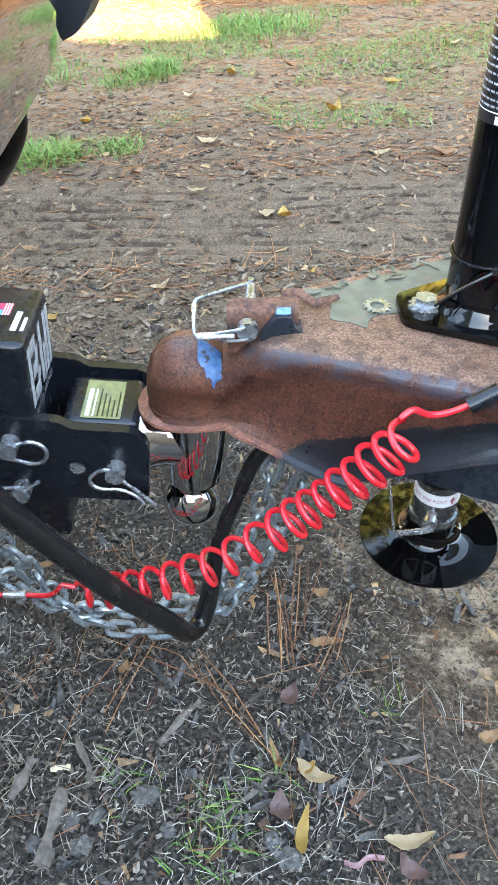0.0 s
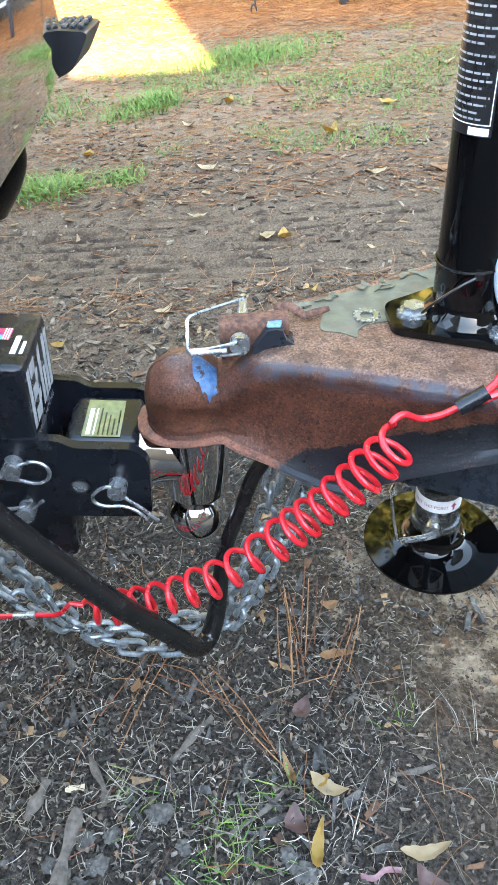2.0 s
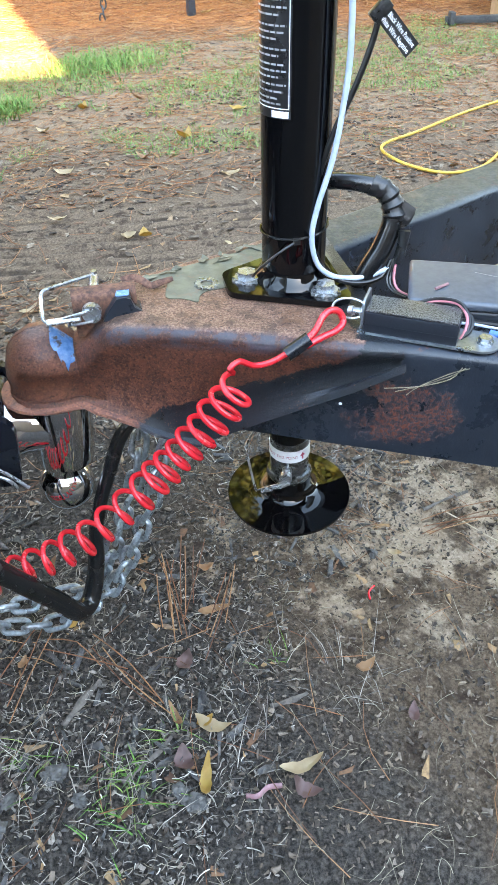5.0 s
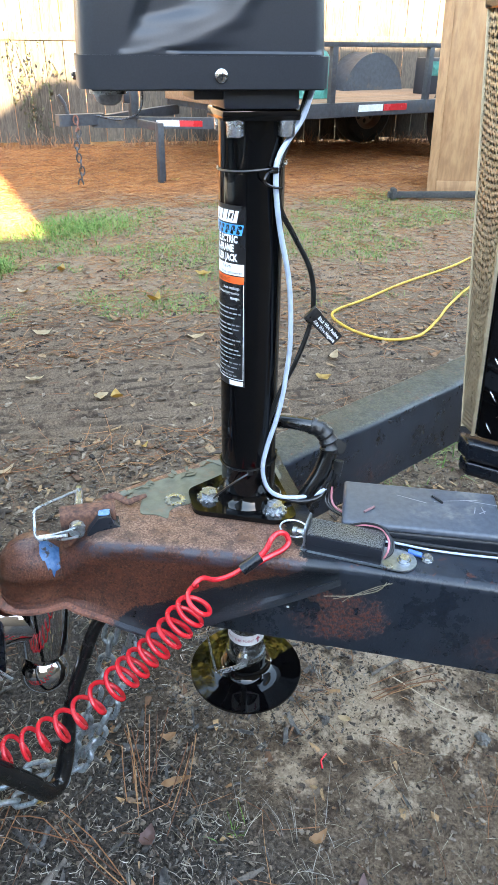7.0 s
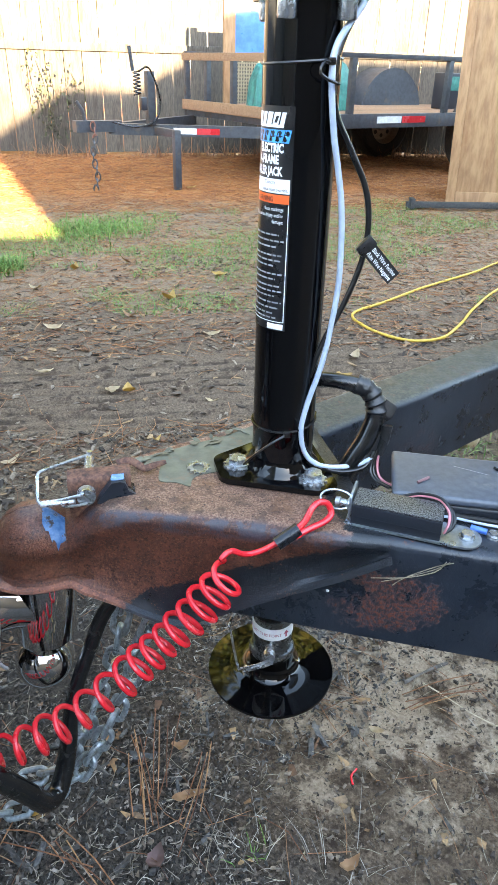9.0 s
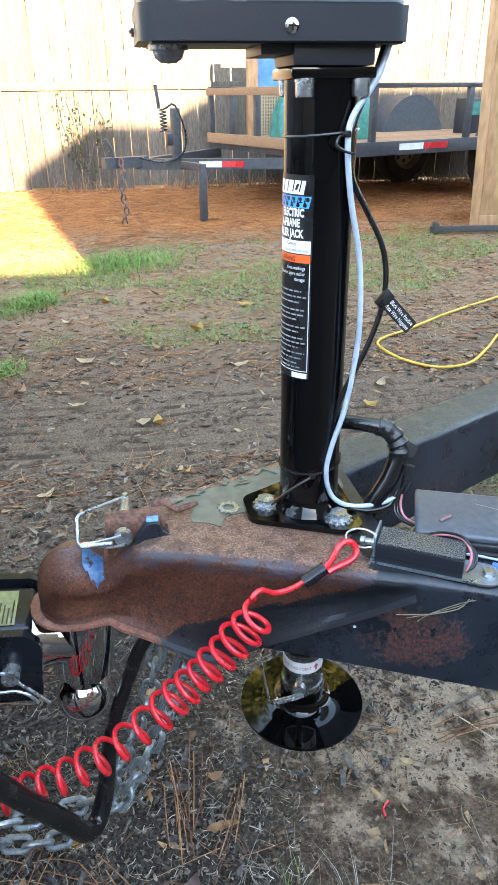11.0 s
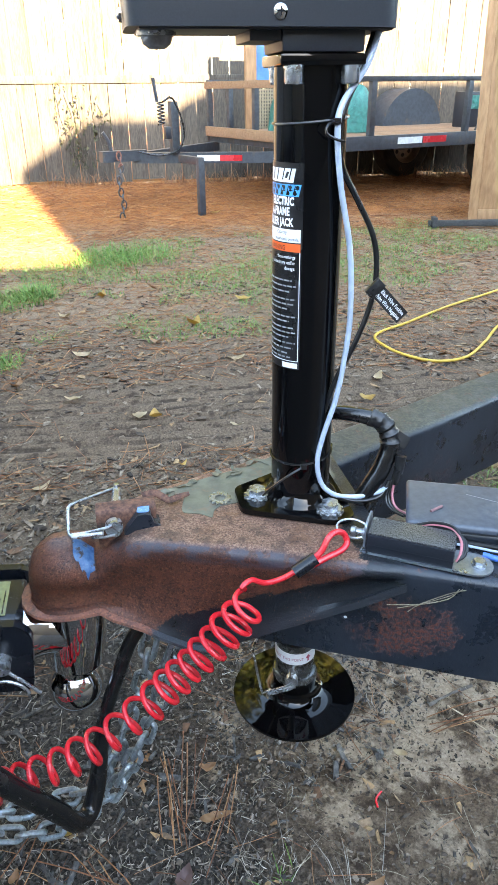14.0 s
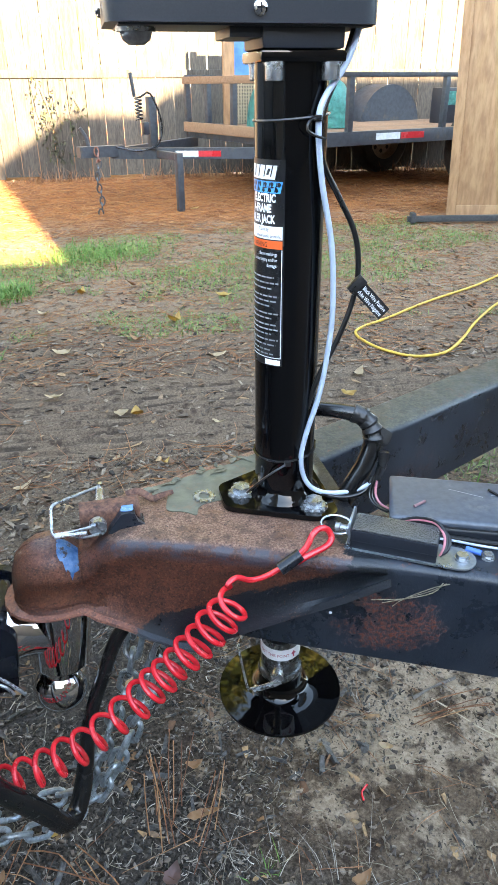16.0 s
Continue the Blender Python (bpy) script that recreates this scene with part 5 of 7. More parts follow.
# ---------------------------------------------------------------- coiled breakaway cable, cords, chains
def coil_cable():
    c = thing("breakaway_cable", pose(0.24, 0.45, 0.49), "red coiled breakaway cable with looped and crimped ends", "cable")
    inv = pose(0.24, 0.45, 0.49).inverted()
    axis_pts = spline([(-0.1514, 0.462, 0.210), (-0.112, 0.456, 0.218), (-0.0706, 0.451, 0.2365), (-0.035, 0.447, 0.2535), (0.0, 0.444, 0.278), (0.033, 0.441, 0.307), (0.0636, 0.438, 0.340), (0.0873, 0.436, 0.3665), (0.1115, 0.433, 0.394), (0.1316, 0.430, 0.420), (0.148, 0.426, 0.445), (0.1555, 0.4215, 0.4575)], 0.0015)
    # running length, so that the turns are even but a little looser at the ends
    acc = [0.0]
    for a, b in zip(axis_pts, axis_pts[1:]):
        acc.append(acc[-1] + (b - a).length)
    tot = acc[-1]
    turns = 18.2
    path = [Vector((-0.262, 0.470, 0.190)), Vector((-0.212, 0.470, 0.190)), Vector((-0.184, 0.466, 0.196))]
    path = spline(path + [Vector((-0.163, 0.462, 0.222))], 0.004)[:-1]
    steps = int(turns * 26)
    idx = 0
    for i in range(steps + 1):
        s = i / steps
        d = s * tot
        while idx < len(acc) - 2 and acc[idx + 1] < d:
            idx += 1
        p = axis_pts[idx].lerp(axis_pts[idx + 1], (d - acc[idx]) / max(1e-6, acc[idx + 1] - acc[idx]))
        t = (axis_pts[min(idx + 4, len(axis_pts) - 1)] - axis_pts[max(idx - 4, 0)]).normalized()
        u = t.cross(Vector((0, 1, 0))).normalized()
        w = t.cross(u)
        a = -2 * math.pi * float(np.interp(s, (0.0, 0.211, 0.413, 0.634, 0.81, 1.0), (0.0, 4.0, 7.2, 10.2, 14.2, turns)))
        rad = 0.0165 * min(1.0, 0.35 + s * 14) * (1 + 0.05 * math.sin(s * 23) + 0.04 * math.sin(s * 57))
        p2 = p + (math.cos(a) * u + math.sin(a) * w) * rad
        p2 += t * 0.004 * math.sin(a)
        path.append(p2)
    tail = [path[-1], Vector((0.1475, 0.426, 0.4735)), Vector((0.1565, 0.431, 0.4765)), Vector((0.170, 0.437, 0.4665)), Vector((0.186, 0.441, 0.4655)), Vector((0.202, 0.4425, 0.4725)), Vector((0.214, 0.444, 0.479))]
    path += spline(tail, 0.003)[1:]
    part("coil", tube([inv @ p for p in path], 0.0027, 9), M["red"], c, "red vinyl-coated coil")
    loop = spline([(0.212, 0.443, 0.478), (0.226, 0.447, 0.488), (0.234, 0.452, 0.499), (0.242, 0.456, 0.502), (0.250, 0.457, 0.499), (0.253, 0.453, 0.491), (0.246, 0.447, 0.487), (0.232, 0.443, 0.484), (0.214, 0.441, 0.4765)], 0.003)
    part("loop", tube([inv @ p for p in loop], 0.0031, 9), M["red"], c)
    part("crimp_sleeve", cyl(0.0066, inv @ Vector((0.200, 0.4420, 0.4705)), inv @ Vector((0.221, 0.4450, 0.4825)), 20, 0.001), M["satin_black"], c, "black crimp sleeve")
    part("crimp_sleeve", cyl(0.0048, inv @ Vector((-0.236, 0.470, 0.190)), inv @ Vector((-0.212, 0.470, 0.190)), 16, 0.0008), M["zinc"], c, "bare aluminium crimp sleeve")
    return c


coil_cable()


def simple_cord(name, label, cat, points, r, material, seg=10, step=0.005, kind=""):
    p0 = Vector(points[0])
    t = thing(name, Matrix.Translation(p0), label, cat, kind=kind)
    return t, part("cord", tube([p - p0 for p in spline(points, step)], r, seg), M[material], t)


cable, _ = simple_cord("trailer_wiring_cable", "thick black rubber trailer cable hanging in a loop", "cable",
            [(-0.245, 0.395, 0.60), (-0.205, 0.398, 0.50), (-0.165, 0.400, 0.418), (-0.130, 0.405, 0.350), (-0.096, 0.415, 0.277), (-0.057, 0.440, 0.187), (-0.042, 0.458, 0.137), (-0.031, 0.476, 0.125), (-0.022, 0.490, 0.142),
             (-0.015, 0.502, 0.170), (-0.005, 0.515, 0.2236), (0.0162, 0.530, 0.2786), (0.0461, 0.545, 0.334), (0.10, 0.56, 0.350), (0.2, 0.60, 0.352)], lambda s: 0.0112 - 0.0030 * max(0.0, min(1.0, (s - 0.58) / 0.12)), "rubber", 16)


def chain(points, name, label):
    """Oval links, each turned a quarter against the last."""
    path = spline(points, 0.002)
    acc = [0.0]
    for a, b in zip(path, path[1:]):
        acc.append(acc[-1] + (b - a).length)
    base = path[0].copy()
    t = thing(name, Matrix.Translation(base), label, "chain", "safety chains")
    L, Wd, r, pitch = 0.0172, 0.0092, 0.0037, 0.0268
    link = []
    for k in range(22):
        a = 2 * math.pi * k / 22
        link.append((math.cos(a) * Wd + 0.0, math.sin(a) * Wd))
    oval = [Vector((y + (1 if y > 0 else -1) * (L - Wd) * (1 if abs(y) > 1e-6 else 0), x, 0)) for x, y in link]
    me = None
    n = int(acc[-1] / pitch)
    idx = 0
    rnd = random.Random(8)
    for i in range(n):
        d = (i + 0.5) * pitch
        while idx < len(acc) - 2 and acc[idx + 1] < d:
            idx += 1
        p = path[idx]
        q = (path[min(idx + 5, len(path) - 1)] - path[max(idx - 5, 0)]).normalized()
        m = q.to_track_quat("X", "Z").to_matrix().to_4x4()
        m = Matrix.Translation(p - base) @ m @ pose(0, 0, 0, (45 if i % 2 else -45) + rnd.uniform(-20, 20), rnd.uniform(-8, 8), rnd.uniform(-12, 12))
        if me is None:
            ob = part("link", tube(oval, r, 9, closed=True), M["galv"], t)
            me = ob.data
        else:
            ob = new("link", me)
            ob.parent = t
        ob.matrix_local = m
    return t


chain([(0.060, 0.572, 0.352), (0.058, 0.570, 0.308), (0.051, 0.565, 0.276), (0.042, 0.560, 0.237), (0.021, 0.555, 0.185), (-0.002, 0.550, 0.129), (-0.028, 0.545, 0.082), (-0.087, 0.540, 0.068), (-0.158, 0.532, 0.070), (-0.214, 0.530, 0.082), (-0.256, 0.530, 0.134), (-0.30, 0.53, 0.18), (-0.42, 0.53, 0.32)], "safety_chain", "galvanised safety chain sagging from the coupler")
chain([(0.086, 0.532, 0.352), (0.083, 0.530, 0.312), (0.071, 0.530, 0.275), (0.058, 0.530, 0.222), (0.033, 0.530, 0.164), (0.002, 0.530, 0.099), (-0.038, 0.530, 0.055), (-0.107, 0.528, 0.028), (-0.169, 0.526, 0.052), (-0.211, 0.523, 0.118), (-0.235, 0.52, 0.19), (-0.262, 0.515, 0.26), (-0.33, 0.52, 0.34)], "safety_chain", "galvanised safety chain looped low over the mulch")


# ---------------------------------------------------------------- wiring on and beside the jack
def lamp_wires():
    t = thing("jack_wires", pose(0.277, 0.54, 0.92), "white and black jack power wires hanging beside the tube", "wire")
    inv = pose(0.277, 0.54, 0.92).inverted()
    white = [(0.283, 0.540, 0.925), (0.271, 0.535, 0.893), (0.250, 0.528, 0.865), (0.2455, 0.524, 0.845), (0.250, 0.524, 0.805), (0.262, 0.527, 0.752), (0.2665, 0.529, 0.705), (0.266, 0.530, 0.666), (0.258, 0.529, 0.610), (0.245, 0.527, 0.566), (0.2405, 0.526, 0.538), (0.247, 0.526, 0.512), (0.264, 0.528, 0.4965), (0.290, 0.530, 0.4915), (0.312, 0.530, 0.4955), (0.3235, 0.530, 0.502)]
    black = [(0.281, 0.546, 0.925), (0.270, 0.541, 0.893), (0.254, 0.532, 0.865), (0.2485, 0.528, 0.845), (0.252, 0.529, 0.818), (0.268, 0.531, 0.790), (0.284, 0.531, 0.760), (0.2895, 0.531, 0.730), (0.2865, 0.531, 0.700), (0.274, 0.530, 0.664), (0.257, 0.532, 0.625), (0.246, 0.534, 0.585), (0.2435, 0.534, 0.545), (0.249, 0.532, 0.513), (0.266, 0.528, 0.494), (0.290, 0.526, 0.4875), (0.312, 0.528, 0.491), (0.322, 0.532, 0.506)]
    part("white_wire", tube([inv @ p for p in spline(white, 0.005)], 0.0026, 10), M["white_wire"], t, "white insulated wire")
    part("black_wire", tube([inv @ p for p in spline(black, 0.005)], 0.0026, 10), M["black_wire"], t, "black insulated wire")
    # tag folded over the black wire
    lx = pose(0.2885, 0.528, 0.7135, 90, 46, 0) @ Matrix.Diagonal((0.86, 0.86, 0.86, 1))
    part("tag_fold", moved(box(-0.007, 0.005, -0.010, 0.010, -0.003, 0.004, 0.0015), inv @ lx), M["tape"], t)
    tag = part("tag", moved(box(0.002, 0.047, -0.0075, 0.0085, -0.0003, 0.0003), inv @ lx), M["label_black"], t, "black wire tag with two lines of white print")
    for body, y in (("Black Wire Positive", 0.0016), ("White Wire Negative", -0.0050)):
        bm = text_bm(body, 0.0062, 0.00008)
        mx = max(v.co.x for v in bm.verts)
        for v in bm.verts:
            v.co.x = 0.0445 + (v.co.x - mx) * 0.76
            v.co.y += y
            v.co.z = 0.0005
        part("lettering", moved(bm, inv @ lx), M["ink_white"], tag, smooth=False)
    return t


lamp_wires()


def cable_tie(z, tail):
    t = thing("cable_tie", AX @ pose(-0.0042, 0, z), "black plastic cable tie round the jack tube", "cable tie", "cable ties")
    R = 0.0318
    ring = [(R * math.cos(a) + (0.002 if k == 0 else 0), R * math.sin(a), 0.0025 * math.cos(a)) for k, a in enumerate([2 * math.pi * i / 40 for i in range(40)])]
    part("band", tube(ring, 0.0011, 6, closed=True), M["black_wire"], t)
    part("tail", tube(spline(tail, 0.003), 0.0012, 6), M["black_wire"], t)
    part("buckle", moved(box(-0.003, 0.003, -0.0025, 0.0025, -0.0025, 0.0025, 0.0006), Matrix.Translation(tail[0])), M["black_wire"], t)
    return t


cable_tie(0.852, [(0.012, -0.0345, 0.0), (0.002, -0.045, -0.002), (0.000, -0.047, -0.008), (0.010, -0.043, -0.013), (0.019, -0.036, -0.015)])
cable_tie(0.539, [(-0.006, -0.033, -0.002), (-0.022, -0.034, -0.010), (-0.038, -0.030, -0.024), (-0.046, -0.024, -0.036)])


def conduit():
    t = thing("wiring_conduit", pose(0.29, 0.56, 0.47), "thick black cable loop bound with black tape behind jack", "cable")
    inv = pose(0.29, 0.56, 0.47).inverted()
    pts = [(0.20, 0.595, 0.40), (0.225, 0.612, 0.49), (0.243, 0.600, 0.548), (0.262, 0.578, 0.569), (0.290, 0.560, 0.573), (0.3150, 0.552, 0.565), (0.3235, 0.546, 0.544), (0.315, 0.540, 0.518), (0.301, 0.537, 0.495), (0.291, 0.536, 0.472), (0.288, 0.536, 0.44), (0.29, 0.54, 0.38)]
    c = part("cable", tube([inv @ p for p in spline(pts, 0.005)], lambda s: 0.0078 + 0.0022 * max(0.0, min(1.0, (s - 0.5) / 0.15)), 18), M["rubber"], t)
    wr = spline([(0.303, 0.556, 0.572), (0.316, 0.551, 0.566), (0.3235, 0.547, 0.552), (0.3245, 0.545, 0.540)], 0.0025)
    part("tape_wrap", tube([inv @ p for p in wr], lambda s: 0.0100 + 0.0011 * math.sin(s * 31) + 0.0008 * math.sin(s * 67), 18), M["tape"], t, "crinkled black tape")
    for k in range(4):
        a = k * 0.5
        fl = prism(rounded([(0, -0.004), (0.018, -0.009 + 0.002 * k), (0.020, 0.004), (0, 0.007)], 0.002, 2), 0, 0.0005)
        part("tape_end", moved(fl, inv @ pose(0.324, 0.543, 0.556 - 0.008 * k, 70 + 14 * k, 25 - 10 * k, -15 + 12 * k)), M["tape"], t)
    part("splice", tube([inv @ Vector(p) for p in ((0.333, 0.535, 0.533), (0.331, 0.532, 0.518), (0.3260, 0.530, 0.503))], lambda s: 0.0060 - 0.002 * s, 14), M["tape"], t, "taped wire splice")
    for mname, dx in (("black_wire", 0.0), ("pink_wire", 0.004), ("black_wire", -0.003)):
        pth = spline([(0.3245 + dx * 0.4, 0.530, 0.508), (0.3195 + dx, 0.524, 0.490), (0.3225 + dx, 0.515, 0.4815), (0.331 + dx, 0.500, 0.481)], 0.004)
        part("thin_wire", tube([inv @ p for p in pth], 0.0014, 8), M[mname], t)
    return t


conduit()

NA = math.degrees(math.atan2(-0.42, 0.907))      # heading of the near arm


def breakaway_switch():
    m = pose(0.318, 0.437, TOP + 0.0012, 0, 0, NA - 5)
    t = thing("breakaway_switch", m, "black dusty breakaway switch box on a steel bracket, bolted to frame", "switch")
    plate = [(-0.052, 0.017), (-0.052, -0.017)] + [(0.052 + 0.017 * math.sin(a), -0.017 * math.cos(a)) for a in [math.pi * k / 14 for k in range(15)]]
    br = part("bracket", prism(plate, 0, 0.0022, 0.0006), M["yellow_zinc"], t, "zinc steel bracket plate")
    part("upturned_tab", moved(prism(rounded([(-0.017, 0), (0.017, 0), (0.015, 0.031), (-0.015, 0.031)], 0.006, 4), 0, 0.002), pose(-0.0495, 0, 0.001, 90, 0, 90)), M["yellow_zinc"], br)
    part("case", box(-0.0470, 0.0335, -0.0155, 0.0155, 0.0022, 0.0218, 0.0012), M["plastic"], t, "black plastic case")
    part("case_top", box(-0.0462, 0.0327, -0.0147, 0.0147, 0.0220, 0.0238, 0.0008), M["dust"], t, "dust-covered ribbed case top")
    part("case_seam", box(-0.0472, 0.0337, -0.0158, 0.0158, 0.0100, 0.0110), M["plastic"], t)
    hex_bolt("bolt", t, pose(0.056, 0, 0.0022), 0.0058, 0.0055)
    part("pull_stud", moved(lathe([(0.0, 0.0), (0.0062, 0), (0.0062, 0.003), (0.0038, 0.004), (0.0038, 0.010), (0.005, 0.011), (0.005, 0.015), (0, 0.016)], 20, False), pose(-0.0495, 0, 0.0125, 0, -90, 0)), M["zinc"], t, "steel pull pin")
    for k, (mn, dz) in enumerate((("pink_wire", 0.0), ("black_wire", 0.002), ("black_wire", -0.002))):
        pts = [(-0.005, 0.017, 0.020 + dz), (0.010, 0.019, 0.0245 + dz), (0.028, 0.015, 0.0262 + dz), (0.0375 + 0.002 * k, 0.004, 0.0215), (0.0385 + 0.002 * k, -0.006, 0.014), (0.036, -0.009, 0.007)]
        part("lead", tube(spline(pts, 0.003), 0.0015, 8), M[mn], t)
    ring = [(-0.0600 - 0.004 + 0.0125 * math.cos(a) * 1.25, 0.003 + 0.006 * math.sin(a), 0.0130 + 0.0065 * math.sin(a)) for a in [2 * math.pi * i / 24 for i in range(24)]]
    part("split_ring", tube(ring, 0.0012, 6, closed=True), M["zinc"], t, "bent wire ring to the red cable")
    return t


M["dust"] = mat("dusty_black_plastic", (0.014, 0.014, 0.015), (0.03, 0.03, 0.03), 500, 0.35, stain=(0.13, 0.13, 0.128), stain_scale=750, stain_lo=0.48, stain_hi=0.60, bumpy=0.2, dist=0.0003)
breakaway_switch()


def cover_box():
    m = pose(0.415, 0.472, TOP - 0.004, 0, 0, NA + 4)
    t = thing("junction_box", m, "flat dark grey plastic junction box with pen marks, on the frame", "junction box")
    part("case", box(-0.088, 0.080, -0.040, 0.038, 0.0, 0.016, 0.004, 3), M["plastic"], t)
    lid = part("lid", box(-0.0905, 0.0825, -0.0425, 0.0405, 0.0165, 0.0255, 0.0045, 3), M["grey_plastic"], t, "scuffed grey lid")
    rnd = random.Random(4)
    for x, y, ln, a in ((0.012, 0.012, 0.05, 12), (-0.03, 0.018, 0.035, -18), (0.055, -0.004, 0.012, 80), (0.060, -0.004, 0.010, 40), (0.066, -0.002, 0.012, 100), (0.045, 0.02, 0.04, -8)):
        part("pen_mark", moved(rect_bm(0, ln, 0, 0.0009), pose(x, y, 0.0258, 0, 0, a)), M["ink_grey"], lid, smooth=False)
    for z in (0.004, 0.012):
        part("outlet", cyl(0.004, (0.080, -0.02 + z, 0.008), (0.11, -0.02 + z, 0.008), 12), M["black_wire"], t)
    return t


cover_box()


def loose_bits():
    for x, y, z, a, mn, lab in ((0.352, 0.478, TOP + 0.0225, 25, "dull_pink", "short cut end of pink wire lying on box"), (0.435, 0.481, TOP + 0.0225, 110, "black_wire", "short cut end of black wire lying on box")):
        ob = part("wire_offcut", cyl(0.0014, (-0.008, 0, 0), (0.008, 0, 0), 8), M[mn])
        ob.matrix_world = pose(x, y, z + 0.0005, 0, 0, a)
        tagged(ob, lab, "wire offcut")
    t, _ = simple_cord("white_ground_wire", "white wire lying along the frame rail", "wire", [(0.345, 0.445, TOP + 0.004), (0.365, 0.440, TOP + 0.004), (0.395, 0.424, TOP + 0.003), (0.43, 0.408, TOP + 0.003), (0.52, 0.372, TOP + 0.003), (0.65, 0.31, TOP + 0.003)], 0.0013, "white_wire", 8)
    t, _ = simple_cord("black_frame_wire", "black wires lying along the frame rail", "wire", [(0.345, 0.452, TOP + 0.0045), (0.38, 0.440, TOP + 0.003), (0.43, 0.416, TOP + 0.003), (0.55, 0.366, TOP + 0.003), (0.68, 0.31, TOP + 0.003)], 0.0023, "black_wire", 8)
    c = thing("ring_terminal", pose(0.393, 0.409, TOP + 0.0004, 0, 0, NA), "blue crimped ring terminal screwed to the frame", "terminal")
    part("sleeve", cyl(0.0030, (-0.020, 0.006, 0.003), (-0.006, 0.002, 0.003), 12), M["blue_wire"], c)
    part("ring", lathe([(0.003, 0), (0.0065, 0), (0.0065, 0.001), (0.003, 0.001)], 20, False), M["zinc"], c)
    hex_bolt("bolt", c, pose(0, 0, 0.001), 0.0048, 0.0045)
    # dried weed stem stuck to the arm's face
    n2 = Vector((-0.42, -0.907, 0))
    def on_face(s, z, off=0.003):
        p = Vector((0.283, 0.427, 0)) + Vector((0.907, -0.42, 0)) * s + n2 * off
        return (p.x, p.y, z)
    d = thing("dry_weed_stem", pose(0, 0, 0), "pale dry weed stem caught on the frame", "twig")
    for k in range(3):
        part("stem", tube(spline([on_face(0.005 + 0.01 * k, 0.436 - 0.002 * k), on_face(0.035, 0.443), on_face(0.06, 0.455 + 0.003 * k), on_face(0.068 + 0.003 * k, 0.468)], 0.004), 0.00045, 6), M["drygrass"], d)
    w = thing("paint_dot", pose(0, 0, 0), "small white paint fleck on the frame", "paint fleck")
    p = on_face(-0.02, 0.0, 0.0035)
    part("fleck", moved(lathe([(0, 0.0008), (0.0013, 0.0006), (0.0017, 0)], 10, False), pose(p[0] - 0.012, p[1] + 0.006, 0.412, 90, 0, NA)), M["ink_white"], w)


loose_bits()


# ---------------------------------------------------------------- box on the tongue
def lean_in(t):
    """The box leans over and is narrower at its foot."""
    done = set()
    for ob in t.children_recursive:
        if ob.name.startswith("tread_bar"):
            z = ob.location.z
            ob.location.y = 0.018 + 0.05 * z / 0.53 - 0.001 - 0.95 * ob.location.x
            ob.rotation_euler.z = radians(-43)
            continue
        if ob.data.name in done:
            continue
        done.add(ob.data.name)
        for v in ob.data.vertices:
            k = max(v.co.z, 0.0) / 0.53
            v.co.y = 0.018 + 0.05 * k + v.co.y * ((0.020 + 0.066 * k) / 0.15 if v.co.y > 0 else 1.0) - 0.95 * max(v.co.x, 0.0)


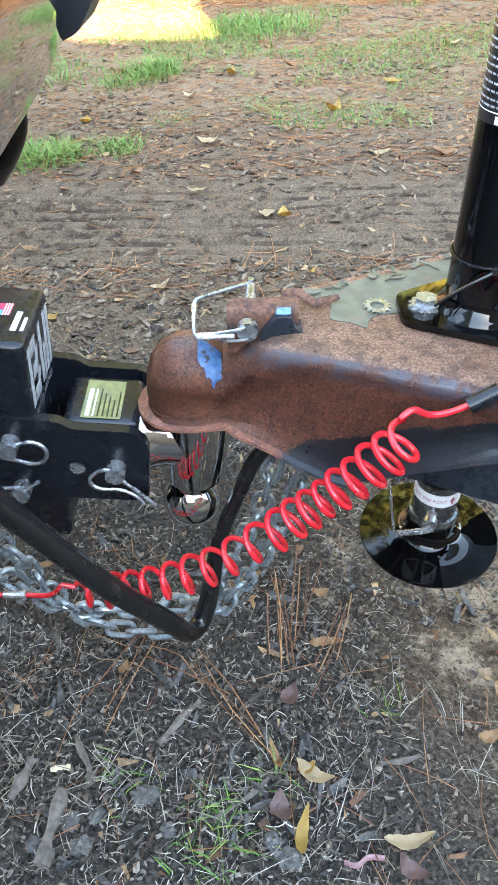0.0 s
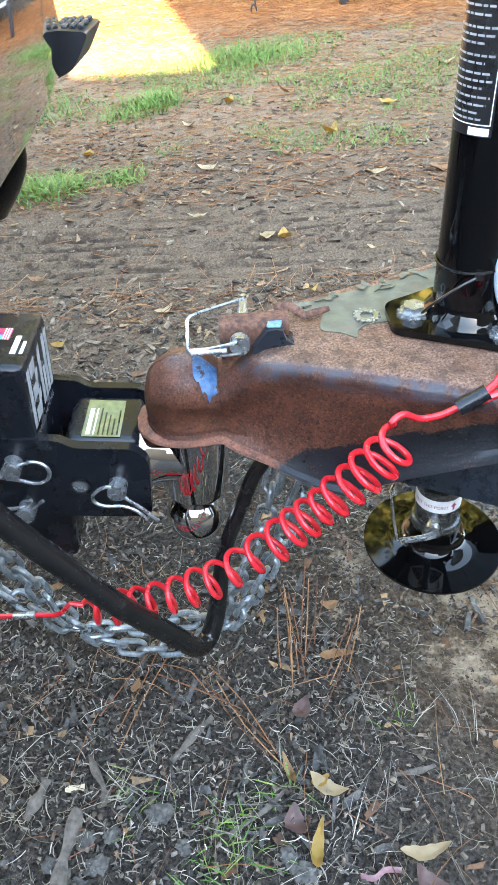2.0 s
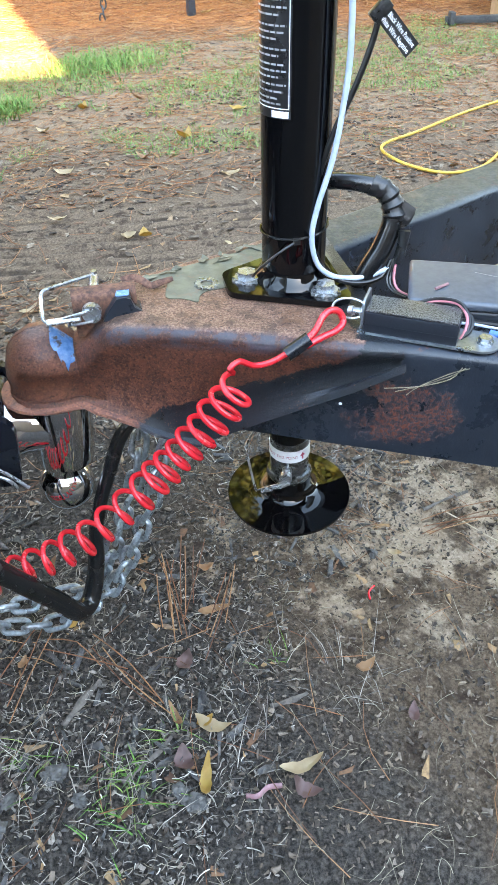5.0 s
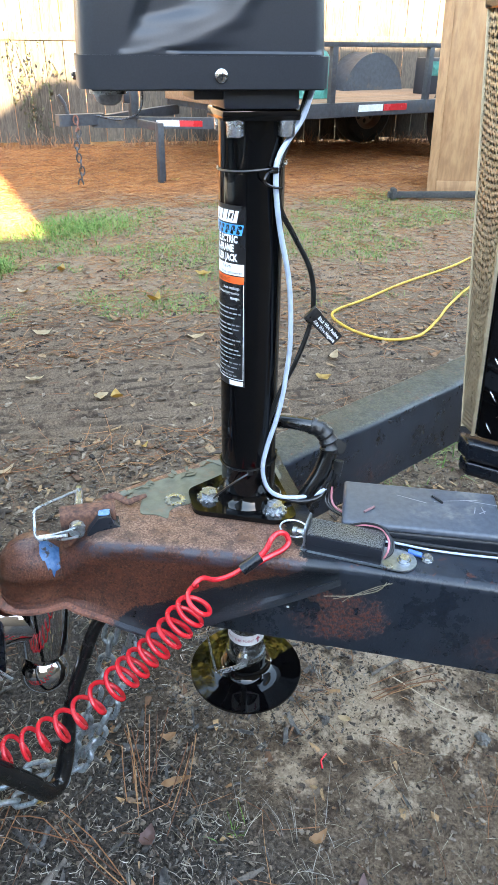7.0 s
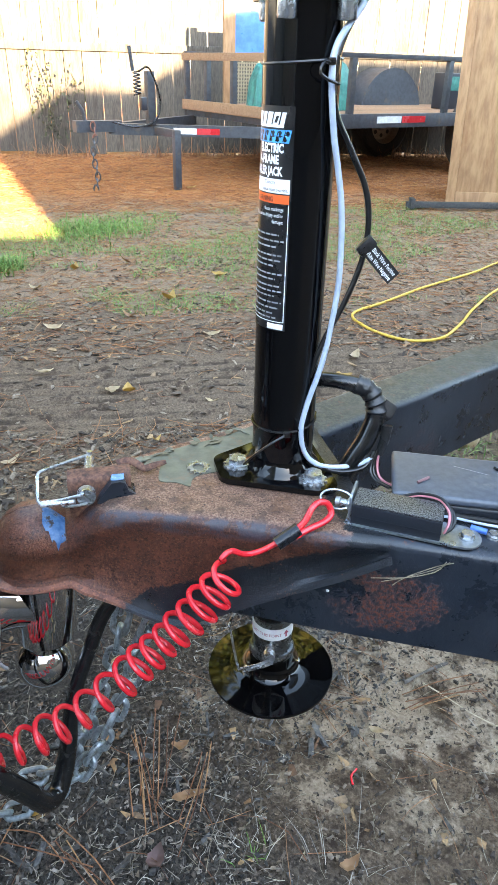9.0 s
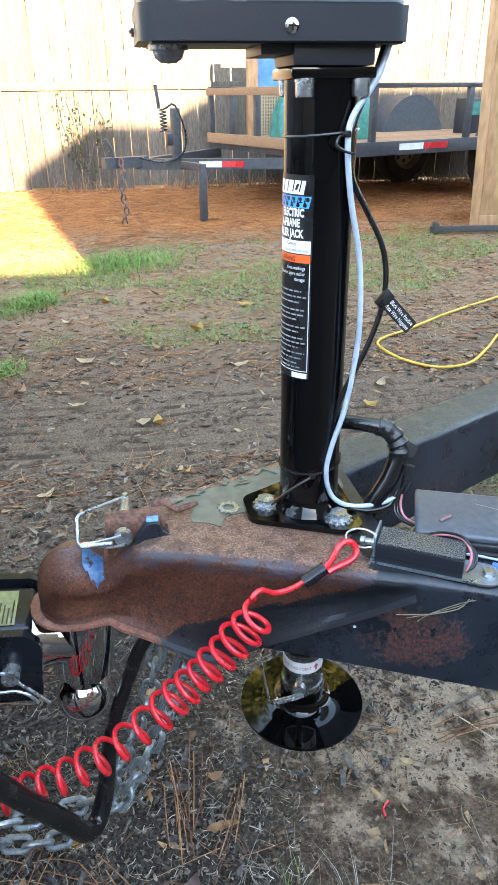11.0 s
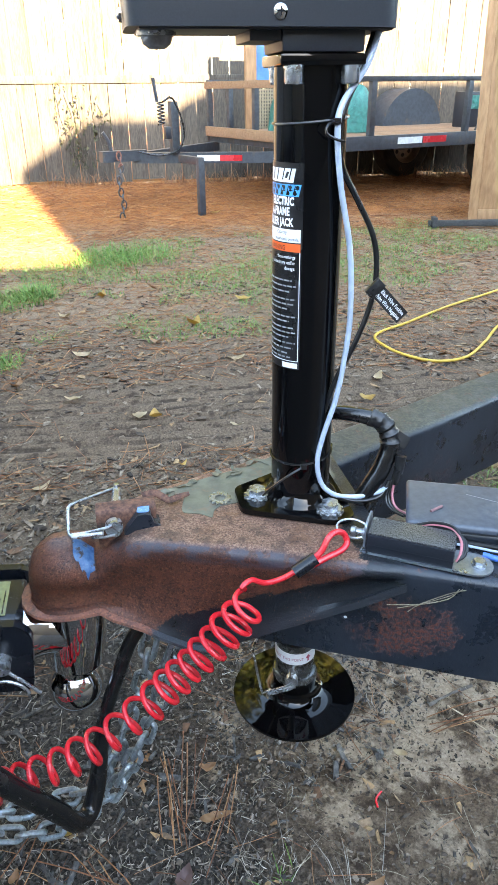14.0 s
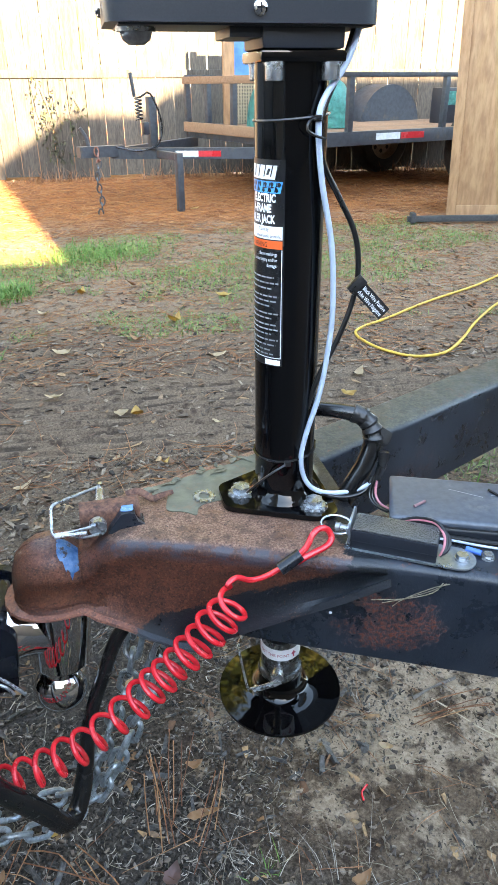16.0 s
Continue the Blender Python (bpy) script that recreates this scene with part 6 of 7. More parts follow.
def tongue_box():
    t = thing("tongue_toolbox", pose(0.558, 0.606, 0.44), "black diamond-plate tongue box with tan perforated side", "toolbox")
    body = part("body", box(0.004, 0.40, 0.0, 0.150, 0.05, 0.575, 0.006), M["gloss_black"], t)
    part("base_rail", join(box(-0.010, 0.41, -0.014, 0.10, 0.018, 0.046, 0.006, 3), box(-0.006, 0.41, -0.010, 0.10, -0.008, 0.014, 0.006, 3)), M["satin_black"], t, "black base rail")
    part("bottom_tray", box(0.05, 0.38, 0.012, 0.13, -0.05, -0.006, 0.012), M["satin_black"], t)
    # raised tread bars on the near face
    rnd = random.Random(2)
    me = None
    for i in range(13):
        for j in range(21):
            x, z = 0.014 + i * 0.022 + (0.011 if j % 2 else 0), 0.066 + j * 0.0225
            if x > 0.30:
                continue
            m = pose(x, -0.0005, z, 90, 0, 0) @ pose(0, 0, 0, 0, 0, 35 if (i + j) % 2 else -55)
            if me is None:
                bm = bmesh.new()
                pts = [(-0.0095, 0, 0), (0, -0.0011, 0), (0.0095, 0, 0), (0, 0.0011, 0), (0, 0, 0.0016)]
                v = [bm.verts.new(p) for p in pts]
                for a in range(4):
                    bm.faces.new((v[a], v[(a + 1) % 4], v[4]))
                bm.faces.new(v[:4][::-1])
                ob = part("tread_bar", bm, M["bright_zinc"], body, smooth=False)
                me = ob.data
            else:
                ob = new("tread_bar", me)
                ob.parent = body
            ob.matrix_local = m
    # perforated tan panel: a lattice of strips over the dark body
    panel = part("perforated_panel", box(0.001, 0.0035, 0.004, 0.150, 0.055, 0.546), M["tyre"], t, "tan perforated metal side panel", False)

    def strip(a, b, w):
        bm = bmesh.new()
        d = (Vector(b) - Vector(a)).normalized()
        s = Vector((0, -d.z, d.y)) * w
        lo = [Vector(a) - s, Vector(a) + s, Vector(b) + s, Vector(b) - s]
        vs = [bm.verts.new(p) for p in lo] + [bm.verts.new(p + Vector((-0.0015, 0, 0))) for p in lo]
        for f in ((0, 1, 2, 3), (4, 7, 6, 5), (0, 4, 5, 1), (1, 5, 6, 2), (2, 6, 7, 3), (3, 7, 4, 0)):
            bm.faces.new([vs[i] for i in f])
        part("strip", bm, M["mesh_brass"], panel, smooth=False)
    y0, y1, z0, z1 = 0.004, 0.150, 0.055, 0.546
    pitch = 0.016
    k = -int((y1 - y0) / pitch) - 1
    while k * pitch < (z1 - z0):
        for sg in (1, -1):
            zs = z0 + k * pitch
            a = (0.0, y0 if sg > 0 else y1, zs)
            b = (0.0, y1 if sg > 0 else y0, zs + (y1 - y0))
            # clip to the panel
            pa, pb = Vector(a), Vector(b)
            d = pb - pa
            t0 = max(0.0, (z0 - pa.z) / d.z)
            t1 = min(1.0, (z1 - pa.z) / d.z)
            if t1 > t0 + 0.02:
                strip(pa + d * t0, pa + d * t1, 0.0022)
        k += 1
    part("corner_strip", box(-0.002, 0.002, -0.002, 0.003, 0.05, 0.56, 0.0008), M["mesh_brass"], t)
    part("edge_strip", box(-0.003, 0.003, 0.148, 0.154, 0.05, 0.56, 0.001), M["trimwood"], t, "pale edge strip")
    tp = part("top_rail", box(-0.006, 0.41, -0.006, 0.156, 0.545, 0.580, 0.004), M["gloss_black"], t)
    for y in (0.02, 0.05, 0.085, 0.12):
        part("rivet", moved(lathe([(0, 0.003), (0.003, 0.0022), (0.0042, 0)], 14, False), pose(-0.006, y, 0.562, 0, -90, 0)), M["gloss_black"], tp)
    lean_in(t)
    return t


M["trimwood"] = mat("pale_edge_trim", (0.30, 0.23, 0.14), (0.40, 0.31, 0.20), 30, 0.6, bumpy=0.1)
tongue_box()


# ---------------------------------------------------------------- the yard beyond
def utility_trailer():
    # frame: front near corner at the origin, x back along the trailer, y to its far side
    h = math.degrees(math.atan2(0.36, 0.93))
    t = thing("utility_trailer", pose(1.52, 5.50, 0, 0, 0, h), "grey steel utility trailer with plank deck and low rails", "utility trailer")
    W, L, Z = 1.85, 3.2, 0.49
    S = M["trailer_steel"]
    part("side_beam", box(0, L, 0, 0.05, Z - 0.06, Z + 0.045, 0.004), S, t)
    part("side_beam", box(0, L, W - 0.05, W, Z - 0.06, Z + 0.045, 0.004), S, t)
    part("front_beam", box(-0.004, 0.05, 0.052, W - 0.052, Z - 0.06, Z + 0.04, 0.004), S, t)
    for k in range(11):
        part("deck_plank", box(0.055, L - 0.05, 0.06 + k * 0.158, 0.06 + k * 0.158 + 0.150, Z + 0.002 + 0.003 * (k % 2), Z + 0.036, 0.003, 1), M["deckwood"], t)
    for y in (0.004, W - 0.044):
        part("top_rail", box(0, L, y, y + 0.04, 0.925, 0.960, 0.003), S, t)
        for x in (0.0, 0.50, 1.55, 2.4, 3.1):
            part("post", box(x, x + 0.05, y - 0.002, y + 0.042, Z + 0.04, 0.926, 0.003), S, t)
    for y in (0.45, 0.95, 1.4):
        part("post", box(0.0, 0.045, y, y + 0.05, Z + 0.04, 0.926, 0.003), S, t)
    part("front_board", box(-0.03, -0.004, 0.02, W - 0.02, 0.885, 0.945, 0.003), M["deckwood"], t, "wooden board along the front rail")
    part("front_board", box(-0.03, -0.004, 0.02, W - 0.02, Z - 0.01, Z + 0.075, 0.003), M["deckwood"], t, "wooden board along the front sill")
    # A-frame tongue
    def beam(a, b, w, z0, z1, nm):
        a, b = Vector(a), Vector(b)
        n = Vector((-(b - a).y, (b - a).x)).normalized() * w
        part(nm, prism([tuple(a - n), tuple(b - n), tuple(b + n), tuple(a + n)], z0, z1), S, t)
    tip = (-1.12, W / 2)
    T = 0.44
    beam((0.02, 0.15), tip, 0.03, T - 0.085, T - 0.005, "tongue_arm")
    beam((0.02, W - 0.15), tip, 0.03, T - 0.085, T - 0.005, "tongue_arm")
    beam((-1.05, W / 2), (-1.42, W / 2), 0.045, T - 0.065, T + 0.015, "coupler")
    part("coupler_lever", tube([(-1.33, W / 2, T + 0.01), (-1.35, W / 2, T + 0.09), (-1.39, W / 2, T + 0.15)], 0.014, 8), S, t)
    part("jack_leg", box(-0.86, -0.81, 0.34, 0.39, 0.0, T - 0.02, 0.004), S, t)
    part("leg_bracket", box(-0.855, -0.815, 0.392, 0.72, T - 0.075, T - 0.02, 0.004), S, t)
    part("winch_post", box(-0.90, -0.84, 0.70, 0.76, T - 0.01, 0.80, 0.004), S, t)
    part("coiled_lead", tube([(-1.02 + 0.025 * math.cos(k * 0.9), 0.62 + 0.025 * math.sin(k * 0.9), 0.80 - 0.0035 * k) for k in range(46)], 0.006, 6), M["black_wire"], t)
    part("plug", box(-1.00, -0.95, 0.60, 0.65, 0.54, 0.63, 0.01), M["plastic"], t)
    part("crank", tube([(-1.05, 0.62, 0.80), (-1.07, 0.62, 0.96)], 0.014, 8), S, t)
    part("lead", tube(spline([(-1.0, 0.62, 0.80), (-0.90, 0.66, 0.82), (-0.82, 0.66, 0.62), (-0.86, 0.66, 0.47), (-1.0, 0.72, 0.42), (-1.15, 0.82, 0.45)], 0.03), 0.008, 6), M["black_wire"], t)
    # reflectors
    for x0, m in ((-0.705, "refl_white"), (-0.525, "refl_red")):
        a, b = Vector((0.02, 0.15)), Vector(tip)
        d = (b - a).normalized()
        n = Vector((d.y, -d.x))
        if n.y > 0:
            n = -n
        c = a + d * (-x0) + n * 0.031
        e = c + d * 0.18
        bm = prism([tuple(c), tuple(e), tuple(e + n * 0.003), tuple(c + n * 0.003)], T - 0.068, T - 0.025)
        part("reflector", bm, M[m], t, "reflective tape strip", False)
    for x0, m in ((0.80, "refl_white"), (1.075, "refl_red")):
        part("reflector", box(x0, x0 + 0.265, -0.004, -0.001, Z - 0.025, Z + 0.025), M[m], t, "reflective tape strip")
    # wheels
    WX = 2.2
    for y in (0.16, W - 0.34):
        tyre = lathe([(0.20, -0.10), (0.30, -0.105), (0.335, -0.08), (0.345, 0.0), (0.335, 0.08), (0.30, 0.105), (0.20, 0.10)], 40, False)
        w = part("wheel", moved(tyre, pose(WX, y, 0.345, 90, 0, 0)), M["tyre"], t, "black tyre")
        rim = lathe([(0.0, 0.05), (0.06, 0.055), (0.08, 0.035), (0.16, 0.03), (0.185, 0.085), (0.202, 0.095), (0.202, -0.095), (0, -0.095)], 32, False)
        part("rim", moved(rim, pose(WX, y, 0.345, 90, 0, 0)), M["rim"], w, "dull steel rim")
        for k in range(8):
            a = 2 * math.pi * k / 8
            part("rim_hole", moved(lathe([(0, 0.036), (0.022, 0.034)], 12, False), pose(WX, y, 0.345, 90, 0, 0) @ pose(0.12 * math.cos(a), 0.12 * math.sin(a), 0.0)), M["tyre"], w)
    fen = lathe([(0.40, -0.02), (0.41, -0.02), (0.41, 0.28), (0.40, 0.28)], 48, False)
    for v in list(fen.verts):
        if v.co.y < -0.02:
            v.co.y = -0.02
    part("fender", join(moved(fen, pose(WX, W - 0.20, 0.46, 90, 0, 0)), moved(prism([(0.405 * math.cos(math.pi * k / 20), 0.405 * math.sin(math.pi * k / 20)) for k in range(21)], 0.272, 0.276), pose(WX, W - 0.20, 0.46, 90, 0, 0))), S, t)
    return t


utility_trailer()


def blob(name, m, sx, sy, sz, material, label, cat, rough=0.25, seed=1):
    bm = bmesh.new()
    bmesh.ops.create_icosphere(bm, subdivisions=4, radius=1.0)
    for v in bm.verts:
        k = 1 + rough * noise.noise(v.co * 2.1 + Vector((seed, 0, 0))) + 0.5 * rough * noise.noise(v.co * 5 + Vector((0, seed, 0)))
        v.co = Vector((v.co.x * sx * k, v.co.y * sy * k, max(v.co.z, -0.75) * sz * k))
    ob = part(name, bm, material)
    ob.matrix_world = m
    return tagged(ob, label, cat)


def tarp(m, sx, sy, h, seed, label):
    """A sheet thrown over a load: folds hang down its sides to the deck."""
    bm = bmesh.new()
    rings = []
    for j in range(15):
        v = j / 14
        ring = []
        for i in range(48):
            a = 2 * math.pi * i / 48
            fold = 1 + (0.20 * noise.noise((math.cos(a) * 2.2 + seed, math.sin(a) * 2.2, v)) + 0.07 * math.sin(9 * a + seed) * v)
            rad = (math.sin(math.pi / 2 * min(1.0, v * 1.6)) ** 0.8) * (0.85 + 0.22 * v) * fold
            z = h * (1 - max(0.0, v - 0.25) / 0.75) * (1 + 0.10 * noise.noise((math.cos(a) * 1.5, math.sin(a) * 1.5 + seed, 3)))
            ring.append(bm.verts.new((sx * rad * math.cos(a), sy * rad * math.sin(a), max(z, 0.002))))
        rings.append(ring)
    for a, b in zip(rings, rings[1:]):
        for i in range(48):
            bm.faces.new((a[i], a[(i + 1) % 48], b[(i + 1) % 48], b[i]))
    bm.faces.new(rings[0])
    ob = part("tarpaulin", bm, M["green_tarp"])
    ob.matrix_world = m
    return tagged(ob, label, "tarpaulin")


tarp(pose(1.52, 6.62, 0.53), 0.16, 0.14, 0.34, 3, "crumpled green tarpaulin bundle on the trailer deck")
tarp(pose(2.02, 6.42, 0.53), 0.21, 0.15, 0.36, 7, "green tarpaulin draped over a load on the deck")


def deck_load():
    p = thing("plywood_crate", pose(1.25, 6.85, 0.528), "tall wooden frame with blue sheet standing on the trailer", "crate")
    part("upright", box(-0.08, 0.02, -0.04, 0.04, 0, 1.0, 0.004), M["ply"], p)
    part("upright", box(0.42, 0.50, -0.04, 0.04, 0, 1.0, 0.004), M["ply"], p)
    part("crosspiece", box(0.022, 0.418, -0.03, 0.03, 0.36, 0.42, 0.003), M["ply"], p)
    part("blue_sheet", box(0.022, 0.418, -0.012, 0.004, 0.424, 0.98, 0.002), M["blue_sheet"], p, "blue plastic sheet")
    # woven panel below
    b = join(*[box(0.03 + i * 0.024, 0.042 + i * 0.024, -0.01, -0.004, 0.02, 0.355) for i in range(16)], *[box(0.024, 0.416, -0.016, -0.0105, 0.03 + i * 0.028, 0.042 + i * 0.028) for i in range(12)])
    part("lattice", b, M["mesh_brass"], p, "tan woven lattice", False)
    g = thing("green_case", pose(3.42, 6.98, 0.528, 0, 0, 20), "small green-fronted box on the trailer deck", "box")
    part("case", box(-0.13, 0.13, -0.08, 0.08, 0, 0.31, 0.01), M["plastic"], g)
    part("front", box(-0.10, 0.10, -0.084, -0.081, 0.16, 0.28), M["green_tarp"], g, "green front panel", False)


deck_load()


def plywood_box():
    t = thing("plywood_cabinet", pose(2.49, 4.79, 0, 0, -2, -26), "tall raw plywood box standing in the yard", "plywood box")
    part("front_panel", box(0, 1.2, 0, 0.02, 0.0, 1.82, 0.003), M["ply"], t)
    part("side_panel", box(0, 0.02, 0.022, 0.7, 0.0, 1.82, 0.003), M["ply"], t)
    part("edge_batten", box(-0.012, 0.05, -0.014, -0.001, 0.0, 1.82, 0.003), M["ply"], t)
    part("bottom_batten", box(0.052, 1.2, -0.014, -0.001, 0.0, 0.09, 0.003), M["ply"], t)
    part("top_panel", box(-0.01, 1.21, -0.014, 0.71, 1.82, 1.84, 0.002), M["ply"], t)


plywood_box()

ob, _ = simple_cord("extension_cord", "yellow extension cord lying in a loop on soil", "cord", [(2.6, 3.45, 0.008), (2.1, 3.20, 0.009), (1.76, 2.95, 0.010), (1.42, 2.74, 0.010), (1.16, 2.55, 0.010), (1.02, 2.46, 0.010), (0.965, 2.38, 0.012), (0.975, 2.27, 0.011), (1.02, 2.17, 0.010), (1.10, 2.10, 0.010), (1.22, 2.12, 0.010), (1.36, 2.26, 0.010), (1.50, 2.43, 0.010), (1.75, 2.68, 0.010), (2.2, 3.0, 0.010)], 0.0055, "yellow_cord", 10, 0.02)
st = thing("fallen_pole", pose(2.10, 4.61, 0.02, 0, 0, -8), "dark weathered pole lying on the ground", "pole")
part("pole", box(0, 1.3, -0.02, 0.02, -0.005, 0.035, 0.006), M["tyre"], st)
part("peg", box(0.02, 0.05, -0.045, 0.03, -0.01, 0.06, 0.004), M["tyre"], st)
gb = blob("garden_ball", pose(0.93, 1.37, 0.03), 0.035, 0.035, 0.035, LEAF["tan"], "pale green weathered ball lying in grass", "ball", 0.05, 2)
hc = thing("hanging_chain", pose(0.03, 5.48, 0.0), "rusty chain hanging from trailer tongue to ground", "chain")
for k in range(11):
    part("link", moved(tube([(0.018 * math.cos(a), 0, 0.032 * math.sin(a)) for a in [2 * math.pi * i / 14 for i in range(14)]], 0.006, 6, closed=True), pose(-0.03 + 0.012 * math.sin(k), 0.35 - 0.032 * k, 0.42 - 0.041 * k, 0, 0, 90 * (k % 2))), M["rust"], hc)


# ---------------------------------------------------------------- loose ground cover
RNG = np.random.default_rng(12)


def rot_mats(n, tilt):
    yaw = RNG.uniform(0, 2 * np.pi, n)
    tx, ty = RNG.normal(0, tilt, n), RNG.normal(0, tilt, n)
    cz, sz = np.cos(yaw), np.sin(yaw)
    cx, sx, cy, sy = np.cos(tx), np.sin(tx), np.cos(ty), np.sin(ty)
    Rz = np.zeros((n, 3, 3)); Rz[:, 0, 0] = cz; Rz[:, 0, 1] = -sz; Rz[:, 1, 0] = sz; Rz[:, 1, 1] = cz; Rz[:, 2, 2] = 1
    Rx = np.zeros((n, 3, 3)); Rx[:, 0, 0] = 1; Rx[:, 1, 1] = cx; Rx[:, 1, 2] = -sx; Rx[:, 2, 1] = sx; Rx[:, 2, 2] = cx
    Ry = np.zeros((n, 3, 3)); Ry[:, 0, 0] = cy; Ry[:, 0, 2] = sy; Ry[:, 1, 1] = 1; Ry[:, 2, 0] = -sy; Ry[:, 2, 2] = cy
    return Rz @ Rx @ Ry


def heights(P):
    return np.array([lumps(x, y) for x, y in P])


def strewn(P, ln, wd, th, tilt, lift=0.5):
    """Splintery bits: boxes with pinched, skewed ends."""
    n = len(P)
    c = np.array([(-1, -1, -1), (1, -1, -1), (1, 1, -1), (-1, 1, -1), (-1, -1, 1), (1, -1, 1), (1, 1, 1), (-1, 1, 1)], float) / 2
    V = np.repeat(c[None], n, 0)
    V = V + RNG.uniform(-0.24, 0.24, V.shape)
    pinch = RNG.uniform(0.15, 1.1, (n, 2))
    V[:, (0, 3, 4, 7), 1] *= pinch[:, :1]
    V[:, (1, 2, 5, 6), 1] *= pinch[:, 1:]
    V[:, (1, 2, 5, 6), 2] *= pinch[:, :1]
    V[:, :, 0] *= ln[:, None]
    V[:, :, 1] *= wd[:, None]
    V[:, :, 2] *= th[:, None]
    V = np.einsum("nij,nkj->nki", rot_mats(n, tilt), V)
    V[:, :, :2] += P[:, None, :]
    V[:, :, 2] += (heights(P) + th * lift + RNG.uniform(0, 0.004, n))[:, None]
    f = np.array([(0, 3, 2, 1), (4, 5, 6, 7), (0, 1, 5, 4), (1, 2, 6, 5), (2, 3, 7, 6), (3, 0, 4, 7)])
    F = (np.arange(n)[:, None, None] * 8 + f[None]).reshape(-1, 4)
    return V.reshape(-1, 3), F


def straws(P, ln, r, bend, rise=0.15):
    """Thin three-sided straws in three pieces."""
    n = len(P)
    s = np.linspace(-0.5, 0.5, 4)
    V = np.zeros((n, 4, 3, 3))
    curve = RNG.normal(0, bend, n)
    for k in range(4):
        for j in range(3):
            a = 2 * np.pi * j / 3
            tap = 1 - 0.5 * (k / 3)
            V[:, k, j, 0] = s[k] * ln
            V[:, k, j, 1] = curve * ln * (4 * s[k] ** 2) + np.cos(a) * r * tap
            V[:, k, j, 2] = np.sin(a) * r * tap
    R = rot_mats(n, rise)
    V = np.einsum("nij,nkmj->nkmi", R, V)
    V[..., 0] += P[:, 0, None, None]
    V[..., 1] += P[:, 1, None, None]
    V[..., 2] += (heights(P) + RNG.uniform(0.004, 0.010, n))[:, None, None]
    F = []
    for k in range(3):
        for j in range(3):
            F.append((k * 3 + j, k * 3 + (j + 1) % 3, (k + 1) * 3 + (j + 1) % 3, (k + 1) * 3 + j))
    F = (np.arange(n)[:, None, None] * 12 + np.array(F)[None]).reshape(-1, 4)
    return V.reshape(-1, 3), F


def blades(P, ln, w, lean):
    """Grass blades: narrow strips that bow over."""
    n = len(P)
    yaw = RNG.uniform(0, 2 * np.pi, n)
    d = np.stack([np.cos(yaw), np.sin(yaw)], 1)
    q = np.stack([-np.sin(yaw), np.cos(yaw)], 1)
    bow = np.abs(RNG.normal(lean, 0.3, n))
    V = np.zeros((n, 7, 3))
    h0 = heights(P)
    idx = 0
    for k, t in enumerate((0.0, 0.4, 0.75, 1.0)):
        out = (bow * t ** 1.7 * ln)[:, None] * d
        z = h0 + ln * t * (1 - 0.45 * np.minimum(bow, 1.4) * t) - 0.004
        ww = w * (1 - t ** 2)
        if k < 3:
            for sgn in (-1, 1):
                V[:, idx, :2] = P + out + sgn * ww[:, None] * q
                V[:, idx, 2] = z
                idx += 1
        else:
            V[:, idx, :2] = P + out
            V[:, idx, 2] = z
    f4 = np.array([(0, 1, 3, 2), (2, 3, 5, 4)])
    F = [tuple(r) for r in (np.arange(n)[:, None, None] * 7 + f4[None]).reshape(-1, 4)]
    F += [tuple(r) for r in (np.arange(n)[:, None] * 7 + np.array((4, 5, 6))[None])]
    return V.reshape(-1, 3), F


def spread(n, x0, x1, y0, y1):
    return np.stack([RNG.uniform(x0, x1, n), RNG.uniform(y0, y1, n)], 1)


def spare_tread(P):
    """Thin out what lies on the tyre tread rows."""
    return P[RNG.uniform(0, 1, len(P)) < np.where(np.abs(P[:, 1] - 1.83) < 0.26, 0.14, 1.0)]


def patchy(P, scale, seed):
    return np.array([noise.noise((x * scale, y * scale, seed)) for x, y in P])


def put(name, VF, material, label, cat):
    V, F = VF
    return raw(name, V.tolist(), [tuple(int(i) for i in f) for f in F], material, label, cat)


# dark bark chips close by
M["darkbits"] = island_mat("trodden_bark_bits", [(0.024, 0.017, 0.013), (0.055, 0.038, 0.027), (0.10, 0.070, 0.048), (0.15, 0.105, 0.072), (0.20, 0.145, 0.100), (0.26, 0.195, 0.14)])
P = spread(72000, -0.75, 1.15, 0.12, 1.55)
w = patchy(P, 2.2, 0.0)
g = np.maximum((P[:, 1] - 0.62 + 0.45 * w) / 0.6, (P[:, 0] + 0.5 * (0.3 - P[:, 1]) - 0.10 + 0.16 * w) / 0.16)
P = P[RNG.uniform(0, 1, len(P)) < np.clip(1.25 - np.clip(g, 0, 1) * 1.25, 0.015, 1)]
n = len(P)
k = RNG.uniform(0, 1, n) ** 2.0
put("bark_mulch", strewn(P, 0.0022 + 0.0052 * k, 0.0014 + 0.0026 * k, 0.0012 + 0.0024 * k, 0.6), M["chips"], "dark shredded bark mulch crumbs scattered over soil", "mulch")
Q = P[RNG.uniform(0, 1, n) < 0.045]
k = RNG.uniform(0, 1, len(Q)) ** 2.2
put("bark_mulch", strewn(Q, 0.008 + 0.022 * k, 0.0035 + 0.0060 * k, 0.0030 + 0.0045 * k, 0.38), M["chunks"], "blackened bark chunks lying in the mulch", "mulch")
# thin pale fibres torn from the bark
P = P[RNG.uniform(0, 1, len(P)) < 0.36]
put("bark_fibre", straws(P, 0.005 + 0.020 * RNG.uniform(0, 1, len(P)) ** 2.4, RNG.uniform(0.0003, 0.0010, len(P)), 0.16, 0.36), M["fibre"], "thin pale shredded bark fibres among the mulch", "mulch")
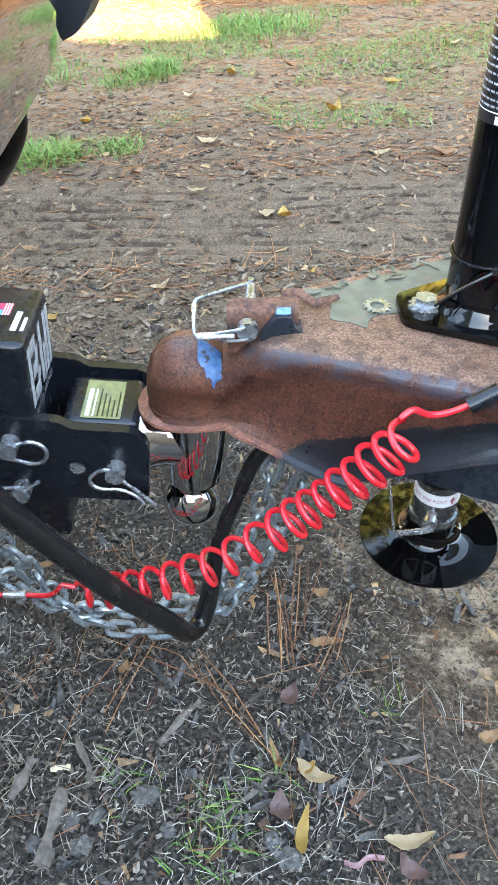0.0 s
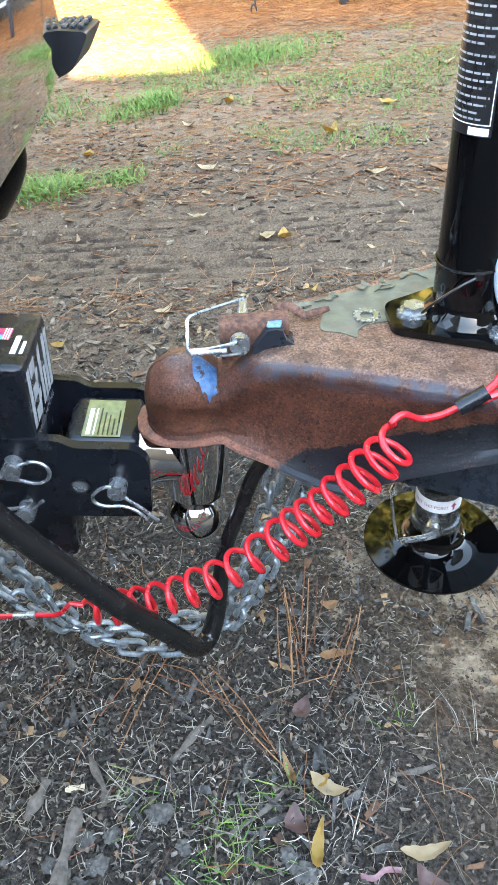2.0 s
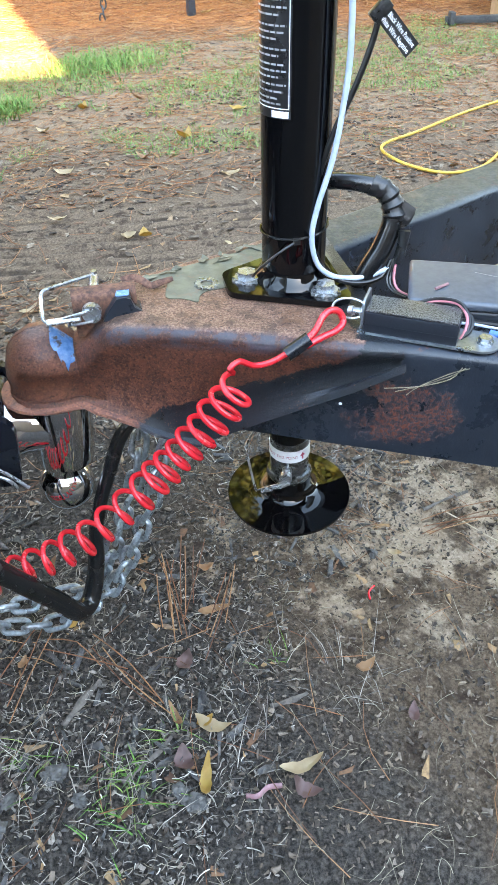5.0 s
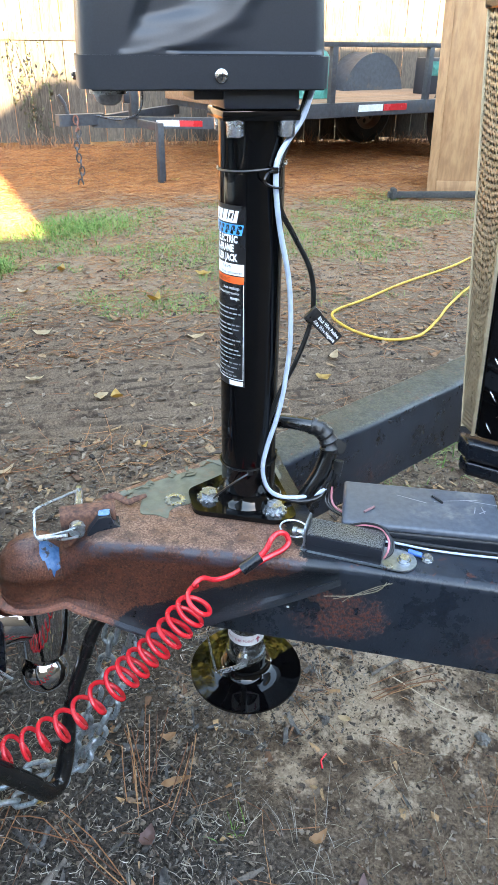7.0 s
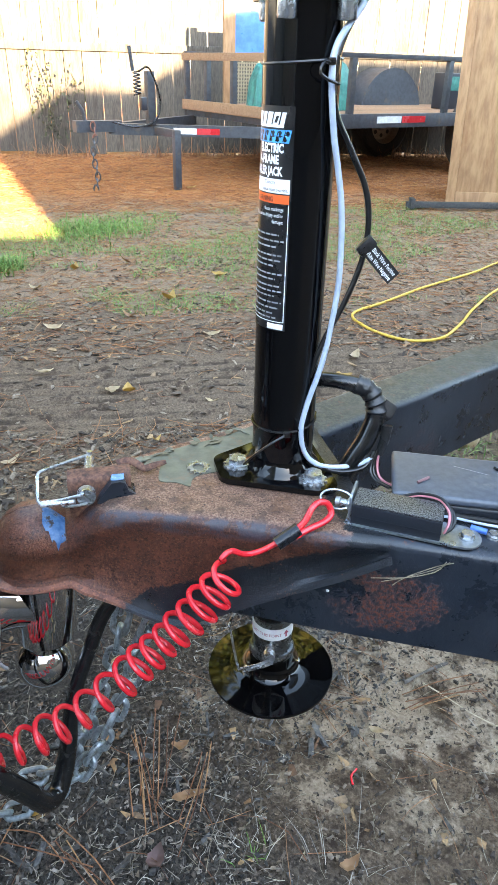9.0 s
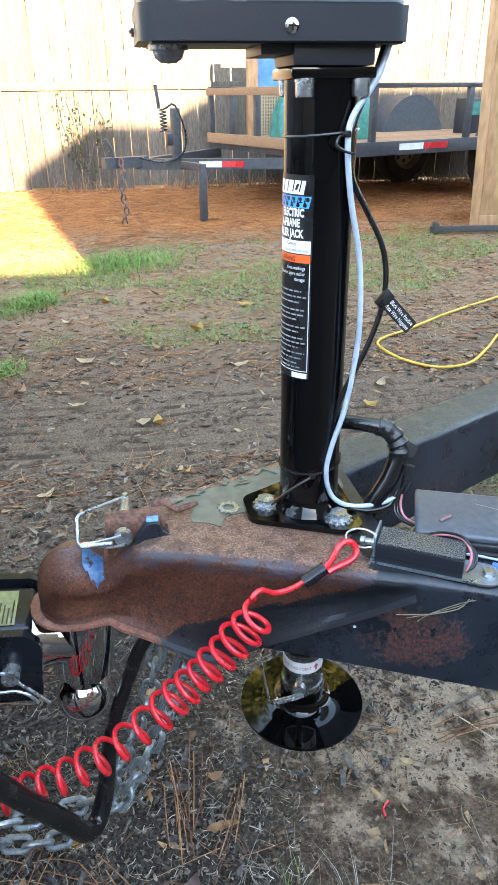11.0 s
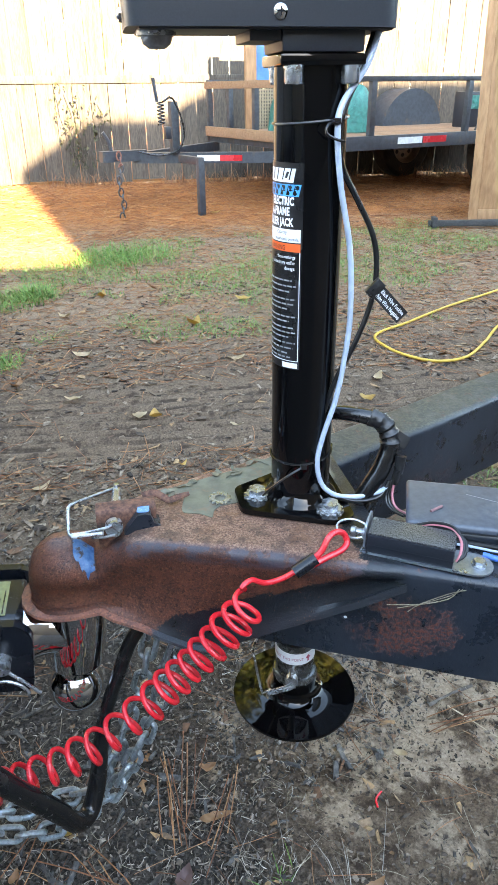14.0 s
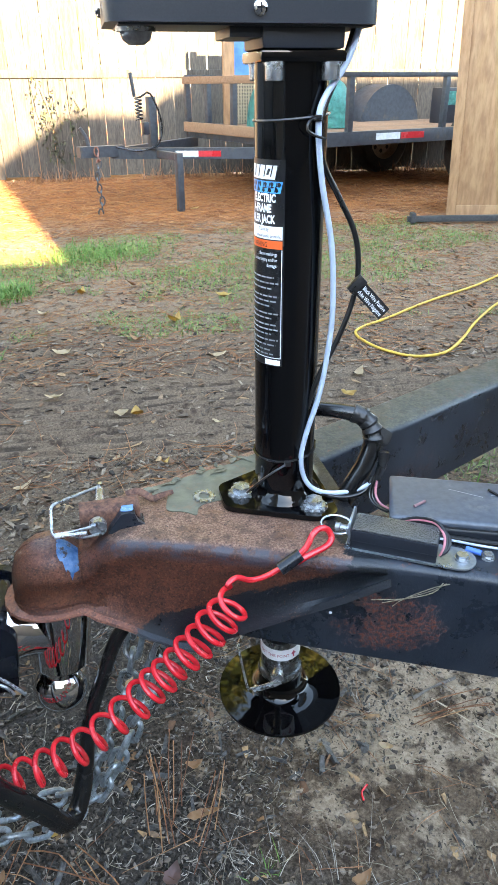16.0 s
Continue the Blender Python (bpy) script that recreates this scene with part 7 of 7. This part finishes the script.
# fine dark bits in the bare soil beside the mulch
P = spread(13000, 0.12, 1.15, 0.2, 1.0)
n = len(P)
k = RNG.uniform(0, 1, n) ** 3.5
put("soil_crumbs", strewn(P, 0.0018 + 0.0065 * k, 0.0013 + 0.0022 * k, 0.001 + 0.0025 * k, 0.3), M["darkbits"], "fine dark bark bits in bare soil", "soil")
# pale splinters and soil crumbs
P = spread(15000, -0.6, 1.2, 0.12, 1.6)
n = len(P)
k = RNG.uniform(0, 1, n) ** 2
put("soil_crumbs", strewn(P, 0.002 + 0.007 * k, 0.0015 + 0.004 * k, 0.001 + 0.003 * k, 0.3), M["crumbs"], "small crumbs of brown soil and grit", "soil")
P = spread(26000, -1.4, 2.2, 0.95, 3.4)
P = P[RNG.uniform(0, 1, len(P)) < np.clip(1.15 - (P[:, 1] - 0.95) / 2.0 + 0.9 * patchy(P, 2.6, 4.0), 0.03, 1) * np.where(np.abs(P[:, 1] - 1.83) < 0.24, 0.3, 1.0)]
n = len(P)
k = RNG.uniform(0, 1, n) ** 2.2
put("soil_crumbs", strewn(P, 0.004 + 0.022 * k, 0.003 + 0.009 * k, 0.0015 + 0.004 * k, 0.2), M["darkbits"], "dark bark bits and clods trodden into soil", "soil")
P = spare_tread(spread(13000, -1.6, 3.0, 1.5, 4.6))
n = len(P)
k = RNG.uniform(0, 1, n) ** 3
put("soil_crumbs", strewn(P, 0.004 + 0.030 * k, 0.0025 + 0.008 * k, 0.0015 + 0.0025 * k, 0.12), M["litterbits"], "wood chips and leaf bits on trodden soil", "soil")
# pine needles and dry straw
P = spread(3000, -0.6, 1.1, 0.15, 1.6)
put("pine_needles", straws(P, RNG.uniform(0.010, 0.045, len(P)), np.full(len(P), 0.0004), 0.12), M["drygrass"], "short pale straw bits on mulch", "straw")
P = spread(420, -0.6, 1.1, 0.2, 1.6)
put("pine_needles", straws(P, RNG.uniform(0.06, 0.13, len(P)), np.full(len(P), 0.0007), 0.08), M["needles"], "scattered brown pine needles", "pine needles")
P = spread(17000, -2.4, 5.5, 4.6, 7.8)
P = P[patchy(P, 0.8, 5.0) > -0.7]
put("pine_straw", straws(P, RNG.uniform(0.08, 0.2, len(P)), np.full(len(P), 0.0020), 0.14), M["straw"], "orange-brown pine straw below the fence", "pine straw")
P = spare_tread(spread(9000, -1.4, 3.0, 1.4, 4.8))
put("pine_straw", straws(P, RNG.uniform(0.05, 0.16, len(P)), np.full(len(P), 0.0011), 0.14), M["straw"], "thin scattering of pine straw on soil", "pine straw")
P = spare_tread(spread(10000, -1.6, 3.2, 1.0, 5.0))
k = RNG.uniform(0, 1, len(P)) ** 1.6
put("leaf_litter", strewn(P, 0.008 + 0.024 * k, 0.005 + 0.012 * k, np.full(len(P), 0.0012), 0.22, 2.0), M["litter"], "small dry leaf scraps over the yard", "leaf litter")
P = spread(330, -0.6, 1.1, 0.2, 1.2)
k = RNG.uniform(0, 1, len(P)) ** 1.6
put("leaf_litter", strewn(P, 0.006 + 0.018 * k, 0.004 + 0.009 * k, np.full(len(P), 0.0008), 0.3, 3.0), M["litter"], "small dry leaf scraps over mulch", "leaf litter")
# bundles of long needles lying together
C = [(0.060, 0.560, 1.62, 5), (0.088, 0.585, 1.45, 5), (0.135, 0.53, 1.15, 4), (0.0, 0.44, 2.3, 4), (-0.07, 0.47, 2.5, 2), (-0.135, 0.47, 1.2, 3), (0.52, 0.62, 0.1, 5)]
V, F, off = [], [], 0
for cx, cy, ang, m in C:
    for _ in range(m):
        a = ang + RNG.normal(0, 0.10)
        L = RNG.uniform(0.08, 0.15)
        p = Vector((cx + RNG.normal(0, 0.010), cy + RNG.normal(0, 0.012), 0.012 + RNG.uniform(0, 0.008)))
        d = Vector((math.cos(a), math.sin(a), RNG.normal(0, 0.05)))
        b = tube(spline([p - d * L / 2, p + Vector((0, 0, 0.004)) + d.orthogonal() * RNG.normal(0, 0.004), p + d * L / 2], 0.03), 0.0008, 5)
        b.verts.index_update()
        V += [tuple(v.co) for v in b.verts]
        F += [tuple(v.index + off for v in f.verts) for f in b.faces]
        off = len(V)
        b.free()
raw("pine_needles", V, F, M["needles"], "bundles of long brown pine needles on mulch", "pine needles")

# grass: a few thin tufts near by, clumps in the yard
tufts = [(-0.124, 0.358, 0.026, 22, 0.030), (-0.105, 0.34, 0.025, 12, 0.028), (0.0, 0.31, 0.040, 34, 0.036), (-0.02, 0.285, 0.045, 34, 0.034), (0.19, 0.435, 0.02, 10, 0.03), (0.045, 0.36, 0.02, 14, 0.035), (0.9, 1.35, 0.12, 160, 0.05), (0.7, 1.2, 0.1, 90, 0.04)]
tufts += [(-0.70, 2.28, 0.10, 240, 0.11), (-0.60, 2.32, 0.07, 120, 0.09), (-0.45, 2.36, 0.08, 150, 0.09), (-0.44, 3.28, 0.13, 330, 0.12), (-0.56, 3.14, 0.12, 160, 0.09), (-0.30, 2.62, 0.10, 60, 0.06), (-0.05, 4.05, 0.28, 620, 0.12), (0.14, 4.15, 0.22, 380, 0.10), (-0.35, 3.85, 0.35, 420, 0.07),
          (0.30, 2.75, 0.13, 130, 0.06), (0.05, 2.78, 0.12, 130, 0.06), (0.65, 3.0, 0.25, 240, 0.06), (0.7, 3.9, 0.3, 260, 0.06), (1.3, 3.3, 0.35, 260, 0.05), (1.9, 3.9, 0.4, 420, 0.05), (1.6, 4.3, 0.4, 380, 0.05), (2.3, 4.2, 0.4, 380, 0.05), (-0.9, 3.3, 0.2, 260, 0.10), (1.0, 2.6, 0.2, 120, 0.04), (0.45, 3.55, 0.25, 200, 0.06), (2.1, 3.0, 0.3, 200, 0.05)]
PP, LL = [], []
for x, y, r, m, h in tufts:
    m = int(m * 1.7) if y > 2 else m
    q = RNG.normal(0, r * 0.55, (m, 2)) + (x, y)
    PP.append(q)
    LL.append(np.full(m, h * (0.72 if y > 2 else 1.0)) * RNG.uniform(0.35, 1.15, m))
P, L = np.concatenate(PP), np.concatenate(LL)
put("grass", blades(P, L, np.clip(L * 0.030, 0.0006, 0.003), 0.95), M["grass"], "thin green grass tufts growing in the soil", "grass")
P = spread(38000, -1.4, 3.2, 2.5, 5.0)
w = patchy(P, 1.3, 9.0) + 0.5 * patchy(P, 4.0, 3.0)
P = P[w + 0.25 * np.exp(-((P[:, 1] - 4.0) / 0.5) ** 2) > 0.22]
L = RNG.uniform(0.02, 0.055, len(P))
put("grass", blades(P, L, np.full(len(P), 0.0016), 0.9), M["grass"], "low patches of sparse green grass in the yard", "grass")
# dry grass along the foot of the fence
P = np.stack([RNG.uniform(-2.6, 5.0, 1500), 7.74 - np.abs(RNG.normal(0, 0.10, 1500))], 1)
P = P[patchy(P, 1.6, 2.0) > -0.15]
put("dead_grass", blades(P, RNG.uniform(0.06, 0.20, len(P)), np.full(len(P), 0.0035), 0.6), M["needles"], "pale dry grass along the foot of the fence", "dead grass")
# dead bent stems in the lower mulch
P = np.concatenate([RNG.normal(0, 0.03, (26, 2)) + c for c in ((-0.264, 0.441), (-0.12, 0.37), (-0.02, 0.32), (0.13, 0.30), (0.175, 0.437), (0.28, 0.38))])
put("dead_grass", blades(P, RNG.uniform(0.02, 0.06, len(P)), np.full(len(P), 0.0006), 1.3), M["fibre"], "pale dead grass stems over the mulch", "dead grass")


# ---------------------------------------------------------------- leaves, sticks and stones, one by one
def leaf_mesh(length, width, curl, seed):
    rnd = random.Random(seed)
    bm = bmesh.new()
    n = 10
    rows = []
    side = rnd.uniform(-0.15, 0.15)
    for i in range(n + 1):
        t = i / n
        w = width / 2 * (math.sin(math.pi * t ** 0.8) ** 0.75 if 0 < t < 1 else 0.04) + 0.0004
        x = (t - 0.5) * length
        y = side * length * math.sin(math.pi * t)
        z = curl * length * ((t - 0.5) ** 2 * 2.2) + 0.002
        wob = 1 + 0.10 * math.sin(i * 2.3 + seed)
        rows.append([bm.verts.new((x, y + k * w * wob, z + abs(k) * w * 0.35 * (1 + 0.5 * math.sin(i + seed)))) for k in (-1, -0.5, 0, 0.5, 1)])
    for a, b in zip(rows, rows[1:]):
        for k in range(4):
            bm.faces.new((a[k], a[k + 1], b[k + 1], b[k]))
    bmesh.ops.solidify(bm, geom=bm.faces[:], thickness=0.0004)
    return bm


def leaf(x, y, length, width, yaw, tone, seed, curl=0.5, lift=0.006):
    words = {"yellow": "fallen yellow leaf curled on the ground", "brown": "fallen brown leaf curled on the ground", "tan": "fallen pale tan leaf on the ground", "mauve": "fallen dark mauve-brown leaf on mulch"}
    ob = part("fallen_leaf", leaf_mesh(length, width, curl, seed), LEAF[tone])
    rnd = random.Random(seed)
    ob.matrix_world = pose(x, y, lumps(x, y) + lift, rnd.uniform(-12, 12), rnd.uniform(-10, 10), yaw)
    return tagged(ob, words[tone], "leaf", "fallen leaves")


LEAVES = [(0.117, 0.599, 0.026, 0.015, 10, "brown"), (0.118, 0.516, 0.050, 0.011, 12, "brown"), (0.098, 0.358, 0.045, 0.017, -25, "tan"), (0.090, 0.364, 0.022, 0.012, 20, "yellow"), (0.083, 0.295, 0.050, 0.013, 80, "yellow"),
          (0.061, 0.322, 0.034, 0.022, 100, "mauve"), (0.193, 0.291, 0.052, 0.014, 5, "tan"), (0.190, 0.266, 0.034, 0.018, -30, "mauve"), (0.073, 0.45, 0.030, 0.020, 60, "mauve"), (-0.073, 0.530, 0.020, 0.012, 10, "yellow"), (-0.135, 0.485, 0.020, 0.010, 70, "brown"),
          (0.055, 0.375, 0.036, 0.009, 110, "brown"), (-0.045, 0.66, 0.028, 0.012, 40, "brown"), (0.02, 0.63, 0.024, 0.013, -30, "brown"), (0.40, 0.575, 0.022, 0.009, -35, "tan"), (0.30, 0.40, 0.03, 0.014, 20, "brown"), (0.34, 0.33, 0.028, 0.013, 70, "mauve"),
          (0.29, 2.72, 0.075, 0.045, 50, "yellow"), (0.095, 1.83, 0.055, 0.035, 100, "yellow"), (0.045, 1.86, 0.05, 0.03, 30, "tan"), (-0.16, 2.01, 0.06, 0.03, 10, "tan"), (-0.143, 2.38, 0.075, 0.03, -10, "tan"), (0.758, 1.844, 0.06, 0.035, 15, "yellow"), (0.60, 2.25, 0.08, 0.04, 5, "brown"), (0.15, 1.50, 0.03, 0.012, 40, "yellow"),
          (0.12, 2.5, 0.06, 0.028, 150, "brown"), (0.4, 2.25, 0.07, 0.03, 20, "tan"), (-0.35, 2.15, 0.05, 0.03, 60, "brown"), (-0.55, 1.65, 0.05, 0.025, 10, "brown"), (-0.2, 1.45, 0.05, 0.02, 35, "tan"), (0.33, 1.75, 0.045, 0.02, -30, "tan"), (0.5, 1.6, 0.04, 0.02, 80, "brown"),
          (-0.6, 2.62, 0.05, 0.04, 90, "yellow"), (0.55, 3.05, 0.08, 0.05, -10, "yellow"), (-0.1, 3.2, 0.07, 0.04, 80, "yellow"), (0.15, 3.3, 0.09, 0.04, 15, "brown"), (0.85, 2.0, 0.06, 0.03, 55, "tan"), (1.2, 1.95, 0.05, 0.03, 0, "brown"), (0.9, 3.6, 0.09, 0.05, 5, "tan"), (-0.25, 2.9, 0.07, 0.03, 140, "tan"),
          (0.72, 5.6, 0.09, 0.06, 10, "yellow"), (-0.42, 1.32, 0.035, 0.02, 10, "yellow"), (-0.36, 1.05, 0.035, 0.02, 160, "brown"), (0.02, 1.15, 0.04, 0.02, 70, "brown"), (0.2, 1.1, 0.03, 0.02, 20, "tan")]
for i, (x, y, ln, w, yaw, tone) in enumerate(LEAVES):
    leaf(x, y, ln, w, yaw, tone, i + 1, 0.35 + 0.5 * ((i * 37) % 10) / 10)


def stick(x, y, ln, r, yaw, seed, label, material="chipwood"):
    rnd = random.Random(seed)
    pts = [(ln * (t - 0.5), rnd.uniform(-0.03, 0.03) * ln, r * 0.9 + rnd.uniform(0, 0.3) * r) for t in (0, 0.33, 0.66, 1)]
    ob = part("wood_stick", tube(spline(pts, ln / 10), lambda s: r * (0.8 + 0.25 * math.sin(s * 9 + seed)), 7, flat=0.6), M[material])
    ob.matrix_world = pose(x, y, lumps(x, y) + 0.002, 0, 0, yaw)
    return tagged(ob, label, "stick", "sticks")


M["chipwood"] = mat("grey_weathered_wood", (0.055, 0.044, 0.036), (0.125, 0.102, 0.084), 120, 0.85, stretch=(1, 1, 1), bumpy=0.7, dist=0.002)
M["palewood"] = mat("pale_bare_wood", (0.36, 0.28, 0.18), (0.48, 0.39, 0.27), 120, 0.8, bumpy=0.4)
M["stone"] = mat("dull_grey_stone", (0.045, 0.041, 0.037), (0.10, 0.092, 0.083), 90, 0.9, bumpy=0.6, dist=0.002)
stick(-0.183, 0.300, 0.075, 0.0095, 84, 1, "weathered grey wood chunk lying in mulch")
stick(-0.165, 0.375, 0.06, 0.006, 118, 2, "dark wood splinter lying in mulch")
stick(-0.06, 0.42, 0.07, 0.0055, 50, 3, "long dark wood splinter on mulch")
stick(-0.23, 0.35, 0.045, 0.008, 70, 4, "weathered grey wood chunk lying in mulch")
stick(-0.19, 0.363, 0.022, 0.004, 10, 5, "pale bare wood chip", "palewood")
stick(0.545, 0.60, 0.13, 0.0011, -50, 6, "thin pale twig on the sandy soil", "palewood")
stick(0.52, 0.675, 0.09, 0.003, 18, 7, "reddish brown twig on the sandy soil")
stick(0.02, 0.335, 0.08, 0.0035, 35, 8, "dark thin stick over mulch")
stick(0.195, 0.375, 0.05, 0.004, 10, 9, "dark wood splinter lying in mulch")
for i, (x, y, r) in enumerate(((-0.09, 0.335, 0.014), (-0.14, 0.315, 0.009), (-0.165, 0.307, 0.010), (0.052, 0.288, 0.011), (0.066, 0.275, 0.013), (-0.15, 0.285, 0.012), (0.37, 0.585, 0.008), (0.60, 0.50, 0.012), (-0.06, 0.30, 0.009), (-0.2, 0.285, 0.01))):
    blob("stone", pose(x, y, lumps(x, y) + r * 0.4, 0, 0, i * 40), r, r * 0.75, r * 0.6, M["stone"], "small dull grey stone lying in mulch", "stone", 0.45, i)
rb = part("red_scrap", tube(spline([(-0.012, 0, 0.003), (-0.003, 0.004, 0.005), (0.006, 0.002, 0.004), (0.013, -0.001, 0.003)], 0.003), 0.0015, 8), M["red"])
rb.matrix_world = pose(0.343, 0.510, lumps(0.343, 0.51) + 0.003, 0, 0, 62)
tagged(rb, "short red cable offcut on the soil", "scrap")
pk = part("pink_ribbon", tube(spline([(-0.022, 0.004, 0.004), (-0.010, -0.002, 0.008), (0.004, 0.004, 0.005), (0.020, 0.001, 0.004)], 0.003), 0.003, 8, flat=0.25), M["dull_pink"])
pk.matrix_world = pose(0.146, 0.271, lumps(0.146, 0.271) + 0.006, 0, 0, 10)
tagged(pk, "torn pink plastic ribbon lying in mulch", "ribbon")
